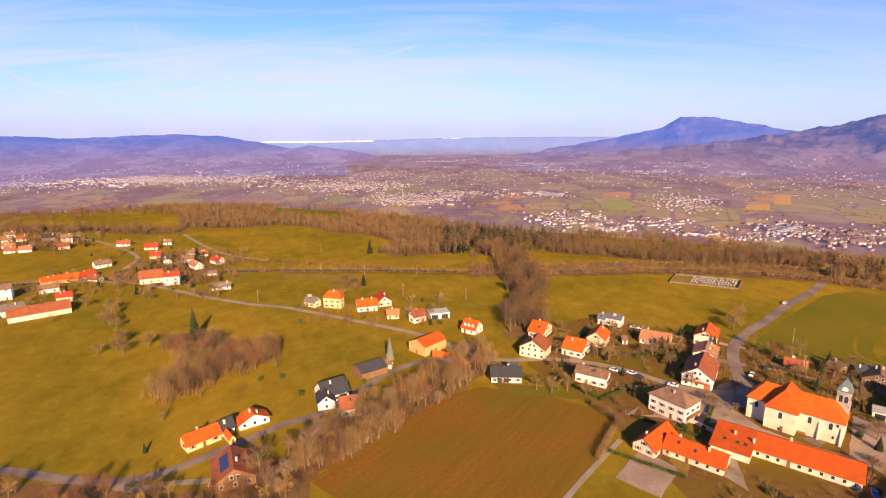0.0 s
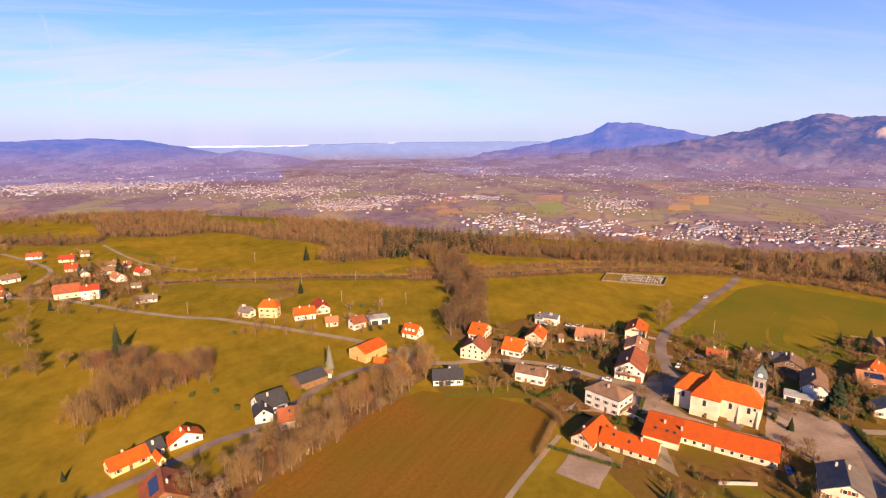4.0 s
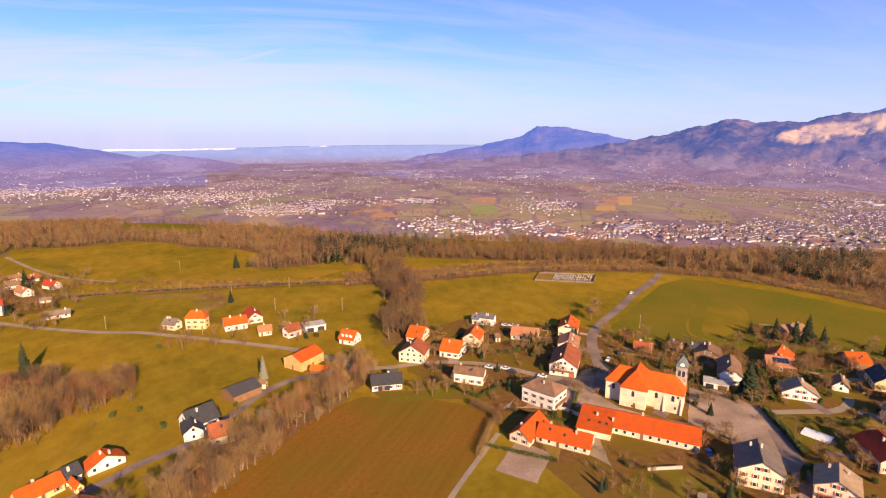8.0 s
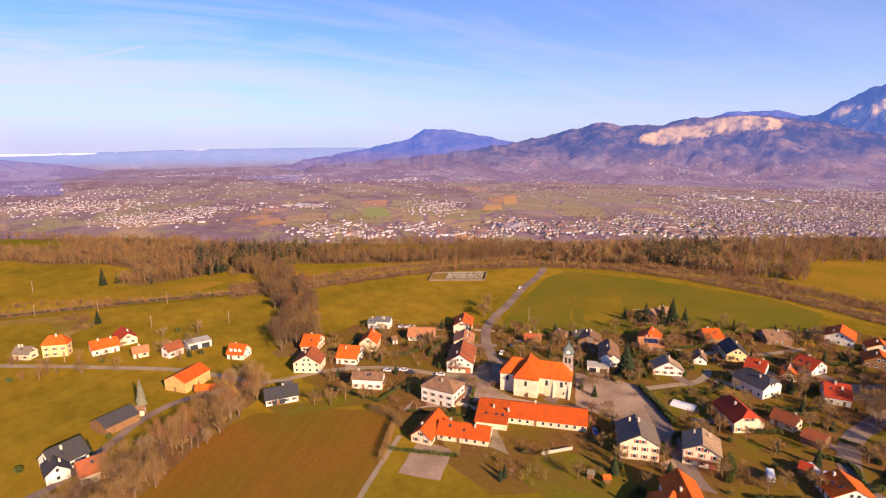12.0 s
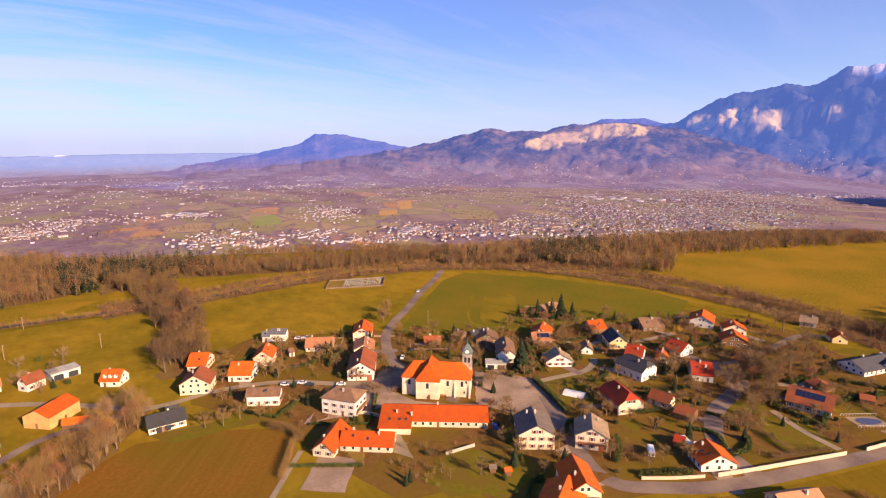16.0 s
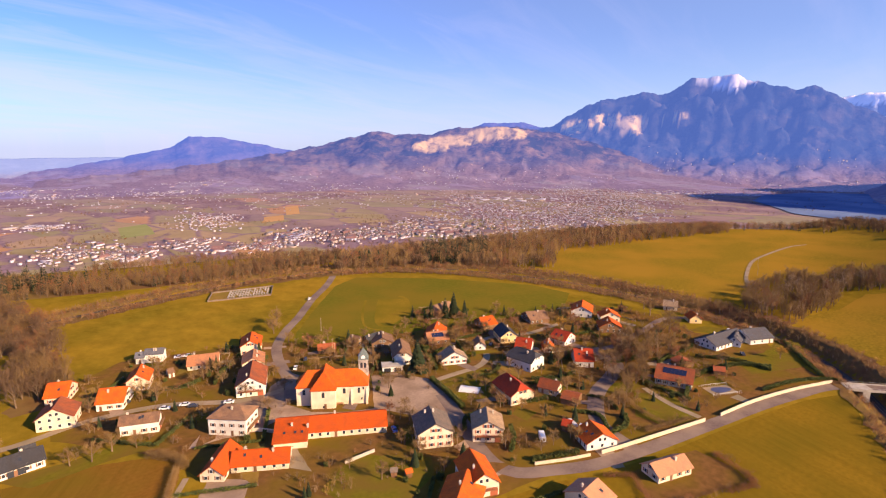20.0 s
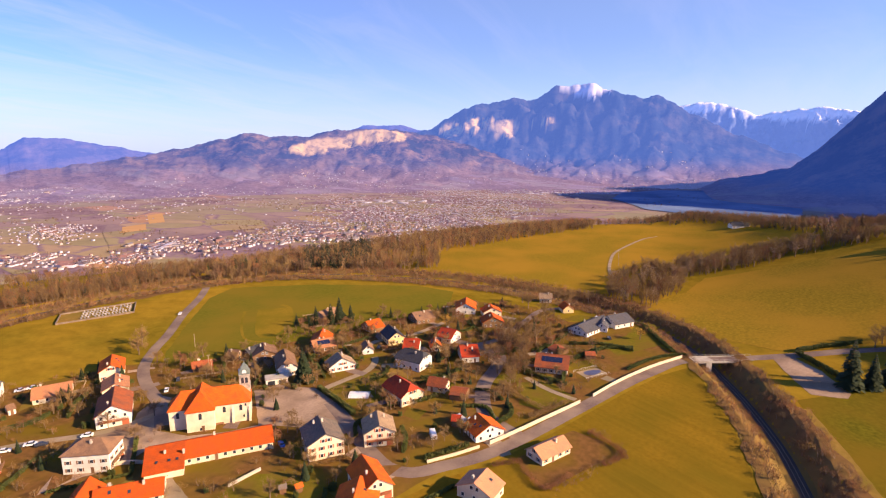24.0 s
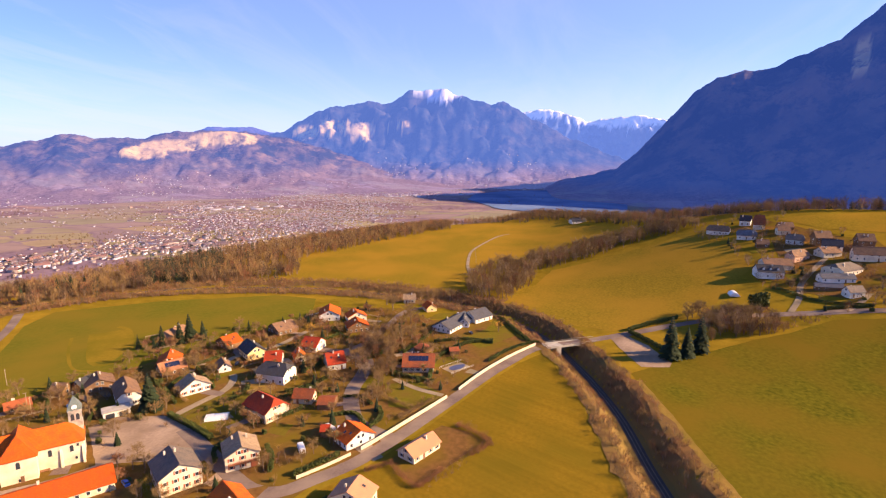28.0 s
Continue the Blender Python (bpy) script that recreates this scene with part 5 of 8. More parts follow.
# ---- the church ----
def church():
    top = new("church")
    top.location, top.rotation_euler = (129.2, 179.0, 0), (0, 0, radians(-43))
    tagged(top, "cream rendered village church with bright orange roofs and stone tower", "church")
    # own axes: x along the nave, y away from the square's lower side
    SITES.append((129, 179, 18))
    L, D, E_, R_ = 30.4, 10.6, 9.0, 14.2

    def block(cx, cy, lx, ly, eave, ridge, form, turned=False, name="nave"):
        w, h = (ly, lx) if turned else (lx, ly)
        rz = math.pi / 2 if turned else 0
        wall = part(name + "_wall", shape("wall", *wall_mesh(w, h / 2, eave, ridge, form), "render_cream"), top, loc=(cx, cy, 0), rz=rz)
        part(name + "_roof", shape("roof", *roof_mesh(w, h / 2, eave, ridge, form, 0.5, 0.25), "roof_orange"), top, loc=(cx, cy, 0), rz=rz)
        return wall

    block(0, 5.3, L, D, E_, R_, "hip")
    block(-3.4, 5.3, 10.2, 17.6, E_ + 0.1, R_ + 1.0, "hip", True, "transept")
    block(-9.5, 12.5, 8.0, 7.0, 7.0, 11.0, "hip", True, "sacristy")
    arch = [(0.55 * math.cos(a), 0.55 * math.sin(a)) for a in np.linspace(0, math.pi, 9)]
    ring = [(-0.55, 0), (0.55, 0)] + [(x, 1.9 + y) for x, y in arch]
    n = len(ring)
    v = [(x, -0.05, z) for x, z in ring] + [(x, 0.1, z) for x, z in ring]
    f = [tuple(range(n)), tuple(range(2 * n - 1, n - 1, -1))] + [(i, n + i, n + (i + 1) % n, (i + 1) % n) for i in range(n)]
    lancet = shape("window", v, f, "glass")
    big = [(x * 1.35, y * 1.35, z * 1.08) for x, y, z in v]
    surround = shape("surround", [(x, y * 0.6 + 0.04, z - 0.08) for x, y, z in big], f, "chimney_stone")
    for x, y in ((-3.4, -3.53), (5.2, -0.03), (11.5, -0.03), (-12.0, -0.03)):
        w = part("window", lancet, top, "arched leaded window", loc=(x, y, 5.0))
        part("surround", surround, w)
    small = shape("window", *box(0.7, 0.16, 1.0), "glass")
    for x, y, z in ((12.6, -0.03, 1.8), (-3.4, -3.53, 0.3), (13.4, -0.03, 6.6)):
        part("window", small, top, loc=(x, y, z))
    part("door", DOOR, top, loc=(-2.6, -3.55, 0), rz=math.pi)
    for x in (3.0,):
        part("bench", shape("bench", *joined(box(3.4, 0.5, 0.1, 0, 0, 0.45), box(0.12, 0.45, 0.45, -1.5), box(0.12, 0.45, 0.45, 1.5), box(3.4, 0.06, 0.5, 0, 0.25, 0.55)), "door_wood"), top, loc=(x, -0.6, 0))
    # buttresses
    for x in (8.4, 14.9):
        part("buttress", shape("buttress", [(-0.4, 0, 0), (0.4, 0, 0), (0.4, -0.9, 0), (-0.4, -0.9, 0), (-0.4, 0, 7), (0.4, 0, 7), (0.4, -0.35, 6.2), (-0.4, -0.35, 6.2)], [(3, 2, 1, 0), (4, 5, 6, 7), (0, 1, 5, 4), (1, 2, 6, 5), (2, 3, 7, 6), (3, 0, 4, 7)], "render_cream"), top, loc=(x, 0, 0))
    # tower
    tx, ty, tw, th = 13.2, 9.6, 4.2, 17.2
    tower = part("tower", shape("tower", *joined(box(tw, tw, th), box(tw + 0.3, tw + 0.3, 0.25, 0, 0, 12.2), box(tw + 0.4, tw + 0.4, 0.3, 0, 0, th - 0.3)), "tower_stone"), top, "rough grey stone bell tower", loc=(tx, ty, 0))
    v = [(-2.35, -2.35, th), (2.35, -2.35, th), (2.35, 2.35, th), (-2.35, 2.35, th), (-1.5, -1.5, th + 2.2), (1.5, -1.5, th + 2.2), (1.5, 1.5, th + 2.2), (-1.5, 1.5, th + 2.2), (0, 0, th + 4.9)]
    f = [(3, 2, 1, 0)] + [(i, (i + 1) % 4, 4 + (i + 1) % 4, 4 + i) for i in range(4)] + [(4 + i, 4 + (i + 1) % 4, 8) for i in range(4)]
    part("spire", shape("spire", v, f, "copper_green"), tower, "grey-green metal spire")
    for rz in (0, math.pi / 2, math.pi, -math.pi / 2):
        for d in (-0.8, 0.8):
            s = Matrix.Rotation(rz, 2) @ Vector((d, -tw / 2 - 0.02))
            part("bell_opening", lancet, tower, loc=(s.x, s.y, 13.3), rz=rz)
    disc = [(0.9 * math.cos(a), 0.9 * math.sin(a)) for a in np.linspace(0, 2 * math.pi, 20, endpoint=False)]
    for rz in (0, -math.pi / 2):
        s = Matrix.Rotation(rz, 2) @ Vector((0, -2.12))
        v = [(x, -0.06, z) for x, z in disc] + [(x, 0.4, z) for x, z in disc]
        part("clock", shape("clock", v, [tuple(range(20))] + [(i, 20 + i, 20 + (i + 1) % 20, (i + 1) % 20) for i in range(20)], "frame_white"), tower, "white clock face", loc=(s.x, s.y, th + 0.95), rz=rz)
    part("finial", shape("finial", *joined(box(0.1, 0.1, 1.5, 0, 0, th + 5.1), box(0.7, 0.08, 0.1, 0, 0, th + 6.0)), "metal_grey"), tower)
    return top


church()


def school():
    """The long single-storey school; at one end the roof runs on over a deeper wing."""
    top = house(117.1, 162.9, -38.4, 43.0, 14.4, 3.0, 6.0, "cream", "brightorange", "gable", "", category="school")
    wing = part("wing_wall", shape("wing_wall", *box(12.0, 6.0, 3.3, -15.0, -9.6, -0.4), "render_cream"), top)
    part("wing_roof", shape("wing_roof", [(-21.6, 0.2, 6.12), (-8.6, 0.2, 6.12), (-8.6, -13.2, 2.9), (-21.6, -13.2, 2.9), (-21.6, 0.2, 5.9), (-8.6, 0.2, 5.9), (-8.6, -13.2, 2.68), (-21.6, -13.2, 2.68)],
         [(3, 2, 1, 0), (4, 5, 6, 7), (0, 1, 5, 4), (1, 2, 6, 5), (2, 3, 7, 6), (3, 0, 4, 7)], "roof_brightorange"), top)
    for x, y in ((-15, -4.5), (-9.0, -6.0)):
        part("chimney", CHIMNEY, top, loc=(x, y, 4.0))
    for x in (-17.5, -13.5, -11.0):
        part("skylight", AERIAL, top, loc=(x, -8.2, 4.2), rx=0.236)
    return top


school()


# ---- houses ----
house(16, 279, 145, 9.8, 9.4, 3.3, 7.0, "white", "orange", "gable", "dormers")
house(53, 275, 148, 9.7, 14.3, 3.6, 7.6, "cream", "orange")
house(46, 249, 63, 12.4, 13.8, 5.2, 9.2, "cream", "rust")
house(67, 251, 145, 11.5, 14.3, 3.7, 7.6, "white", "orange")
house(81, 262, 61, 13.5, 10.2, 5.0, 8.4, "cream", "orange")
house(98, 289, 144, 9.7, 7.2, 4.8, 6.6, "white", "slate")
house(92, 292, 149, 5.0, 7.1, 3.7, 5.5, "white", "slate")
house(66, 218, 148, 14.6, 7.4, 5.0, 7.2, "white", "brown", "gable", "balcony")
house(112, 264, 150, 15.3, 13.5, 2.8, 5.8, "cream", "terracotta")
house(139, 265, 58, 16.5, 11.4, 5.0, 8.0, "cream", "orange")
house(128, 243, 59, 14.0, 11.3, 4.5, 7.0, "cream", "terracotta")
house(115, 221, 57, 20.9, 13.5, 5.5, 9.5, "white", "rust", "gable", "balcony")
house(95, 263, 170, 3.6, 6.6, 2.5, 3.9, "white", "brown")
house(91, 192, 127, 16.2, 12.0, 7.4, 10.4, "white", "brown", "hip", "balcony")
house(75, 170, 42, 17.4, 9.0, 3.0, 6.2, "cream", "brightorange")
house(86, 162, 140, 20.2, 10.8, 2.8, 5.6, "cream", "brightorange")
house(138, 128, 53, 15.0, 14.2, 6.4, 10.0, "cream", "greybrown", "gable", "shutters")
house(154, 114, 41, 12.3, 12.6, 5.8, 8.8, "cream", "tan", "gable", "balcony")
house(127, 98, 57, 15.7, 11.4, 5.0, 8.5, "cream", "orange", "gable", "balcony")
house(116, 95, 28, 15.8, 13.5, 4.0, 7.2, "cream", "orange")
house(192, 217, 52, 12.7, 13.1, 3.2, 6.2, "wood", "brown")
house(185, 194, 51, 18.4, 10.5, 4.8, 8.8, "white", "brown", "half")
house(222, 203, 34, 14.0, 11.9, 3.7, 7.2, "wood", "orange")
house(216, 197, 147, 12.8, 11.7, 3.2, 6.1, "wood", "terracotta", "gable", "solar")
house(200, 171, 55, 9.6, 14.6, 3.2, 7.2, "white", "tan")
house(256, 192, 159, 10.4, 13.0, 3.2, 6.4, "wood", "orange")
house(246, 170, 53, 15.3, 11.1, 4.2, 7.7, "yellow", "dark")
house(225, 173, 46, 9.8, 7.0, 2.8, 5.3, "white", "brown")
house(237, 151, 113, 9.2, 11.9, 4.2, 7.7, "white", "red")
house(221, 140, 88, 16.0, 12.7, 5.1, 8.8, "white", "dark", "half")
house(188, 125, 66, 16.9, 12.7, 4.7, 8.8, "cream", "red", "half")
house(203, 115, 98, 9.6, 7.9, 3.2, 5.9, "cream", "rust")
house(201, 103, 103, 8.2, 10.0, 2.7, 4.3, "wood", "rust")
house(244, 120, 128, 10.1, 14.6, 3.6, 7.5, "white", "red")
house(263, 142, 88, 10.6, 12.5, 3.7, 7.2, "white", "red")
house(247, 142, 39, 9.4, 7.0, 2.8, 5.3, "cream", "orange")
house(286, 175, 149, 13.8, 14.6, 3.2, 6.6, "wood", "brown")
house(319, 159, 25, 16.5, 14.5, 4.2, 7.7, "white", "orange")
house(319, 140, 37, 10.4, 13.3, 3.8, 6.8, "cream", "orange")
house(300, 131, 35, 11.5, 14.3, 3.8, 7.3, "wood", "orange")
house(352, 98, 38, 9.6, 8.5, 3.2, 5.9, "yellow", "orange")
house(368, 118, 107, 9.6, 7.0, 3.6, 6.6, "cream", "tan")
house(258, 231, 176, 17.9, 8.7, 3.6, 7.0, "wood", "brown", "half")
house(165, 232, 148, 10.0, 6.9, 2.6, 4.6, "wood", "rust")
house(182, 228, 101, 7.1, 7.0, 3.0, 5.5, "wood", "brown")
house(190, 223, 177, 10.2, 7.0, 3.0, 5.5, "wood", "dark")
house(322, 74, 162, 30.0, 14.5, 3.0, 6.3, "white", "charcoal")
house(340, 62, 145, 16.4, 15.7, 3.2, 6.9, "white", "charcoal")
house(327, 68, 9, 14.2, 8.0, 3.2, 5.9, "white", "charcoal", "gable", "glass")
house(252, 76, 102, 16.9, 14.6, 3.2, 7.7, "cream", "rust", "gable", "solar")
house(177, 80, 55, 10.9, 13.5, 3.2, 6.5, "white", "orange")
house(179, 93, 110, 4.6, 6.8, 2.5, 3.9, "wood", "red")
house(175, 53, 154, 15.5, 9.1, 3.0, 5.5, "cream", "salmon")
house(142, 65, 178, 9.8, 13.5, 4.0, 7.0, "cream", "salmon")
house(275, 80, 55, 8.0, 9.7, 2.3, 3.7, "wood", "rust")
house(276, 63, 113, 6.1, 7.0, 2.3, 3.7, "wood", "rust")
house(-87, 172, 45, 13.0, 7.4, 3.0, 5.6, "yellow", "orange")
house(-77, 173, 130, 7.2, 3.2, 2.4, 3.8, "yellow", "orange")
house(-82, 178, 45, 8.5, 6.5, 3.0, 5.6, "white", "dark")
house(-73, 185, 125, 6.7, 12.3, 2.5, 5.3, "white", "orange")
house(-68, 153, 115, 14.7, 13.5, 3.4, 7.2, "wood", "rust", "gable", "solar")
house(-47, 206, 36, 11.9, 11.4, 3.7, 7.8, "white", "dark")
house(-48, 199, 107, 10.0, 7.8, 3.6, 6.2, "white", "dark")
house(-37, 193, 18, 8.9, 8.1, 4.0, 7.4, "cream", "rust")
house(-34, 228, 37, 14.1, 11.5, 3.4, 6.0, "wood", "dark", "gable", "shed")
house(-26, 233, 164, 5.2, 3.4, 2.7, 3.9, "cream", "brown")
house(-8, 255, 47, 16.4, 12.6, 5.0, 7.8, "ochre", "orange", "gable", "shed")
house(-1, 242, 160, 9.3, 3.4, 2.5, 4.5, "wood", "orange")
house(28, 221, 178, 14.3, 8.0, 3.4, 6.6, "white", "dark", "gable", "glass")
house(32, 230, 174, 5.7, 3.4, 2.5, 4.3, "wood", "dark")
house(-83, 324, 150, 9.7, 6.9, 3.7, 6.5, "cream", "greybrown")
house(-69, 322, 169, 12.4, 7.2, 7.3, 10.8, "yellow", "orange", "hip")
house(-48, 318, 16, 13.2, 12.4, 3.7, 6.7, "white", "orange")
house(-39, 329, 107, 15.2, 9.6, 3.6, 6.6, "cream", "red")
house(-30, 302, 8, 8.0, 6.9, 3.1, 5.4, "cream", "terracotta")
house(-15, 296, 36, 9.5, 6.9, 4.2, 7.1, "white", "rust")
house(-244, 307, 39, 32.0, 13.0, 3.4, 7.4, "cream", "rust", "gable", "shed")
house(-263, 310, 49, 12.6, 9.2, 4.0, 6.9, "white", "greybrown")
house(-292, 339, 31, 11.8, 10.1, 7.9, 10.3, "white", "brown")
house(-273, 355, 38, 12.6, 7.6, 3.5, 5.7, "white", "brown")
house(-288, 379, 48, 15.1, 9.2, 3.5, 5.8, "ochre", "orange")
house(-277, 385, 23, 10.1, 8.4, 3.5, 6.5, "ochre", "orange")
house(-271, 392, 57, 11.8, 8.4, 3.5, 6.0, "wood", "red")
house(-259, 384, 168, 9.1, 7.4, 2.9, 5.2, "cream", "rust")
house(-248, 335, 28, 9.7, 7.4, 3.9, 6.4, "cream", "red")
house(-279, 424, 51, 12.6, 9.2, 3.2, 6.0, "white", "brown")
house(-215, 380, 24, 16.0, 12.0, 4.4, 9.0, "cream", "rust")
house(-197, 374, 20, 11.8, 9.2, 7.0, 9.5, "white", "red")
house(-156, 361, 20, 13.4, 6.7, 2.8, 4.8, "white", "greybrown")
house(-308, 505, 13, 12.9, 8.0, 2.9, 5.6, "white", "rust")
house(-273, 490, 12, 12.7, 8.1, 2.9, 5.8, "cream", "red")
house(-251, 455, 14, 9.7, 9.2, 2.9, 5.8, "cream", "red")
house(-189, 435, 146, 12.6, 7.8, 3.3, 6.2, "white", "red")
house(-217, 441, 35, 9.7, 7.4, 3.3, 6.2, "white", "brown")
house(-200, 420, 133, 14.8, 8.4, 3.3, 6.2, "white", "terracotta")
house(-373, 519, 38, 10.4, 7.4, 5.8, 8.9, "white", "brown")
house(-358, 493, 35, 10.0, 11.0, 3.1, 5.8, "cream", "rust")
house(-400, 532, 33, 12.1, 7.5, 3.9, 6.8, "wood", "dark")
house(-424, 528, 19, 9.7, 7.6, 3.3, 6.2, "cream", "rust")
house(-435, 523, 24, 9.7, 8.8, 3.3, 6.2, "cream", "brown")
house(-385, 481, 30, 10.9, 10.4, 2.9, 5.6, "white", "terracotta")
house(-395, 476, 20, 9.7, 7.5, 2.9, 5.6, "white", "rust")
house(-269, 511, 22, 7.8, 7.4, 2.9, 5.2, "white", "brown")
house(419, -135, 91, 17.6, 13.9, 4.6, 8.5, "white", "dark", "gable", "dormers")
house(446, -162, 128, 18.2, 8.9, 4.2, 8.0, "salmon", "brown", "half")
house(434, -144, 93, 19.8, 15.2, 3.6, 7.2, "cream", "brown")
house(476, -188, 103, 13.4, 8.4, 6.3, 10.9, "wood", "brown")
house(461, -190, 71, 13.8, 12.8, 5.2, 9.2, "white", "dark")
house(466, -213, 90, 11.8, 9.8, 6.3, 10.9, "wood", "brown")
house(441, -206, 87, 22.7, 8.9, 5.2, 9.9, "cream", "brown")
house(420, -181, 128, 22.7, 16.1, 3.6, 7.4, "cream", "greybrown", "half")
house(406, -172, 96, 22.0, 8.9, 3.2, 5.8, "white", "slate")
house(383, -173, 109, 11.4, 7.8, 3.8, 6.9, "white", "greybrown")
house(393, -163, 88, 16.8, 4.9, 2.7, 4.6, "wood", "slate")
house(529, -159, 74, 10.2, 7.8, 5.2, 12.6, "cream", "rust", "half")
house(532, -127, 65, 19.7, 8.9, 3.8, 8.0, "white", "brown", "half")
house(505, -143, 75, 15.8, 8.9, 3.8, 7.8, "white", "slate", "half")
house(507, -171, 93, 10.4, 7.8, 3.8, 7.6, "cream", "brown", "half")
house(547, -153, 65, 10.0, 7.8, 4.8, 9.2, "white", "dark")
house(779, -2, 116, 22.5, 13.5, 3.6, 7.6, "white", "dark", "half")
house(480, -148, 88, 9.7, 7.8, 3.2, 6.4, "wood", "brown")
house(112, 122, 138, 3.2, 3.2, 2.1, 2.9, "wood", "greybrown", "gable", "shed")
house(115, 118, 156, 3.2, 3.2, 2.0, 2.8, "wood", "orange", "gable", "shed")
house(-213, 462, 24, 9.2, 6.7, 2.6, 4.8, "white", "rust")
house(-232, 436, 120, 10.1, 7.6, 2.8, 5.2, "cream", "greybrown")
house(-226, 466, 35, 8.4, 6.7, 2.6, 4.8, "white", "brown")
house(-178, 398, 15, 7.6, 5.0, 2.3, 3.8, "white", "greybrown")
house(-412, 496, 25, 11.8, 6.7, 2.6, 4.6, "white", "terracotta")
house(-452, 548, 30, 10.1, 7.6, 3.5, 6.0, "cream", "brown")
house(452, -184, 110, 15.6, 10.8, 3.4, 6.9, "cream", "brown")
house(482, -172, 70, 13.2, 10.8, 3.6, 7.4, "white", "greybrown", "half")
house(518, -176, 95, 12.0, 9.6, 3.2, 6.7, "wood", "brown")


# ---- plants ----
def tubes(lines, sides=4):
    """Tapered tubes: each line is a list of (point, radius)."""
    v, t = [], []
    for line in lines:
        base = len(v)
        for i, (p, r) in enumerate(line):
            a = line[max(i - 1, 0)][0]
            b = line[min(i + 1, len(line) - 1)][0]
            d = (np.array(b) - np.array(a))
            d = d / (np.linalg.norm(d) + 1e-9)
            s = np.cross(d, (0.3, 0.9, 0.2))
            s /= np.linalg.norm(s) + 1e-9
            w = np.cross(d, s)
            for k in range(sides):
                q = 2 * math.pi * k / sides
                v.append(np.array(p) + r * (math.cos(q) * s + math.sin(q) * w))
        for i in range(len(line) - 1):
            for k in range(sides):
                a, b = base + i * sides + k, base + i * sides + (k + 1) % sides
                t += [(a, b, b + sides), (a, b + sides, a + sides)]
    return np.array(v).reshape(-1, 3), np.array(t, int).reshape(-1, 3)


def slivers(p, d, width, rng):
    """Thin triangles from points p along d."""
    n = len(p)
    side = np.cross(d, rng.normal(size=(n, 3)))
    side /= np.linalg.norm(side, axis=1, keepdims=True) + 1e-9
    v = np.stack([p - side * width / 2, p + side * width / 2, p + d], 1).reshape(-1, 3)
    return v, np.arange(3 * n).reshape(-1, 3)


def bare_tree(seed, height=10.0, spread=0.38, limbs=9, twigs=900, width=0.07, droop=0.0, low=0.28, rise=0.31):
    """A leafless broad-leaved tree: trunk, limbs and a haze of twigs. Returns trunk and crown arrays."""
    rng = np.random.RandomState(seed)
    lines, tips, dirs = [], [], []
    lean = rng.normal(size=2) * 0.04 * height
    fork = height * low * rng.uniform(0.8, 1.2)
    top = np.array([lean[0], lean[1], height * 0.78])
    r0 = height * 0.02 + 0.05
    trunk = [((0, 0, -0.3), r0 * 1.3), ((lean[0] * 0.2, lean[1] * 0.2, fork), r0), (tuple(top * 0.75 + rng.normal(size=3) * 0.1), r0 * 0.5), (tuple(top), r0 * 0.15)]
    lines.append(trunk)
    for i in range(limbs):
        az = 2.4 * i + rng.uniform(-0.4, 0.4)
        z0 = fork + (height * 0.62 - fork) * (i / limbs) ** 1.1
        start = np.array([lean[0] * z0 / height, lean[1] * z0 / height, z0])
        reach = height * spread * rng.uniform(0.7, 1.1) * (1 - 0.35 * i / limbs)
        lift = height * rise * rng.uniform(0.65, 1.35) * (1 - droop) * (1 - 0.45 * i / limbs)
        out = np.array([math.cos(az), math.sin(az), 0])
        mid = start + out * reach * 0.5 + np.array([0, 0, lift * 0.55]) + rng.normal(size=3) * 0.15
        end = start + out * reach + np.array([0, 0, lift])
        lines.append([(tuple(start), r0 * 0.42), (tuple(mid), r0 * 0.25), (tuple(end), r0 * 0.07)])
        for k in range(4):
            s = rng.uniform(0.35, 1.0)
            p = start + (end - start) * s
            e2 = p + out * reach * rng.uniform(0.05, 0.3) + rng.normal(size=3) * height * 0.07 + np.array([0, 0, height * 0.07])
            lines.append([(tuple(p), r0 * 0.14), (tuple(e2), r0 * 0.04)])
            for q in np.linspace(0.2, 1, 5):
                tips.append(p + (e2 - p) * q)
                dirs.append(out * 0.6 + np.array([0, 0, 0.75]))
    for q in np.linspace(0.55, 1, 14):
        tips.append(np.array([lean[0] * q, lean[1] * q, height * 0.78 * q]))
        dirs.append(np.array([0, 0, 1.0]))
    tips, dirs = np.array(tips), np.array(dirs)
    pick = rng.randint(0, len(tips), twigs)
    p = tips[pick] + rng.normal(size=(twigs, 3)) * height * 0.028
    d = dirs[pick] + rng.normal(size=(twigs, 3)) * 0.75
    d[:, 2] -= droop * 1.6
    d *= (height * rng.uniform(0.05, 0.17, (twigs, 1))) / (np.linalg.norm(d, axis=1, keepdims=True) + 1e-9)
    return tubes(lines), slivers(p, d, width * height / 10, rng)


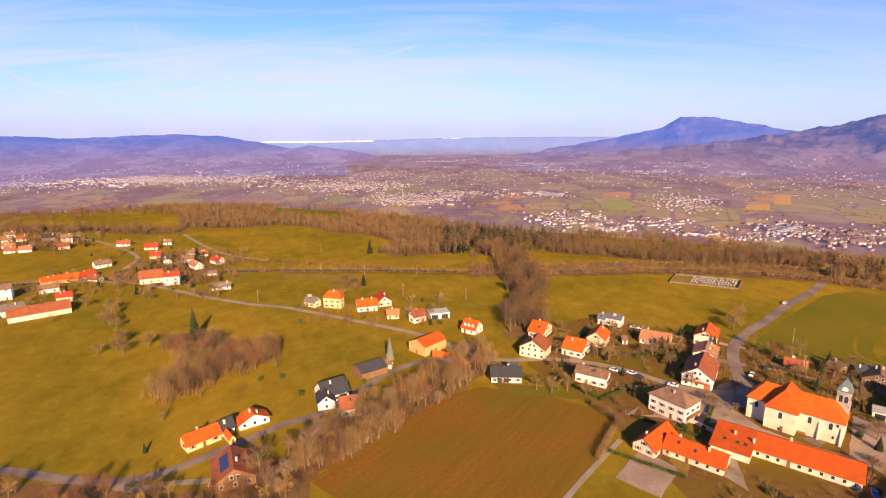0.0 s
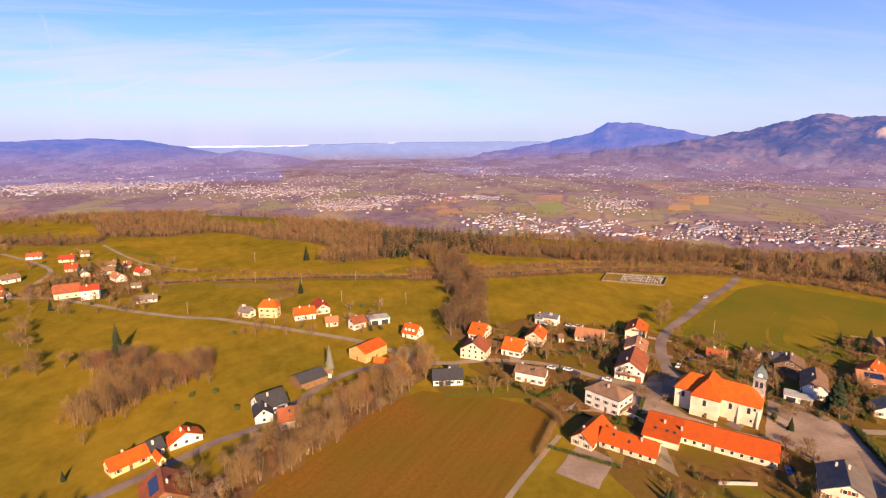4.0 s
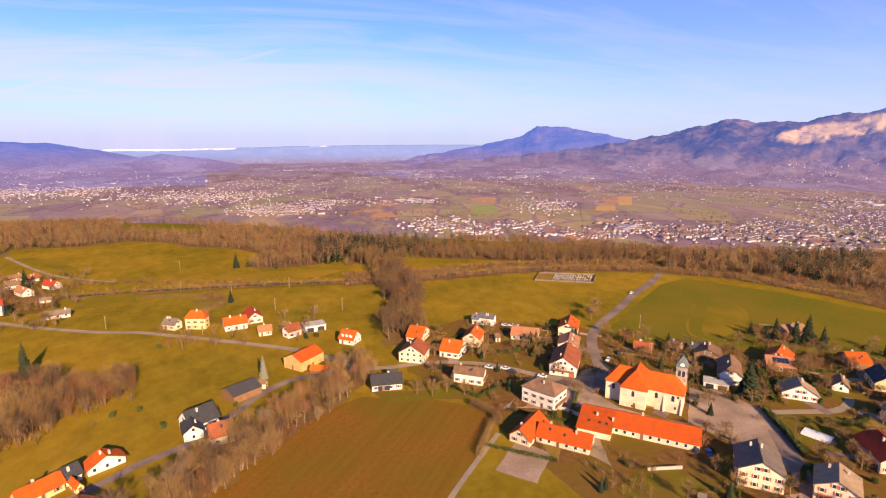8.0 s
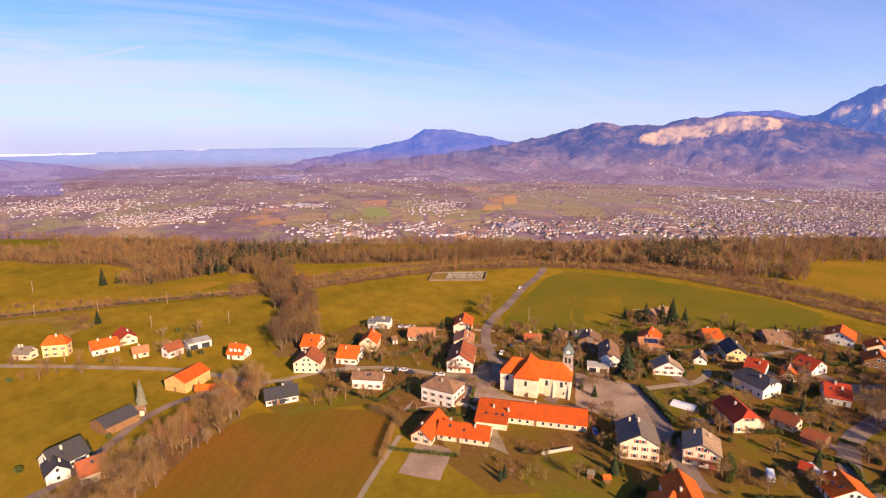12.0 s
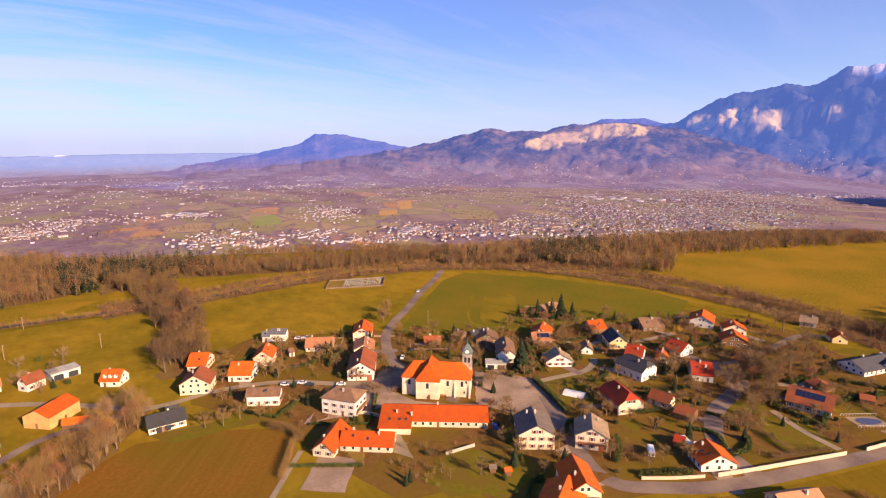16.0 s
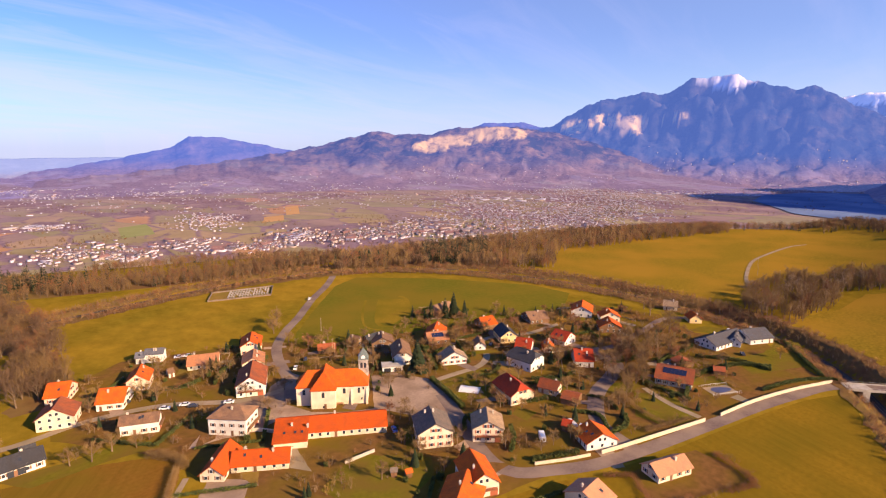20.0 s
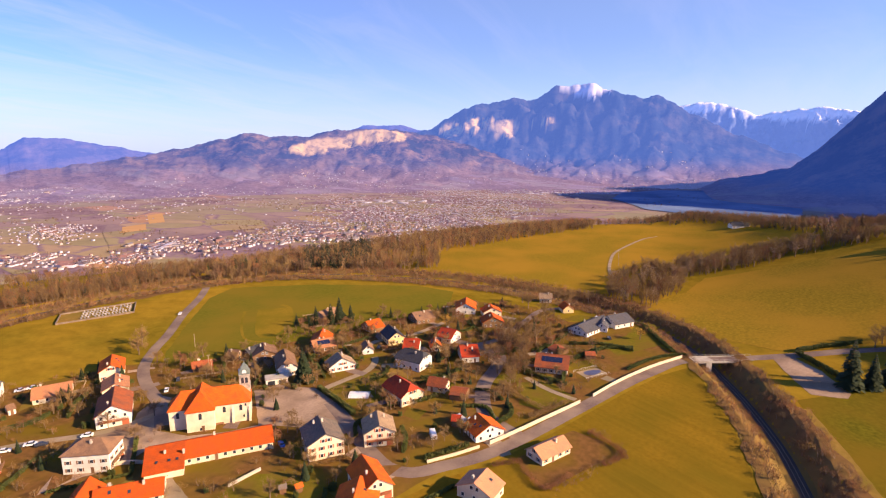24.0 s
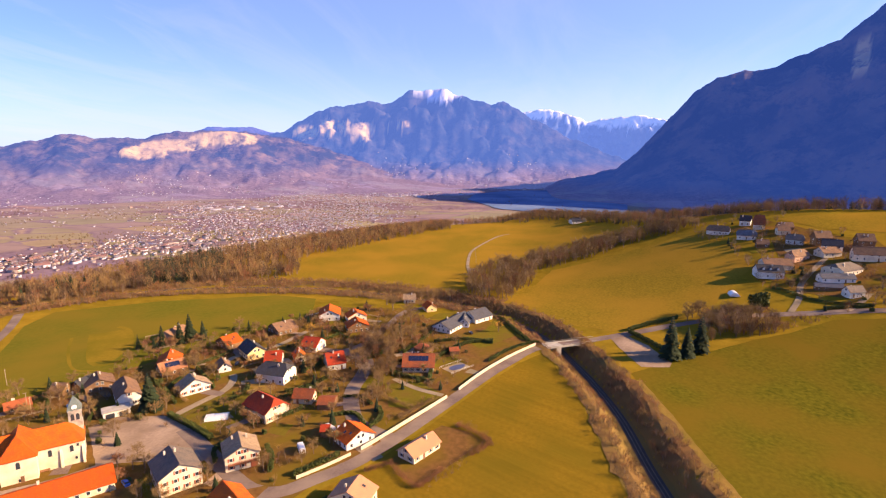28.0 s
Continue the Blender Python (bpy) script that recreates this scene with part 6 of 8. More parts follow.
def brush_tree(seed, height=10.0, spread=0.26, twigs=300, width=0.07, stems=4):
    """A slender bare tree of a thicket: several stems, and fine upright twigs from near the ground to the top."""
    rng = np.random.RandomState(seed)
    lines = []
    for k in range(stems):
        a = rng.uniform(0, 6.28)
        out = np.array([math.cos(a), math.sin(a), 0]) * height * spread * rng.uniform(0.15, 0.75)
        top = out + [0, 0, height * rng.uniform(0.6, 0.92)]
        r = height * 0.011
        lines.append([((0.03 * out[0], 0.03 * out[1], -0.3), r * 1.5), (tuple(out * 0.45 + [0, 0, height * 0.35]), r), (tuple(top), r * 0.2)])
    q = rng.normal(size=(twigs, 3))
    q /= np.linalg.norm(q, axis=1, keepdims=True)
    q *= rng.uniform(0.15, 1, (twigs, 1)) ** 0.5
    wob = 1 + 0.45 * np.sin(3 * np.arctan2(q[:, 1], q[:, 0]) + seed)
    p = np.stack([q[:, 0] * spread * wob, q[:, 1] * spread * wob, 0.5 + q[:, 2] * 0.4], 1) * height
    d = np.stack([q[:, 0] * 0.55, q[:, 1] * 0.55, np.full(twigs, 0.9)], 1) + rng.normal(size=(twigs, 3)) * 0.33
    d *= height * rng.uniform(0.07, 0.2, (twigs, 1)) / np.linalg.norm(d, axis=1, keepdims=True)
    p[:, 2] = np.maximum(p[:, 2], 0.02 * height)
    return tubes(lines, 3), slivers(p, d, width * height / 10, rng)


def conifer(seed, height=12.0, spread=0.2, sprays=520, droop=0.28):
    rng = np.random.RandomState(seed)
    trunk = tubes([[((0, 0, -0.3), height * 0.02), ((0, 0, height * 0.5), height * 0.012), ((0, 0, height), 0.02)]], 5)
    h = rng.uniform(0, 1, sprays) ** 1.25
    tier = np.round(h * 16) / 16 + rng.normal(size=sprays) * 0.012
    z = height * (0.07 + 0.92 * np.clip(tier, 0, 1))
    az = rng.uniform(0, 2 * math.pi, sprays)
    reach = height * spread * (1 - np.clip(tier, 0, 1)) ** 0.85 * rng.uniform(0.55, 1.12, sprays) + 0.12
    out = np.stack([np.cos(az), np.sin(az), np.zeros(sprays)], 1)
    side = np.stack([-np.sin(az), np.cos(az), np.zeros(sprays)], 1)
    s0 = rng.uniform(0.0, 0.55, sprays)[:, None]
    p0 = out * reach[:, None] * s0 + np.stack([0 * z, 0 * z, z], 1)
    p1 = out * reach[:, None] + np.stack([0 * z, 0 * z, z - reach * droop], 1)
    w = (0.24 * reach + 0.12)[:, None]
    mid = (p0 + p1) / 2 + np.stack([0 * z, 0 * z, 0.1 * reach], 1)
    v = np.stack([p0, mid - side * w, p1, mid + side * w], 1).reshape(-1, 3)
    k = 4 * np.arange(sprays)[:, None]
    return trunk, (v, np.vstack([k + [0, 1, 2], k + [0, 2, 3]]))


def leafy(seed, sx, sy, sz, n=500, size=0.28):
    """A dense shrub or hedge body: many small leaves through an uneven volume."""
    rng = np.random.RandomState(seed)
    p = rng.uniform(-1, 1, (n, 3))
    p /= np.maximum(1, (np.abs(p) ** 4).sum(1, keepdims=True) ** 0.25)
    p = p * rng.uniform(0.75, 1.0, (n, 1)) * [sx / 2, sy / 2, sz / 2]
    p[:, 2] = (p[:, 2] + sz / 2) * (1 + 0.12 * np.sin(p[:, 0] * 1.9) + 0.08 * np.sin(p[:, 1] * 3.1)) + 0.05
    a, b = rng.normal(size=(n, 3)), rng.normal(size=(n, 3))
    a *= size / np.linalg.norm(a, axis=1, keepdims=True)
    b *= size / np.linalg.norm(b, axis=1, keepdims=True)
    v = np.stack([p - a, p + b, p + a, p - b], 1).reshape(-1, 3)
    k = 4 * np.arange(n)[:, None]
    return v, np.vstack([k + [0, 1, 2], k + [0, 2, 3]])


TREES = {}
for i in range(5):
    (tv, tt), (cv, ct) = bare_tree(10 + i, 10.0, 0.3 + 0.05 * (i % 3), 10, 1300, 0.06, 0.0, 0.2)
    for tint in ("twigs", "twigs_red", "twigs_gold"):
        TREES["bare", tint, i] = (heavy("trunk", tv, tt, ["bark"]), heavy("crown", cv, ct, [tint]))
for i in range(3):
    (tv, tt), (cv, ct) = conifer(30 + i, 12.0, 0.19 + 0.03 * i, 620)
    for tint in ("needles", "needles_blue"):
        TREES["conifer", tint, i] = (heavy("trunk", tv, tt, ["bark"]), heavy("crown", cv, ct, [tint]))
for i in range(3):
    (tv, tt), (cv, ct) = bare_tree(50 + i, 3.0, 0.5, 8, 420, 0.12, 0.0, 0.08)
    for tint in ("twigs", "twigs_red"):
        TREES["shrub", tint, i] = (heavy("stem", tv, tt, ["bark"]), heavy("crown", cv, ct, [tint]))
for i in range(2):
    lv, lt = leafy(60 + i, 2.4, 2.4, 2.2, 620, 0.2)
    tv, tt = tubes([[((0, 0, -0.2), 0.12), ((0, 0, 1.2), 0.08)], [((0, 0, 0.6), 0.07), ((0.5, 0.3, 1.5), 0.03)]])
    TREES["bush", "hedge_leaves", i] = (heavy("stem", tv, tt, ["bark"]), heavy("crown", lv, lt, ["hedge_leaves"]))
TREE_WORDS = {("bare", "twigs"): ("leafless brown broad-leaved tree in winter", "tree"), ("bare", "twigs_red"): ("leafless reddish-brown tree in winter", "tree"), ("bare", "twigs_gold"): ("golden-yellow twigged willow tree", "tree"),
              ("conifer", "needles"): ("dark green spruce tree with drooping branches", "conifer"), ("conifer", "needles_blue"): ("pale silvery blue spruce tree", "conifer"),
              ("shrub", "twigs"): ("bare brown garden shrub", "shrub"), ("shrub", "twigs_red"): ("reddish bare garden shrub", "shrub"), ("bush", "hedge_leaves"): ("rounded evergreen garden bush", "bush")}
planted = random.Random(5)


def tree(kind, x, y, height=None, tint=None, squash=1.0):
    tint = tint or {"bare": "twigs", "conifer": "needles", "shrub": "twigs", "bush": "hedge_leaves"}[kind]
    n = {"bare": 5, "conifer": 3, "shrub": 3, "bush": 2}[kind]
    trunk, crown = TREES[kind, tint, planted.randrange(n)]
    full = {"bare": 10.0, "conifer": 12.0, "shrub": 3.0, "bush": 2.2}[kind]
    words, cat = TREE_WORDS[kind, tint]
    top = new({"bare": "tree", "conifer": "conifer", "shrub": "shrub", "bush": "bush"}[kind])
    s = (height or full * planted.uniform(0.8, 1.15)) / full
    top.location, top.rotation_euler, top.scale = (x, y, at(x, y)), (0, 0, planted.uniform(0, 6.28)), (s * squash, s * squash, s)
    tagged(top, words, cat, cat + "s")
    part("trunk" if kind in ("bare", "conifer") else "stem", trunk, top)
    part("crown", crown, top)
    return top


def grove(name, places, heights, mats, label, seed=0, twigs=170, width=0.2, conifers=0.0, category="wood", kind="stuff", spread=0.3, low=False):
    """Many trees as one stand, each a trunk with limbs and twigs."""
    rng = np.random.RandomState(seed)
    stock = []
    for i in range(4):
        if i % 2 or low:
            (tv, tt), (cv, ct) = brush_tree(seed * 10 + i, 10.0, spread * 0.78, int(twigs * 1.7), width * 0.5)
        else:
            (tv, tt), (cv, ct) = bare_tree(seed * 10 + i, 10.0, spread, 9, int(twigs * 1.5), width * 0.55, 0.0, 0.12, 0.48)
        stock.append((np.vstack([tv, cv]), np.vstack([tt, ct + len(tv)]), np.concatenate([np.zeros(len(tt), int), np.ones(len(ct), int)])))
    firs = []
    for i in range(2):
        (tv, tt), (cv, ct) = conifer(seed * 10 + 5 + i, 10.0, 0.2, 90)
        firs.append((np.vstack([tv, cv]), np.vstack([tt, ct + len(tv)]), np.concatenate([np.zeros(len(tt), int), np.full(len(ct), 2)])))
    V, T, M, k = [], [], [], 0
    zs = ground([p[0] for p in places], [p[1] for p in places])
    for (x, y), z in zip(places, np.atleast_1d(zs)):
        v, t, m = (firs if rng.rand() < conifers else stock)[rng.randint(2)]
        if rng.rand() < 0.5 and len(stock) > 2 and m.max() == 1:
            v, t, m = stock[2 + rng.randint(2)]
        s = rng.uniform(*heights) / 10
        a = rng.uniform(0, 6.28)
        c, d = math.cos(a), math.sin(a)
        w = s * rng.uniform(0.9, 1.25)
        V.append(np.stack([(v[:, 0] * c - v[:, 1] * d) * w + x, (v[:, 0] * d + v[:, 1] * c) * w + y, v[:, 2] * s + z], 1))
        T.append(t + k)
        hue = rng.choice([1, 1, 1, 3, 4, 4, 5])
        M.append(np.where(m == 1, hue, m))
        k += len(v)
    me = heavy(name, np.vstack(V), np.vstack(T), mats, np.concatenate(M))
    return tagged(new(name, me), label, category, kind=kind)


def along(points, width, count, rng, keep_off=0.0):
    line = smooth_line(points, 3.0)
    out = []
    for _ in range(count):
        i = rng.randrange(len(line) - 1)
        d = (line[i + 1] - line[i]).normalized()
        s = rng.choice((-1, 1)) * rng.uniform(keep_off, width / 2)
        q = line[i] + (line[i + 1] - line[i]) * rng.random()
        out.append((q.x - d.y * s, q.y + d.x * s))
    return out


def inside(outline, x, y):
    odd = False
    for (ax, ay), (bx, by) in zip(outline, outline[1:] + outline[:1]):
        if (ay > y) != (by > y) and x < (bx - ax) * (y - ay) / (by - ay) + ax:
            odd = not odd
    return odd


def filled(outline, count, rng):
    xs, ys = [p[0] for p in outline], [p[1] for p in outline]
    out = []
    while len(out) < count:
        x, y = rng.uniform(min(xs), max(xs)), rng.uniform(min(ys), max(ys))
        if inside(outline, x, y):
            out.append((x, y))
    return out


BROWN = ["bark", "twigs", "needles", "twigs_grey", "twigs_dark", "twigs_red"]
RUSSET = ["bark", "twigs_red", "needles", "twigs", "twigs_dark", "twigs_ochre"]
DUSK = ["bark", "twigs", "needles", "twigs_dark", "twigs_dark", "twigs_red"]
rg = random.Random(11)
grove("wood_stream", along([(44, 275), (47, 300), (54, 331), (58, 394), (56, 440), (41, 488)], 26, 150, rg), (8, 15), DUSK, "belt of leafless brown trees along a stream", 1, 420, 0.14)
grove("wood_lower", along([(-58, 146), (-44, 163), (-30, 178), (-17, 195), (-2, 212), (10, 228), (20, 246)], 19, 130, rg), (5, 13), BROWN, "strip of leafless brown trees beside the ploughed field", 2, 750, 0.075)
grove("undergrowth", along([(-58, 146), (-44, 163), (-30, 178), (-17, 195), (-2, 212), (10, 228), (20, 246)], 17, 170, rg), (1.5, 4.0), RUSSET, "russet undergrowth and brambles among the trees", 25, 130, 0.2, spread=0.6, category="scrub", low=True)
grove("undergrowth", filled([(-126, 203), (-112, 196), (-94, 221), (-78, 240), (-82, 256), (-100, 252), (-118, 264), (-140, 268), (-144, 254), (-124, 238)], 170, rg), (1.5, 4.5), RUSSET, "russet undergrowth and brambles among the trees", 26, 130, 0.2, spread=0.6, category="scrub", low=True)
grove("wood_near", along([(-150, 138), (-120, 136), (-90, 134), (-60, 136), (-44, 140)], 22, 70, rg), (5, 9), RUSSET, "tangled reddish-brown thicket below the lane", 3, 500, 0.11)
grove("wood_copse", filled([(-124, 205), (-112, 198), (-96, 222), (-80, 240), (-84, 254), (-100, 250), (-118, 262), (-138, 266), (-142, 254), (-122, 238)], 190, rg), (6, 12), DUSK, "copse of leafless brown trees in the meadow", 4, 700, 0.075)
grove("wood_strip", filled([(392, 46), (440, 34), (492, 30), (513, -2), (543, -44), (559, -82), (562, -117), (590, -122), (606, -80), (588, -20), (560, 34), (512, 78), (440, 88), (396, 82)], 520, rg), (6, 15), ["bark", "twigs", "needles", "twigs_grey", "twigs", "twigs_red"], "belt of leafless trees between two meadows", 5, 200, 0.18)
grove("wood_garden", filled([(222, 88), (240, 84), (262, 96), (290, 100), (300, 112), (268, 124), (238, 106)], 46, rg), (6, 12), BROWN, "thicket of leafless brown trees behind the gardens", 6, 420, 0.13)


def rim(a0, a1, count, inner, outer):
    out = []
    for _ in range(count):
        a = rg.uniform(a0, a1)
        e = float(np.interp(a, EDGE_AZ, EDGE_R)) + rg.uniform(inner, outer)
        out.append((e * math.sin(radians(a)), e * math.cos(radians(a))))
    return out


grove("wood_west", [q for q in filled(WOOD_WEST, 2500, rg) if not inside(GLADE, *q)], (6, 11), DUSK, "bare brown woods beyond the railway", 7, 62, 0.42, 0.04, low=True)
grove("wood_far", filled(WOOD_FAR, 650, rg) + filled(WOOD_BELT, 230, rg) + rim(-50, -25, 500, -60, 60), (6, 10), DUSK, "bare brown woods round far meadows", 8, 62, 0.45, 0.05, low=True)
grove("wood_north", filled(WOOD_NORTH, 1300, rg) + rim(14, 40, 500, -40, 60), (5, 10), DUSK, "bare brown woods above the railway", 30, 62, 0.4, 0.05, low=True)
grove("wood_east", filled(WOOD_EAST, 1900, rg) + rim(60, 84, 400, -10, 70), (7, 14), DUSK, "bare brown woods at the edge of the plateau", 31, 66, 0.42, 0.05, low=True)
grove("spruce_stand", filled([(0, 567), (53, 572), (104, 547), (135, 507), (112, 476), (63, 498), (3, 461)], 170, rg) + filled([(412, 396), (504, 378), (428, 320), (381, 323), (359, 345)], 130, rg), (12, 18), DUSK, "dark green spruces standing among bare woods", 9, 60, 0.3, 0.9)
grove("wood_rim_south", rim(82, 92, 300, -20, 100) + rim(84, 100, 600, -70, 70) + rim(98, 124, 800, 0, 100), (7, 15), DUSK, "bare woods under the dark mountain", 12, 70, 0.4, 0.15, low=True)
grove("scrub_railway", along(RAIL[:11], 34, 1300, rg, 5.0), (1.6, 4.2), RUSSET, "reddish-brown brambles and scrub on the cutting's banks", 14, 90, 0.3, spread=0.5, category="scrub", low=True)
grove("scrub_embankment", along(RAIL[9:16], 50, 2500, rg, 3.5) + along(RAIL[15:20], 36, 1500, rg, 3.5) + along(RAIL[19:], 12, 420, rg, 2.4), (2.0, 4.6), RUSSET, "russet scrub along the railway embankment", 15, 52, 0.42, spread=0.55, category="scrub", low=True)
grove("hamlet_trees", [q for q in filled([(-495, 587), (-464, 597), (-412, 586), (-356, 503), (-384, 489), (-430, 482)], 120, rg) + filled([(-265, 444), (-246, 469), (-185, 468), (-153, 393), (-189, 378), (-230, 378)], 150, rg) + filled([(-314, 379), (-261, 351), (-226, 321), (-223, 296), (-252, 287), (-300, 310)], 60, rg) if all(math.hypot(q[0] - a, q[1] - b) > r + 0.5 for a, b, r in SITES)], (3, 8), DUSK, "bare garden trees and thickets round the outlying houses", 28, 90, 0.24, 0.05, spread=0.36, low=True)
grove("field_thicket", filled([(-79, 392), (-66, 389), (-57, 356), (-69, 360)], 45, rg) + along([(-176, 440), (-126, 433), (-76, 423), (-40, 412)], 7, 130, rg), (2, 5), RUSSET, "russet thicket and hedge beside the railway", 29, 90, 0.24, spread=0.45, category="scrub", low=True)
tree("conifer", 179, 176, 17, None, 1.25)
for x, y, h in ((246, 229, 13), (258, 220, 17), (252, 222, 14), (262, 214, 12), (238, 238, 9), (-133, 269, 18), (-104, 166, 4), (-66, 470, 14), (-208, 440, 15), (-57, 369, 9), (333, 392, 14), (340, 386, 12), (300, 402, 13), (326, 398, 13), (346, 380, 11)):
    tree("conifer", x, y, h)
tree("conifer", -26, 242, 12, "needles_blue")
tree("conifer", 293, -52, 24, None, 1.3)
tree("conifer", 304, -69, 21, None, 1.3)
tree("conifer", 297, -61, 17, None, 1.2)
tree("bush", 367, -115, 10)
grove("thicket", filled([(315, -73), (349, -76), (360, -100), (348, -122), (330, -118), (322, -92)], 85, rg), (5, 12), BROWN, "tangled thicket of leafless trees by the lane", 19, 420, 0.12)
grove("bramble_bank", filled([(328, -108), (342, -132), (352, -152), (356, -146), (350, -122), (338, -106)], 90, rg), (1.4, 3.2), RUSSET, "russet brambles on the bank below the lane", 20, 110, 0.3, spread=0.55, category="scrub", low=True)
tree("bare", 282, 154, 9, "twigs_gold")
tree("bare", 132, 133, 6, "twigs_gold", 1.3)
tree("bare", 318, 44, 8, "twigs_gold", 1.2)
for x, y, h in ((8, 226, 11), (4, 220, 9)):
    tree("bare", x, y, h, "twigs_gold")
for x, y, h in ((76, 246, 10), (80, 240, 9), (108, 214, 9), (123, 207, 8), (161, 279, 11), (171, 292, 12), (164, 285, 9), (46, 208, 9), (53, 210, 9), (40, 211, 8), (60, 206, 7), (-152, 258, 10), (-160, 249, 9), (-168, 262, 10), (-166, 254, 8), (-172, 248, 8), (340, -92, 9), (348, -70, 10), (335, -76, 8), (350, -86, 11), (330, -84, 9), (358, -78, 10)):
    tree("bare", x, y, h, squash=1.15)
for x, y, h in ((-30, 186, 10), (-12, 204, 9), (-44, 168, 11), (0, 218, 11), (-24, 178, 9), (-104, 232, 11), (-116, 218, 10), (-92, 244, 9), (49, 300, 12), (56, 340, 13)):
    tree("bare", x, y, h)
for x, y, h in ((267, 106, 14), (259, 93, 13), (279, 94, 15), (272, 99, 12), (345, 123, 13), (357, 132, 12), (320, 102, 13), (306, 104, 11), (244, 108, 12), (384, 104, 12), (389, 92, 11), (378, 112, 10), (290, 104, 13), (334, 108, 12), (212, 86, 9), (222, 87, 10), (232, 90, 9), (204, 87, 8), (292, 92, 11), (250, 92, 10)):
    tree("bare", x, y, h, squash=1.1)
VILLAGE = [(66, 205), (45, 238), (50, 285), (100, 296), (160, 262), (196, 236), (262, 232), (310, 182), (345, 150), (342, 100), (300, 70), (262, 46), (205, 66), (160, 84), (112, 96), (100, 124), (80, 130)]

SITES.extend([(256, 57, 9), (180, 143, 6)])


def clear_of(x, y, gap=1.5):
    return all(math.hypot(x - a, y - b) > r + gap for a, b, r in SITES)


ROADS = [smooth_line(p, 5) for p in ([(119, 196), (130, 214), (139, 237), (147, 253), (156, 265)], [(168, 150), (157, 131), (147, 115), (140, 101), (141, 91), (150, 83), (162, 74), (203, 57), (250, 40), (295, 18)], [(172, 163), (188, 160), (205, 157), (219, 163), (226, 174), (240, 178), (262, 165), (290, 160)], [(25, 242), (53, 242), (80, 233), (105, 212), (128, 207)], [(130, 170), (150, 160), (165, 170), (160, 145)], [(263, 124), (254, 106), (236, 101), (220, 99), (206, 94), (190, 84)], [(263, 124), (278, 117), (313, 115), (346, 113)])]


def off_road(x, y, gap=5.0):
    return all((q.x - x) ** 2 + (q.y - y) ** 2 > gap * gap for line in ROADS for q in line)


count = 0
while count < 420:
    x, y = rg.uniform(40, 345), rg.uniform(46, 296)
    if inside(VILLAGE, x, y) and clear_of(x, y, 0.5) and off_road(x, y):
        count += 1
        pick = rg.random()
        if pick < 0.22:
            tree("bare", x, y, rg.uniform(5, 8.5))
        elif pick < 0.6:
            tree("shrub", x, y, rg.uniform(1.8, 4), rg.choice(("twigs", "twigs_red")))
        elif pick < 0.9:
            tree("bush", x, y, rg.uniform(1.2, 2.6))
        else:
            tree("conifer", x, y, rg.uniform(4, 8))
k = 0
while k < 120:
    x, y = rg.uniform(120, 345), rg.uniform(60, 270)
    if inside(VILLAGE, x, y) and clear_of(x, y, -0.5) and off_road(x, y, 5.0):
        tree("bare", x, y, rg.uniform(5, 9), rg.choice(("twigs", "twigs", "twigs_red")), 1.1)
        k += 1
beds = []
while len(beds) < 1150:
    x, y = rg.uniform(40, 345), rg.uniform(46, 296)
    if inside(VILLAGE, x, y) and clear_of(x, y, -1.0) and off_road(x, y, 4.0) and noise.noise(Vector((x * 0.06, y * 0.06, 1.0))) > -0.08:
        beds.append((x, y))
grove("garden_scrub", beds[:550], (1.2, 3.2), RUSSET, "low bare shrubs and dead growth in the gardens", 17, 80, 0.32, spread=0.55, category="scrub", low=True)
grove("garden_scrub", beds[550:], (1.5, 4.5), BROWN, "low bare shrubs and fruit bushes in the gardens", 18, 80, 0.3, spread=0.5, category="scrub", low=True)
orchard = []
for x0, x1, y0, y1, n in ((-300, -150, 335, 400, 80), (-255, -170, 400, 475, 70), (-440, -350, 480, 550, 70), (-350, -250, 440, 540, 16), (-90, 5, 285, 335, 40), (395, 500, -220, -125, 90), (-110, -30, 150, 235, 18), (500, 580, -190, -110, 40), (360, 400, -200, -140, 30)):
    k = 0
    while k < n:
        x, y = rg.uniform(x0, x1), rg.uniform(y0, y1)
        if clear_of(x, y, 1.0):
            k += 1
            pick = rg.random()
            if pick < 0.66:
                orchard.append((x, y))
            elif pick < 0.72:
                tree("conifer", x, y, rg.uniform(4, 9))
            else:
                tree(rg.choice(("shrub", "bush")), x, y)
grove("orchard_trees", orchard, (4, 9), BROWN, "bare fruit trees and shade trees among outlying houses", 23, 200, 0.2, spread=0.42)


# ---- driveways and yards ----
k = 0
for x, y, r in list(SITES):
    if inside(VILLAGE, x, y) and r > 4 and k < 44:
        near_q = min((q for line in ROADS for q in line), key=lambda q: (q.x - x) ** 2 + (q.y - y) ** 2)
        d = Vector((near_q.x - x, near_q.y - y))
        if d.length < 3 or d.length > 60:
            continue
        d.normalize()
        s = Vector((-d.y, d.x))
        c = Vector((x, y)) + d * (r * 0.75)
        w = rg.uniform(1.8, 3.4)
        far_end = c + d * min(rg.uniform(6, 14), 16)
        patch("driveway", [(c.x + s.x * w, c.y + s.y * w), (c.x - s.x * w, c.y - s.y * w), (far_end.x - s.x * w * 0.7, far_end.y - s.y * w * 0.7), (far_end.x + s.x * w * 0.7, far_end.y + s.y * w * 0.7)], rg.choice(("lane", "plaza_gravel", "asphalt")), "pale gravel driveway before a house", 0.1 + 0.004 * (k % 9), "driveway")
        k += 1


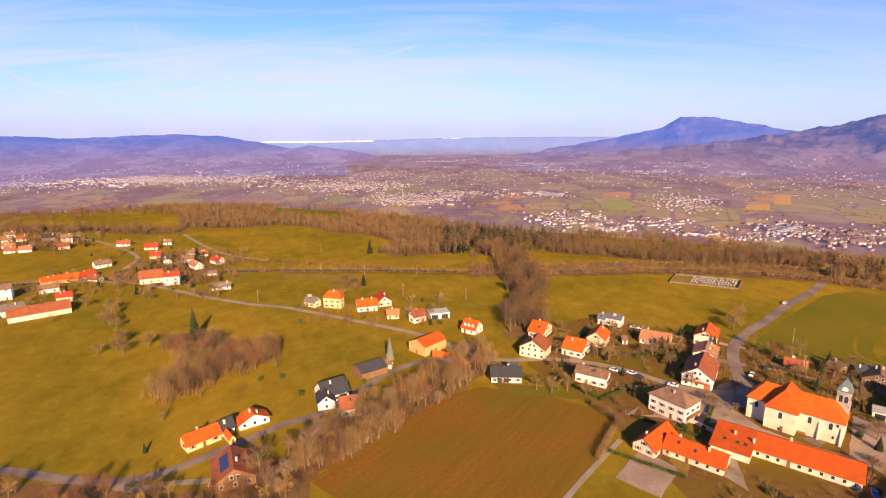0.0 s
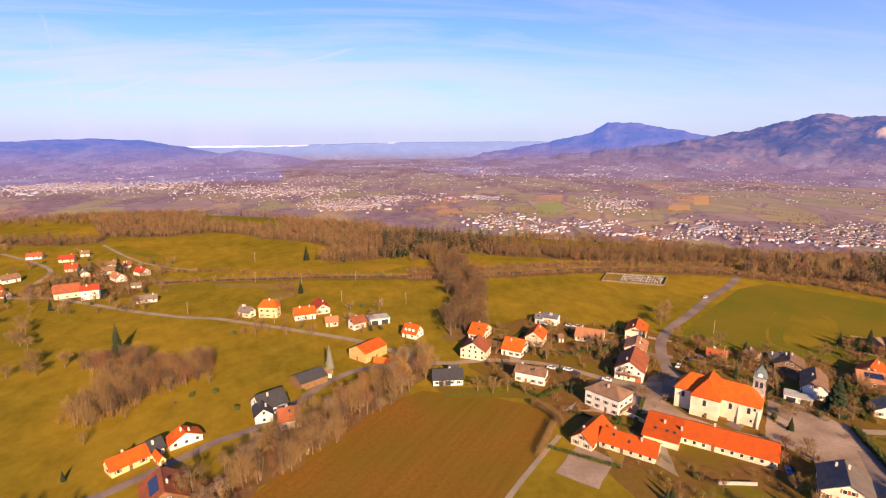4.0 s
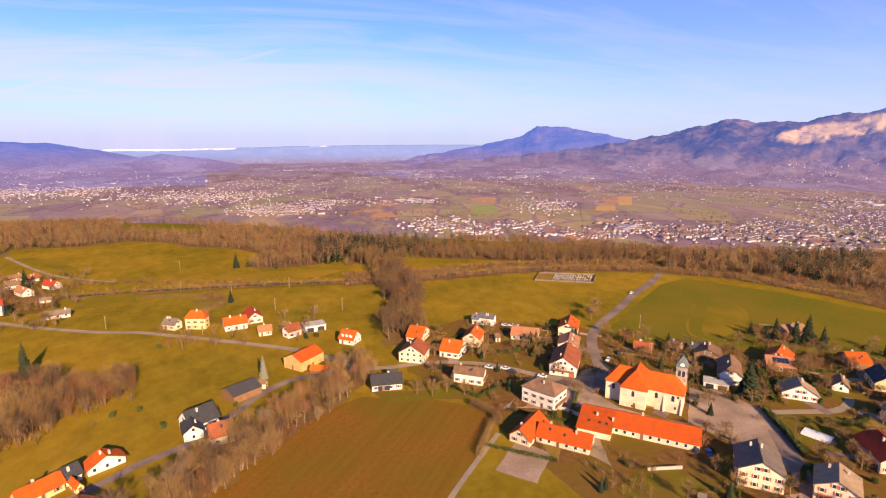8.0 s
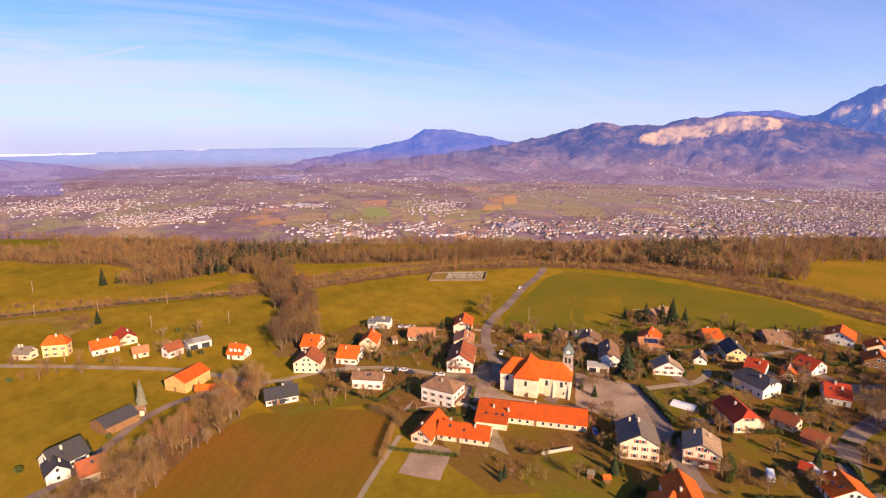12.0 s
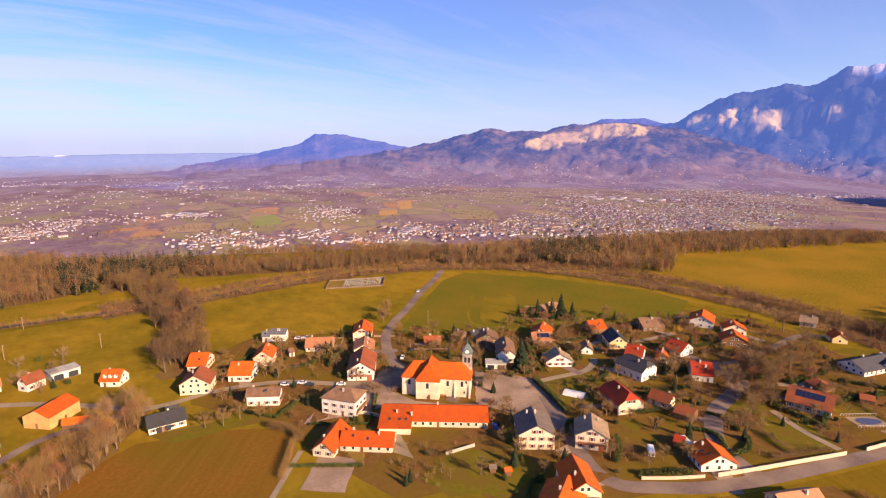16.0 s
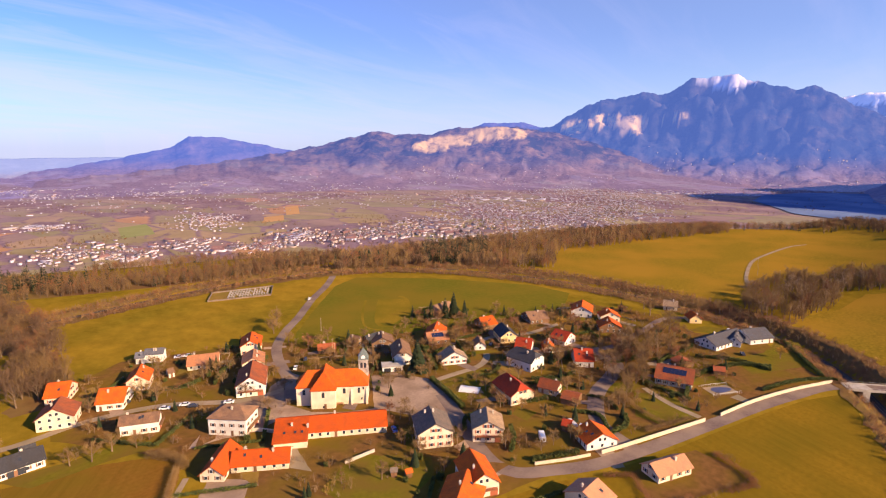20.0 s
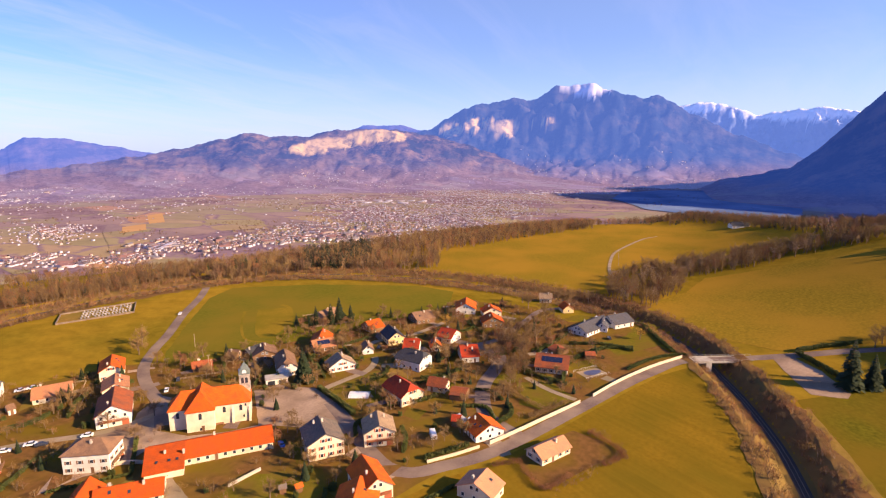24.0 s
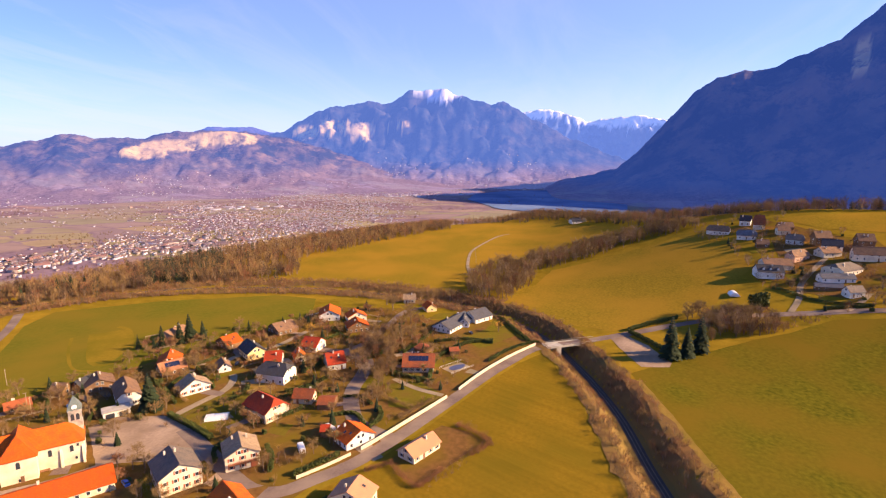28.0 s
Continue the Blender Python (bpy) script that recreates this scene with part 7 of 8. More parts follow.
# ---- hedges, walls, poles, small things ----
def hedge(points, height, depth, label="clipped dark green garden hedge", mat="hedge_leaves", size=0.22):
    line = smooth_line(points, 2.0)
    rng = np.random.RandomState(int(points[0][0]) + 500)
    P = []
    for a, b in zip(line, line[1:]):
        d = b - a
        s = Vector((-d.y, d.x)).normalized()
        n = int(90 * height * depth)
        u, w, h = rng.uniform(0, 1, n), rng.uniform(-0.5, 0.5, n) * depth, rng.uniform(0, 1, n) ** 0.7 * height
        P.append(np.stack([a.x + d.x * u + s.x * w, a.y + d.y * u + s.y * w, h * (1 + 0.1 * np.sin(a.x + 3 * u))], 1))
    P = np.vstack(P)
    P[:, 2] += ground(P[:, 0], P[:, 1])
    n = len(P)
    if mat.startswith("twigs"):
        d = rng.normal(size=(n, 3)) * 0.5 + [0, 0, 0.5]
        v, t = slivers(P, d * 0.9, 0.05, rng)
        me = heavy("hedge", v, t, [mat])
    else:
        a, b = rng.normal(size=(n, 3)) * size * 0.7, rng.normal(size=(n, 3)) * size * 0.7
        k = 4 * np.arange(n)[:, None]
        me = heavy("hedge", np.stack([P - a, P + b, P + a, P - b], 1).reshape(-1, 3), np.vstack([k + [0, 1, 2], k + [0, 2, 3]]), [mat])
    return tagged(new("hedge", me), label, "hedge", "garden hedges")


hedge([(176, 164), (170, 148), (164, 134)], 2.0, 2.2)
hedge([(150, 91), (158, 86), (166, 81)], 1.8, 1.6)
hedge([(196, 68), (206, 64), (219, 58)], 1.6, 2.2, "bare brown roadside hedge", "twigs")
hedge([(268, 42), (285, 35), (300, 24), (308, 8)], 1.4, 1.6)
hedge([(236, 66), (262, 70), (290, 60), (300, 45)], 2.0, 1.6)
grove("garden_scrub", along([(198, 44), (196, 36), (188, 29), (177, 34), (165, 40), (153, 46)], 4.5, 95, rg), (1.0, 2.4), RUSSET, "russet overgrown hedge round a garden", 24, 110, 0.2, spread=0.6, category="scrub", low=True)
patch("garden_ground", [(194, 37), (187, 31), (177, 36), (165, 42), (155, 47), (160, 58), (168, 62), (196, 50)], "garden_soil", "dark garden round the salmon-roofed house", 0.07, "garden")
hedge([(165, 60), (158, 68)], 1.6, 1.8, "bare russet garden hedge", "twigs_red")
hedge([(328, -34), (311, -45), (297, -54)], 2.4, 2.2)
hedge([(331, -34), (342, -48), (352, -65)], 2.4, 2.0)
hedge([(304, 24), (322, 34), (344, 46), (366, 66), (368, 84)], 1.6, 1.8)
hedge([(290, 78), (298, 60), (296, 44)], 1.8, 1.6)
hedge([(268, 90), (288, 86), (306, 84)], 1.8, 1.4)
hedge([(236, 64), (240, 84), (250, 92)], 1.7, 1.5)
hedge([(264, 52), (270, 62), (284, 68)], 1.5, 1.4, "bare brown garden hedge", "twigs")
hedge([(206, 64), (212, 78), (222, 90)], 1.9, 1.8, "bare brown garden hedge", "twigs")
hedge([(192, 98), (196, 88), (188, 80)], 1.6, 1.5)
hedge([(198, 44), (188, 29), (177, 34)], 1.4, 2.0, "bare russet garden hedge", "twigs_red")
hedge([(164, 60), (154, 48), (166, 42)], 1.4, 1.8, "bare russet garden hedge", "twigs_red")
hedge([(188, 165), (196, 176), (210, 172)], 1.8, 1.6, "bare brown garden hedge", "twigs")
for path in ([(178, 126), (188, 116), (196, 112)], [(208, 128), (216, 120), (228, 116)], [(190, 150), (200, 146), (210, 148)], [(232, 132), (242, 128), (252, 132)], [(150, 122), (158, 128), (166, 126)], [(196, 182), (206, 186), (216, 184)], [(226, 190), (238, 186), (248, 184)], [(104, 236), (112, 246), (120, 252)],
             [(60, 262), (70, 268), (78, 274)], [(86, 248), (94, 244), (102, 246)], [(270, 150), (278, 142), (290, 138)], [(252, 108), (262, 102), (272, 100)], [(186, 78), (196, 76), (204, 80)], [(206, 84), (212, 92), (210, 100)], [(150, 100), (158, 104), (164, 110)], [(122, 84), (132, 78), (142, 74)]):
    hedge(path, rg.uniform(1.2, 2.0), rg.uniform(1.2, 1.8))
hedge([(60, 196), (66, 186), (66, 178)], 3.0, 3.0, "bare brown field hedge", "twigs", 0.3)
hedge([(64, 180), (58, 170), (52, 160)], 2.4, 2.4, "bare brown field hedge", "twigs", 0.3)


def wall_line(points, height, label, mat="garden_wall_render", piers=True):
    line = smooth_line(points, 5.0)
    top = new("garden_wall")
    top.location = (line[0].x, line[0].y, at(line[0].x, line[0].y))
    tagged(top, label, "wall")
    for a, b in zip(line, line[1:]):
        d = b - a
        n = d.length
        m = (a + b) / 2 - line[0]
        turn = math.atan2(d.y, d.x)
        z = float(level((a.x + b.x) / 2, (a.y + b.y) / 2)) - top.location.z
        part("wall_panel", shape("wall_panel", *joined(box(n - 0.02, 0.22, height + 0.4, 0, 0, -0.4), box(n - 0.02, 0.32, 0.08, 0, 0, height)), mat), top, loc=(m.x, m.y, z), rz=turn)
        if piers:
            part("pier", shape("pier", *box(0.4, 0.4, height + 0.6, 0, 0, -0.4, 0.05), mat), top, loc=(a.x - line[0].x, a.y - line[0].y, z), rz=turn)
    return top


wall_line([(149, 89), (158, 82.5), (167, 77)], 1.1, "low ochre rendered garden wall under a hedge")
wall_line([(171, 74.5), (180, 70.5), (192, 65.5), (203, 61), (221, 53.5)], 1.5, "long cream rendered garden wall along the road")
wall_line([(230, 50), (253, 42.5), (275, 33), (288, 26), (299, 19.5)], 1.5, "long cream rendered garden wall along the road")
wall_line([(105, 139.5), (111, 138.6), (117, 137.6)], 1.2, "grey concrete retaining wall", "concrete", False)
wall_line([(87, 190), (96, 183), (100, 176)], 1.4, "low stone yard wall", "chimney_stone", False)


def bridge():
    top = new("road_bridge")
    mid = Vector((307, 0))
    d = (Vector((316, -16)) - Vector((298, 14))).normalized()
    top.location, top.rotation_euler = (mid.x, mid.y, float(level(mid.x, mid.y))), (0, 0, math.atan2(d.y, d.x))
    tagged(top, "concrete road bridge over the railway cutting", "bridge")
    part("deck", shape("deck", *box(34, 7.4, 0.7, 0, 0, -0.72), "concrete"), top)
    for s in (-1, 1):
        par = part("parapet", shape("parapet", *joined(box(34, 0.3, 0.5, 0, s * 3.5, -0.05), box(34, 0.1, 0.08, 0, s * 3.5, 1.1), *[box(0.1, 0.1, 0.7, -16.5 + k * 3, s * 3.5, 0.42) for k in range(12)]), "concrete"), top)
        part("abutment", shape("abutment", *box(3, 7.2, 6.5, s * 9.5, 0, -7.0), "concrete"), top)
    return top


bridge()


def pole(x, y, height=8.0, bars=1):
    top = new("utility_pole")
    top.location, top.rotation_euler = (x, y, at(x, y)), (0, 0, planted.uniform(0, 3))
    tagged(top, "weathered wooden utility pole in the meadow", "pole", "utility poles")
    v, t = tubes([[((0, 0, -0.5), 0.17), ((0, 0, height), 0.11)]], 7)
    part("shaft", heavy("shaft", v, t, ["pole_wood"]), top)
    part("crossarm", shape("crossarm", *box(1.6, 0.12, 0.12, 0, 0, height - 0.5), "pole_wood"), top)
    for d in (-0.65, 0.65):
        part("insulator", shape("insulator", *box(0.08, 0.08, 0.2, d, 0, height - 0.38, 0.02), "stone_grey"), top)
    return top


for x, y in ((15, 335), (-27, 345), (-95, 402), (-60, 395), (-110, 470), (-20, 396), (-120, 331), (-64, 309), (166, 228), (183, 262), (163, 222), (520, 96), (560, 104)):
    pole(x, y)


def cemetery():
    top = new("cemetery_wall")
    corners = [(178, 394), (220, 378), (205, 356), (165, 374)]
    top.location = (165, 374, at(165, 374))
    tagged(top, "low brown cemetery wall round rows of graves", "wall")
    for (ax, ay), (bx, by) in zip(corners, corners[1:] + corners[:1]):
        d = Vector((bx - ax, by - ay))
        part("wall_panel", shape("wall_panel", *joined(box(d.length, 0.35, 1.3, 0, 0, -0.2), box(d.length, 0.45, 0.1, 0, 0, 1.1)), "old_wall"), top, loc=((ax + bx) / 2 - 165, (ay + by) / 2 - 374, 0), rz=math.atan2(d.y, d.x))
    stone = shape("headstone", *box(0.9, 0.2, 1.1, 0, 1.0, 0.3, 0.08), "grave_stone")
    slab = shape("slab", *box(1.1, 2.2, 0.35, 0, 0, 0, 0.05), "grave_stone")
    u, w = Vector((42, -16)) / 45, Vector((-15, -22)) / 26.6
    for i in range(15):
        for j in range(4):
            if rg.random() < 0.14:
                continue
            p = Vector((178, 394)) + u * (14 + i * 2.0) + w * (4 + j * 5.4)
            g = new("grave")
            g.location, g.rotation_euler = (p.x, p.y, at(p.x, p.y)), (0, 0, math.atan2(u.y, u.x))
            tagged(g, "pale stone grave slab with headstone", "grave", "graves in the cemetery")
            part("slab", slab, g)
            part("headstone", stone, g)


cemetery()
patch("gravel_yard", [(178, 394), (220, 378), (205, 356), (165, 374)], "dry_grass", "worn grass and gravel among the graves", 0.1, "court")

car_body = joined(box(4.2, 1.75, 0.75, 0, 0, 0.3, 0.15))
car_cabin = ([(-1.5, -0.8, 1.02), (1.2, -0.8, 1.02), (1.2, 0.8, 1.02), (-1.5, 0.8, 1.02), (-1.1, -0.65, 1.5), (0.5, -0.65, 1.5), (0.5, 0.65, 1.5), (-1.1, 0.65, 1.5)], [(0, 1, 5, 4), (1, 2, 6, 5), (2, 3, 7, 6), (3, 0, 4, 7), (4, 5, 6, 7)])
wheel_v = [(0.32 * math.cos(a), y, 0.32 + 0.32 * math.sin(a)) for y in (-0.1, 0.1) for a in np.linspace(0, 2 * math.pi, 12, endpoint=False)]
WHEEL = shape("wheel", wheel_v, [tuple(range(12)), tuple(range(23, 11, -1))] + [(i, 12 + i, 12 + (i + 1) % 12, (i + 1) % 12) for i in range(12)], "rubber")
CAR = {k: shape("body", *car_body, k) for k in ("car_white", "car_dark", "car_blue")}
ROOFPAN = {k: shape("roof_panel", *box(1.5, 1.26, 0.05, -0.3, 0, 1.49), k) for k in CAR}
CABIN = shape("cabin", *car_cabin, "glass")
CAR_WORDS = {"car_white": "white", "car_dark": "dark grey", "car_blue": "blue"}


def car(x, y, turn, paint):
    top = new("car")
    top.location, top.rotation_euler = (x, y, float(level(x, y)) + 0.13), (0, 0, radians(turn))
    tagged(top, "%s parked car" % CAR_WORDS[paint] + " beside the houses", "car", "parked cars")
    part("body", CAR[paint], top)
    part("cabin", CABIN, top)
    part("roof_panel", ROOFPAN[paint], top)
    for dx in (-1.3, 1.3):
        for dy in (-0.8, 0.8):
            part("wheel", WHEEL, top, loc=(dx, dy, 0))


for x, y, a, p in ((-72, 148, 10, "car_white"), (-68, 149, 15, "car_white"), (132, 143, 60, "car_blue"), (129, 146, 60, "car_dark"), (107, 283, 150, "car_white"), (111, 281, 150, "car_white"), (140, 224, 50, "car_white"), (79, 229, -40, "car_white"), (88, 222, -40, "car_dark"), (218, 325, 45, "car_white"),
                   (70, 248, 120, "car_dark"), (208, 172, 60, "car_white"), (232, 170, 20, "car_dark"), (184, 88, 100, "car_white"), (310, 60, 30, "car_dark"), (346, 76, 10, "car_white"), (225, 152, 40, "car_white"), (268, 84, 20, "car_dark"), (-30, 238, 40, "car_dark"), (100, 214, 140, "car_white"), (86, 226, 140, "car_white"), (150, 230, 55, "car_dark")):
    car(x, y, a, p)


def caravan(x, y, turn):
    top = new("caravan")
    top.location, top.rotation_euler = (x, y, at(x, y)), (0, 0, radians(turn))
    tagged(top, "white touring caravan parked in a garden", "caravan")
    part("body", shape("body", *box(5.2, 2.2, 2.0, 0, 0, 0.5, 0.25), "car_white"), top)
    part("window", shape("window", *box(1.4, 0.05, 0.7, 0.4, -1.11, 1.4), "glass"), top)
    part("window", shape("window", *box(0.05, 1.4, 0.7, 2.61, 0, 1.4), "glass"), top)
    for dy in (-1.0, 1.0):
        part("wheel", WHEEL, top, loc=(0, dy, 0))
    part("drawbar", shape("drawbar", *box(1.2, 0.12, 0.1, 3.1, 0, 0.45), "metal_grey"), top)


caravan(165, 96, 40)
caravan(181, 92, 60)


def flat_garage(x, y, turn, wide, deep, high, doors, wall="render_white", kind="garage"):
    top = new(kind)
    top.location, top.rotation_euler = (x, y, at(x, y)), (0, 0, radians(turn))
    tagged(top, "white flat-roofed %s with dark openings" % kind, kind)
    SITES.append((x, y, wide / 2))
    part("wall", shape("wall", *box(wide, deep, high + 0.4, 0, 0, -0.4), wall), top)
    part("roof", shape("roof", *box(wide + 0.7, deep + 0.7, 0.25, 0, 0, high, 0.04), "concrete"), top)
    for k in range(doors):
        part("garage_door", shape("garage_door", *box(wide / doors * 0.66, 0.1, high * 0.75, (k - (doors - 1) / 2) * wide / doors, -deep / 2, 0.05), "glass"), top)
    return top


flat_garage(172, 187, -40, 10, 6, 2.7, 2)
flat_garage(-3, 303, 15, 12, 8, 3.6, 2, kind="annexe")


def pool():
    top = new("swimming_pool")
    top.location, top.rotation_euler = (256, 57, 0.05), (0, 0, radians(-35))
    tagged(top, "covered oval garden pool with pale paved rim", "pool")
    ring = [(5.0 * math.cos(a) + 0.8 * math.cos(2 * a), 2.6 * math.sin(a)) for a in np.linspace(0, 2 * math.pi, 28, endpoint=False)]
    part("paving", shape("paving", *box(13, 8, 0.12, 0, 0, 0, 0.03), "lane"), top)
    v = [(x, y, 0.12) for x, y in ring] + [(x, y, 0.22) for x, y in ring]
    part("cover", shape("cover", v, [tuple(range(28, 56))] + [(i, (i + 1) % 28, 28 + (i + 1) % 28, 28 + i) for i in range(28)], "pool_cover"), top, "blue-grey pool cover")
    for s in (-1, 1):
        part("fence", shape("fence", *joined(box(15, 0.06, 0.06, 0, s * 4.7, 1.0), *[box(0.06, 0.06, 1.0, -7.5 + k * 1.25, s * 4.7, 0) for k in range(13)]), "frame_white"), top)


pool()
tarp = new("pool_shelter")
tarp.location, tarp.rotation_euler = (180, 143.5, 0.06), (0, 0, radians(-63))
tagged(tarp, "low white telescopic pool shelter on the lawn", "shelter")
for k in range(5):
    arc = [(3.3 * math.cos(a), 0.9 * math.sin(a)) for a in np.linspace(0, math.pi, 9)]
    v = [(x0, y, z) for x0 in (-4.6 + k * 1.85, -4.6 + k * 1.85 + 1.8) for y, z in arc]
    part("segment", shape("segment", v, [(i, i + 1, 10 + i, 9 + i) for i in range(8)] + [tuple(range(8, -1, -1)), tuple(range(9, 18))], "frame_white"), tarp, loc=(0, 0, 0.02 * (k % 2)))
dome = new("polytunnel")
dome.location = (389, -106, at(389, -106))
tagged(dome, "white rounded polytunnel in a field", "polytunnel")
arc = [(3 * math.cos(a), 2.6 * math.sin(a)) for a in np.linspace(0, math.pi, 11)]
part("cover", shape("cover", [(x0, y, z) for x0 in (-4, 4) for y, z in arc], [(i, i + 1, 12 + i, 11 + i) for i in range(10)] + [tuple(range(10, -1, -1)), tuple(range(11, 22))], "frame_white"), dome)


# ---- valley towns ----
def town(name, places, label, seed, long=0.0):
    """Small far houses with walls and pitched roofs, one settlement as one stand."""
    rng = np.random.RandomState(seed)
    V, F, M, k = [], [], [], 0
    for x, y, *height in places:
        L, Wd, e = rng.uniform(9, 15), rng.uniform(8, 11), rng.uniform(4.5, 8.5)
        if rng.rand() < 0.05:
            L, Wd, e = rng.uniform(25, 60), rng.uniform(14, 24), rng.uniform(6, 10)
        scale = 0.56 if math.hypot(x, y) < 1600 else 0.38
        if long:
            L, Wd, e = rng.uniform(20, 44) * long, rng.uniform(12, 20) * long, rng.uniform(7, 10)
        L, Wd, e = L * scale, Wd * scale, e * scale
        r = e + (Wd * rng.uniform(0.2, 0.32) if not long else 0.6)
        a = rng.choice([0.4, 1.97]) + rng.normal() * 0.25
        c, s = math.cos(a), math.sin(a)
        z = (height[0] if height else float(ground(x, y))) - 6
        p = np.array([(-L / 2, -Wd / 2, 0), (L / 2, -Wd / 2, 0), (L / 2, Wd / 2, 0), (-L / 2, Wd / 2, 0), (-L / 2, -Wd / 2, e + 6), (L / 2, -Wd / 2, e + 6), (L / 2, Wd / 2, e + 6), (-L / 2, Wd / 2, e + 6), (-L / 2, 0, r + 6), (L / 2, 0, r + 6),
                      (-L / 2 - 0.3, -Wd / 2 - 0.4, e + 5.9), (L / 2 + 0.3, -Wd / 2 - 0.4, e + 5.9), (L / 2 + 0.3, 0, r + 6.1), (-L / 2 - 0.3, 0, r + 6.1), (L / 2 + 0.3, Wd / 2 + 0.4, e + 5.9), (-L / 2 - 0.3, Wd / 2 + 0.4, e + 5.9)])
        V.append(np.stack([p[:, 0] * c - p[:, 1] * s + x, p[:, 0] * s + p[:, 1] * c + y, p[:, 2] + z], 1))
        F += [(k, k + 1, k + 5, k + 4), (k + 1, k + 2, k + 6, k + 5), (k + 2, k + 3, k + 7, k + 6), (k + 3, k, k + 4, k + 7), (k + 4, k + 5, k + 9, k + 8), (k + 6, k + 7, k + 8, k + 9), (k + 10, k + 11, k + 12, k + 13), (k + 12, k + 14, k + 15, k + 13)]
        roof = 1 + rng.choice([0, 0, 1, 2, 3]) if not long else rng.choice([0, 0, 3])
        # nearer houses get more tan walls, fewer of the haze-tinted ones
        wall = 0 if rng.rand() < (0.85 if math.hypot(x, y) > 1600 else 0.55) else 5
        M += [wall] * 6 + [roof] * 2
        k += 16
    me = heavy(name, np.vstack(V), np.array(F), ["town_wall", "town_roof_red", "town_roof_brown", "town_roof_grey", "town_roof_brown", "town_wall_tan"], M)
    return tagged(new(name, me), label, "town", kind="stuff")


def cluster(az, el, spread_az, spread_r, n, rng):
    r0 = (EYE - VALLEY) / math.tan(radians(-el))
    out = []
    for _ in range(int(n * 1.5)):
        a, r = radians(az + rng.gauss(0, spread_az)), r0 * (1 + rng.gauss(0, spread_r))
        if 1020 < r < 4500:
            out.append((r * math.sin(a), r * math.cos(a)))
    return out


rv = random.Random(21)
town_gardens = []
for k, spec in enumerate((
        ((-36.5, -4.3, 2.6, 0.07, 330), (-30, -4.6, 2.2, 0.05, 420), (-22, -4.9, 3.0, 0.06, 260), (-26.5, -4.6, 1.3, 0.04, 260)),
        ((-9, -6.0, 3.0, 0.05, 200), (-3, -7.4, 2.2, 0.04, 330), (11.5, -6.9, 1.2, 0.02, 40), (2, -6.8, 3.0, 0.03, 110), (-6, -4.9, 9, 0.12, 200), (-14, -5.6, 2.5, 0.04, 90)),
        ((13, -9.3, 1.7, 0.04, 110), (17.5, -9.8, 1.3, 0.03, 90), (24.5, -7.1, 1.4, 0.05, 190), (22.5, -9.3, 1.2, 0.03, 50), (26, -9.9, 1.2, 0.02, 50), (29.5, -10.0, 1.2, 0.02, 70)),
        ((33, -9.0, 1.1, 0.04, 90), (37.5, -9.2, 1.6, 0.04, 150), (43, -9.0, 1.7, 0.04, 140), (47, -8.1, 2.0, 0.06, 190), (50, -9.2, 1.5, 0.03, 90)),
        ((55, -7.6, 3.0, 0.12, 520), (62, -7.0, 2.8, 0.12, 520), (66, -6.2, 2.8, 0.1, 380), (52, -6.2, 2.6, 0.08, 200), (51, -5.2, 2.2, 0.02, 60)),
        ((62, -4.6, 4.0, 0.08, 360), (70, -4.1, 3.5, 0.07, 420), (76, -3.8, 3.0, 0.05, 400), (83, -3.6, 2.6, 0.05, 200), (66, -5.2, 3.0, 0.08, 300), (40, -5.2, 9, 0.1, 160), (22, -4.4, 9, 0.12, 220)))):
    homes = [q for c in spec for q in cluster(*c, rv)]
    town("town", homes, "far valley town of pale houses with red-brown roofs", 40 + k)
    town_gardens += [(x + rv.gauss(0, 9), y + rv.gauss(0, 9)) for x, y in homes[::2] if math.hypot(x, y) < 2600]
town("hamlets", SLOPES, "scattered pale farmhouses on the far slopes", 47)
halls = [q for c in ((11.2, -6.75, 1.0, 0.012, 9), (54.5, -5.5, 2.6, 0.014, 16), (33.5, -9.15, 0.6, 0.01, 4), (78, -3.7, 3.0, 0.02, 14), (71, -4.6, 2.0, 0.03, 8), (-31, -5.1, 0.5, 0.01, 3)) for q in cluster(*c, rv)]
town("works", halls, "long white industrial halls in the valley", 48, 2.6)
grove("town_trees", town_gardens, (5, 9), ["bark", "twigs", "needles", "twigs_dark", "twigs_dark", "twigs"], "bare garden trees among the far houses", 27, 26, 0.9, 0.1, spread=0.4, low=True)
woods = []
while len(woods) < 4600:
    a, r = rv.uniform(-48, 92), 1050 / rv.uniform(0.3, 1.0)
    x, y = r * math.sin(radians(a)), r * math.cos(radians(a))
    if noise.fractal(Vector((x * 0.0042, y * 0.0042, 3.0)), 0.8, 2.0, 4) > 0.22 and all(abs(a - c) > w or abs(r - d) > 0.07 * d for c, w, d in ((-3, 3, 1700), (15, 4, 1300), (24, 3, 1760), (43, 9, 1420), (60, 10, 1800))):
        woods.append((x, y))
grove("valley_woods", woods, (5, 9), ["bark", "twigs", "needles", "twigs_dark", "twigs_dark", "twigs_red"], "bare brown woods and hedgerows across the valley floor", 16, 34, 0.9, 0.06, spread=0.42, low=True)

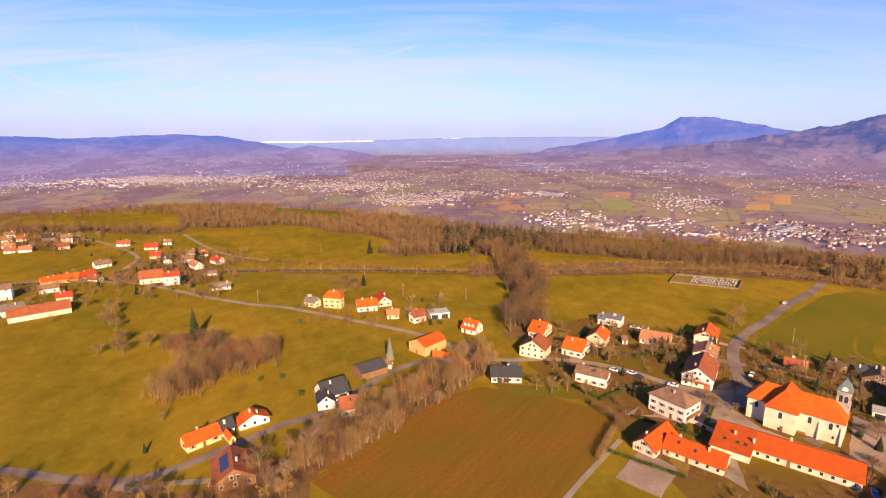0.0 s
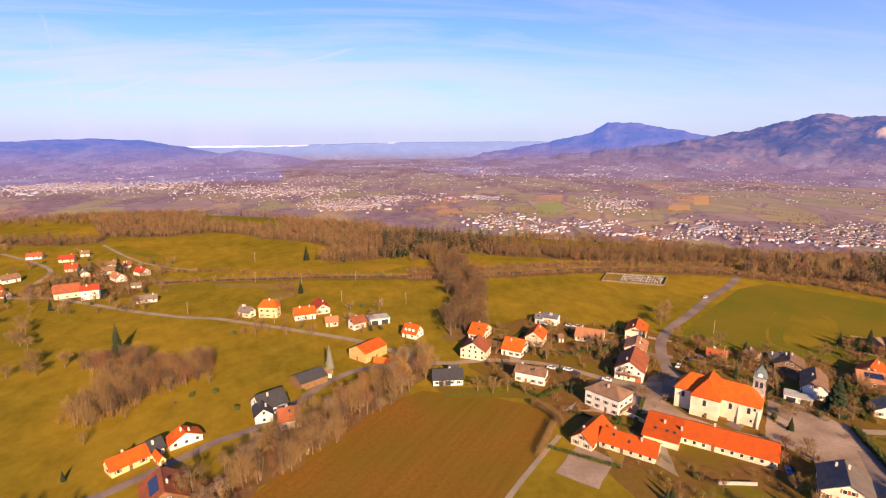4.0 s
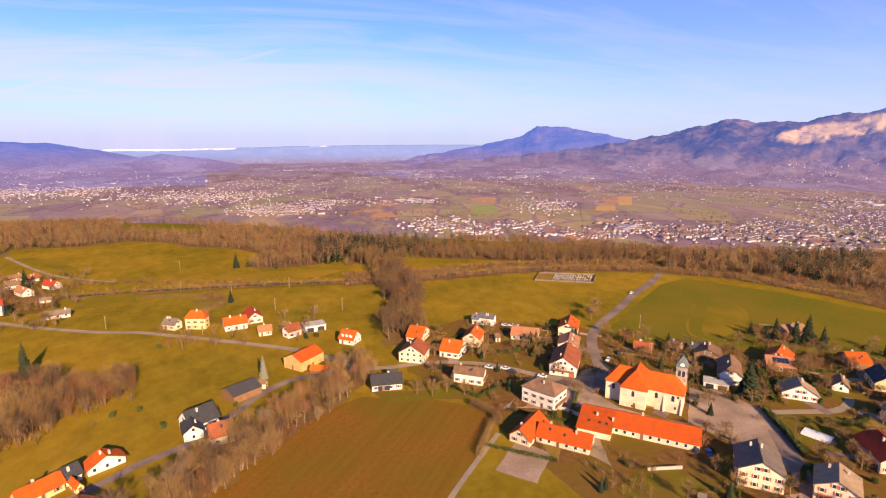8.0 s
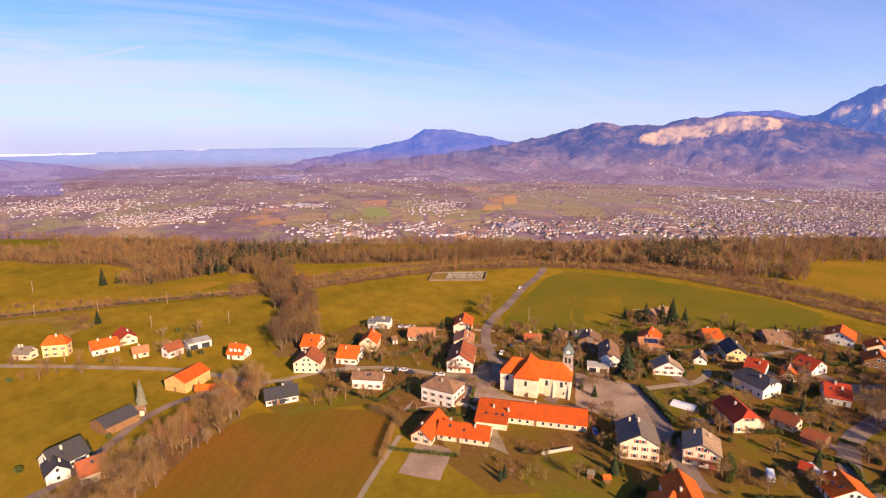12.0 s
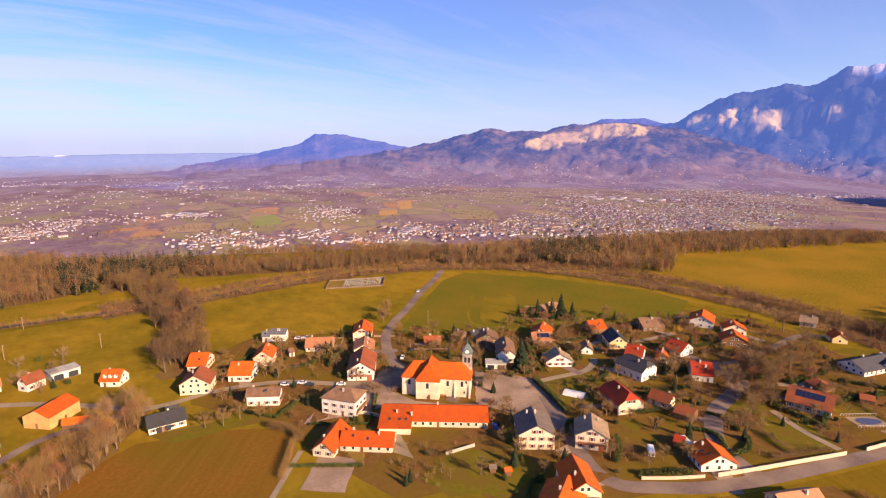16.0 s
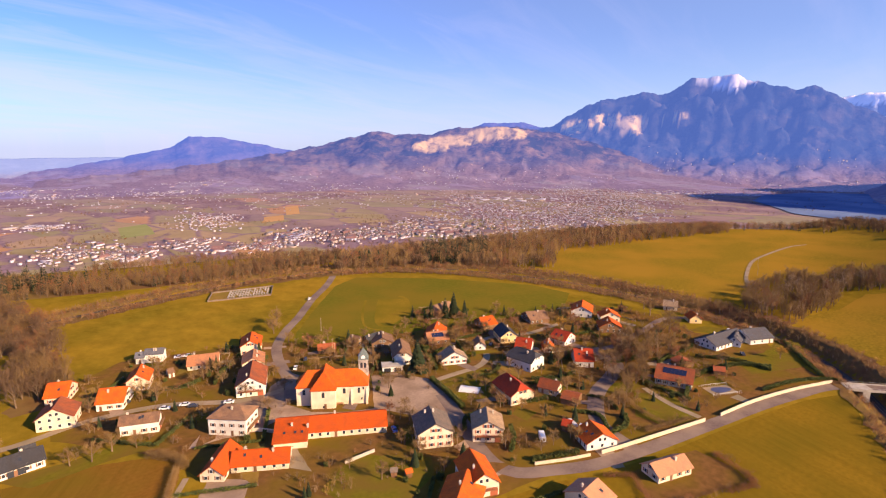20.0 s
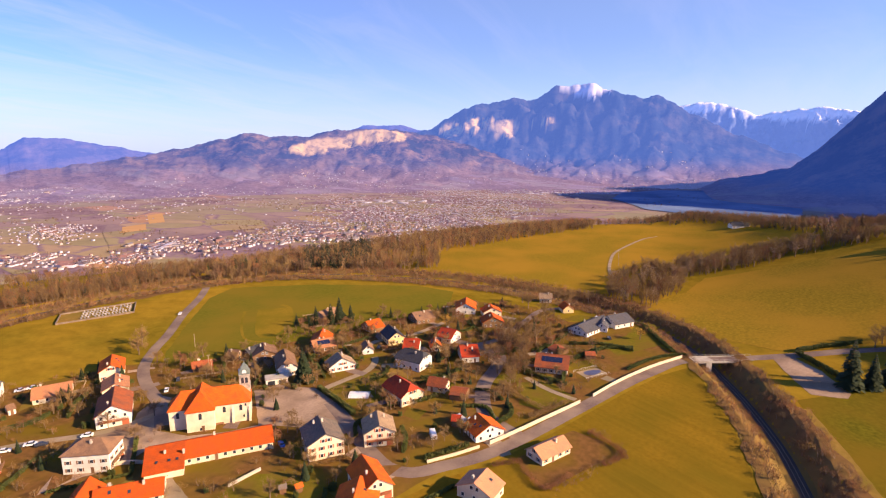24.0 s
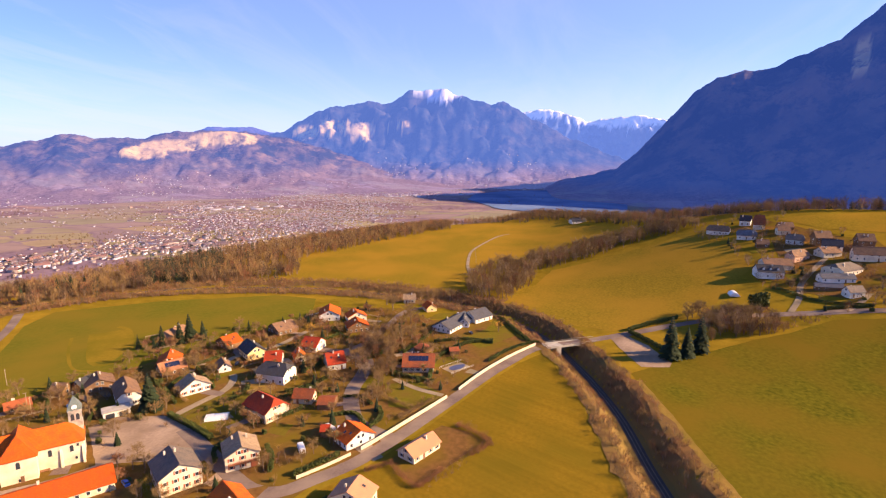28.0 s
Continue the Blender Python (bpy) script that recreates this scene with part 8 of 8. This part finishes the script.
# sheet painted shadow-blue where the mountain shades the valley floor
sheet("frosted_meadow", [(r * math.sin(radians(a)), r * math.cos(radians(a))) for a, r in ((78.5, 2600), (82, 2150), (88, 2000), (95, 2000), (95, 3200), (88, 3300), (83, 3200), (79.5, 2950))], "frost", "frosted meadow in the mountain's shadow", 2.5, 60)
patch("garden_ground", [(-252, 384), (-215, 366), (-172, 372), (-168, 392), (-190, 452), (-214, 474), (-256, 466), (-240, 420)], "garden_soil", "brown garden plots and orchards between houses", 0.06, "garden")
patch("garden_ground", [(-440, 488), (-352, 482), (-356, 520), (-384, 552), (-436, 545)], "garden_soil", "brown garden plots and orchards between houses", 0.06, "garden")
patch("dry_meadow", [(-166, 395), (-127, 410), (-117, 378), (-152, 376)], "mown_track", "bleached unmown grass by the village", 0.08)
patch("dry_meadow", [(-268, 548), (-206, 493), (-180, 449), (-172, 456), (-198, 502), (-255, 556)], "mown_track", "bleached unmown grass by the village", 0.08)
patch("dry_meadow", [(-232, 318), (-196, 312), (-180, 284), (-206, 282), (-226, 300)], "mown_track", "bleached unmown grass by the village", 0.08)
sheet("garden_ground", [(396, -130), (452, -152), (504, -160), (540, -140), (556, -170), (500, -200), (480, -228), (420, -226), (374, -182)], "garden_soil", "worn gardens and yards between the houses", 0.16, 8, "garden")
ribbon("lane", [(360, -131), (380, -142), (405, -152), (440, -176), (470, -200)], 3.6, "lane", "narrow pale lane between houses", 0.28)
ribbon("lane", [(362, -162), (374, -174), (386, -184)], 3.2, "lane", "narrow pale lane between houses", 0.28)
for k in range(16):
    x, y = rg.uniform(384, 480), rg.uniform(-215, -140)
    if clear_of(x, y, 4.0):
        w, d = rg.uniform(4, 9), rg.uniform(4, 8)
        sheet("lawn", [(x - w, y - d), (x + w, y - d * 0.6), (x + w * 0.8, y + d), (x - w, y + d * 0.7)], rg.choice(("lawn_grass", "lawn_grass", "lane")), "small garden plot beside a house", 0.22 + 0.004 * k, 8, "lawn")
for x, y, h in ((-204, 312, 11), (-198, 306, 9), (-190, 288, 11), (-196, 292, 9), (-184, 284, 8), (-226, 322, 8), (-238, 322, 7), (-152, 346, 8), (-160, 352, 8), (-178, 358, 7), (354, -74, 12), (362, -80, 10)):
    tree("bare", x, y, h, squash=1.15)
hedge([(396, -134), (376, -150), (368, -176)], 1.6, 1.6)
hedge([(430, -166), (412, -158), (404, -150)], 1.5, 1.4, "bare brown garden hedge", "twigs")
hedge([(364, -150), (366, -166), (368, -178)], 1.8, 2.0)
hedge([(-250, 386), (-236, 378), (-222, 370)], 1.8, 2.0, "bare brown garden hedge", "twigs")
hedge([(-256, 400), (-244, 424), (-240, 440)], 2.2, 3.0, "bare brown garden hedge", "twigs")
scrub = filled([(-252, 384), (-215, 366), (-172, 372), (-190, 452), (-214, 474), (-256, 466), (-240, 420)], 150, rg) + filled([(-440, 488), (-352, 482), (-356, 520), (-384, 552), (-436, 545)], 130, rg) + filled([(-300, 330), (-236, 312), (-232, 345), (-290, 372)], 60, rg) + filled([(396, -126), (452, -150), (500, -180), (480, -222), (420, -222), (378, -182)], 120, rg)
grove("garden_scrub", [q for q in scrub if clear_of(q[0], q[1], 0.5)], (1.5, 4.5), BROWN, "low bare shrubs and fruit bushes in the gardens", 22, 110, 0.32, spread=0.5, category="scrub")


# ---- garden plots ----
def fence(a, b, mat, label):
    """Posts and two rails on short posts along one side of a plot."""
    top = new("fence")
    top.location = (a[0], a[1], at(*a))
    tagged(top, label, "fence", "garden fences")
    d = Vector((b[0] - a[0], b[1] - a[1]))
    n = max(2, int(d.length / 2.4))
    turn = math.atan2(d.y, d.x)
    for k in range(n + 1):
        part("post", FENCE[mat][0], top, loc=(d.x * k / n, d.y * k / n, at(a[0] + d.x * k / n, a[1] + d.y * k / n) - at(*a)), rz=turn)
    for z in (0.45, 0.9):
        part("rail", shape("rail", *box(d.length, 0.06, 0.16, d.length / 2), mat), top, loc=(0, 0, z), rz=turn)
    return top


FENCE = {m: (shape("post", *box(0.12, 0.12, 1.2, 0, 0, -0.1, 0.03), m),) for m in ("pole_wood", "frame_white", "door_wood")}
k = 0
for x, y, r in list(SITES):
    if not inside(VILLAGE, x, y) or r < 4.5:
        continue
    k += 1
    turn = rg.choice((0.95, 0.95, 0.6, 1.3))
    u, w = Vector((math.cos(turn), math.sin(turn))), Vector((-math.sin(turn), math.cos(turn)))
    a, b = r + rg.uniform(2.5, 6), r + rg.uniform(2.5, 6)
    c = [Vector((x, y)) + u * (sx * a) + w * (sy * b) for sx, sy in ((-1, -1), (1, -1), (1, 1), (-1, 1))]
    half = rg.randrange(4)
    p, q = c[half], c[(half + 1) % 4]
    m = Vector((x, y))
    yard = [p, q, (q + m) / 2, (p + m) / 2]
    kind = ("lawn_grass", "lawn_grass", "garden_soil", "dry_grass", "lane")[k % 5]
    if all(off_road(v.x, v.y, 4.0) for v in yard):
        patch("yard", [(v.x, v.y) for v in yard], kind, {"lawn_grass": "small mown lawn beside a house", "garden_soil": "dug vegetable bed beside a house", "dry_grass": "rough bleached grass beside a house", "lane": "pale gravel terrace beside a house"}[kind], 0.11 + 0.005 * (k % 12), "yard")
    for i in range(4):
        p, q = c[i], c[(i + 1) % 4]
        steps = [p.lerp(q, s_ / 6) for s_ in range(7)]
        if rg.random() < 0.45 or not all(off_road(v.x, v.y, 4.5) and clear_of(v.x, v.y, 0.3) for v in steps):
            continue
        pick = rg.random()
        if pick < 0.42:
            hedge([tuple(p), tuple(p.lerp(q, 0.5)), tuple(q)], rg.uniform(1.1, 1.9), rg.uniform(0.9, 1.4))
        elif pick < 0.68:
            hedge([tuple(p), tuple(p.lerp(q, 0.5)), tuple(q)], rg.uniform(1.1, 2.0), rg.uniform(0.9, 1.6), "bare brown garden hedge", "twigs")
        elif pick < 0.9:
            fence(tuple(p), tuple(q), "pole_wood", "weathered wooden garden fence")
        else:
            fence(tuple(p), tuple(q), "frame_white", "white painted garden fence")
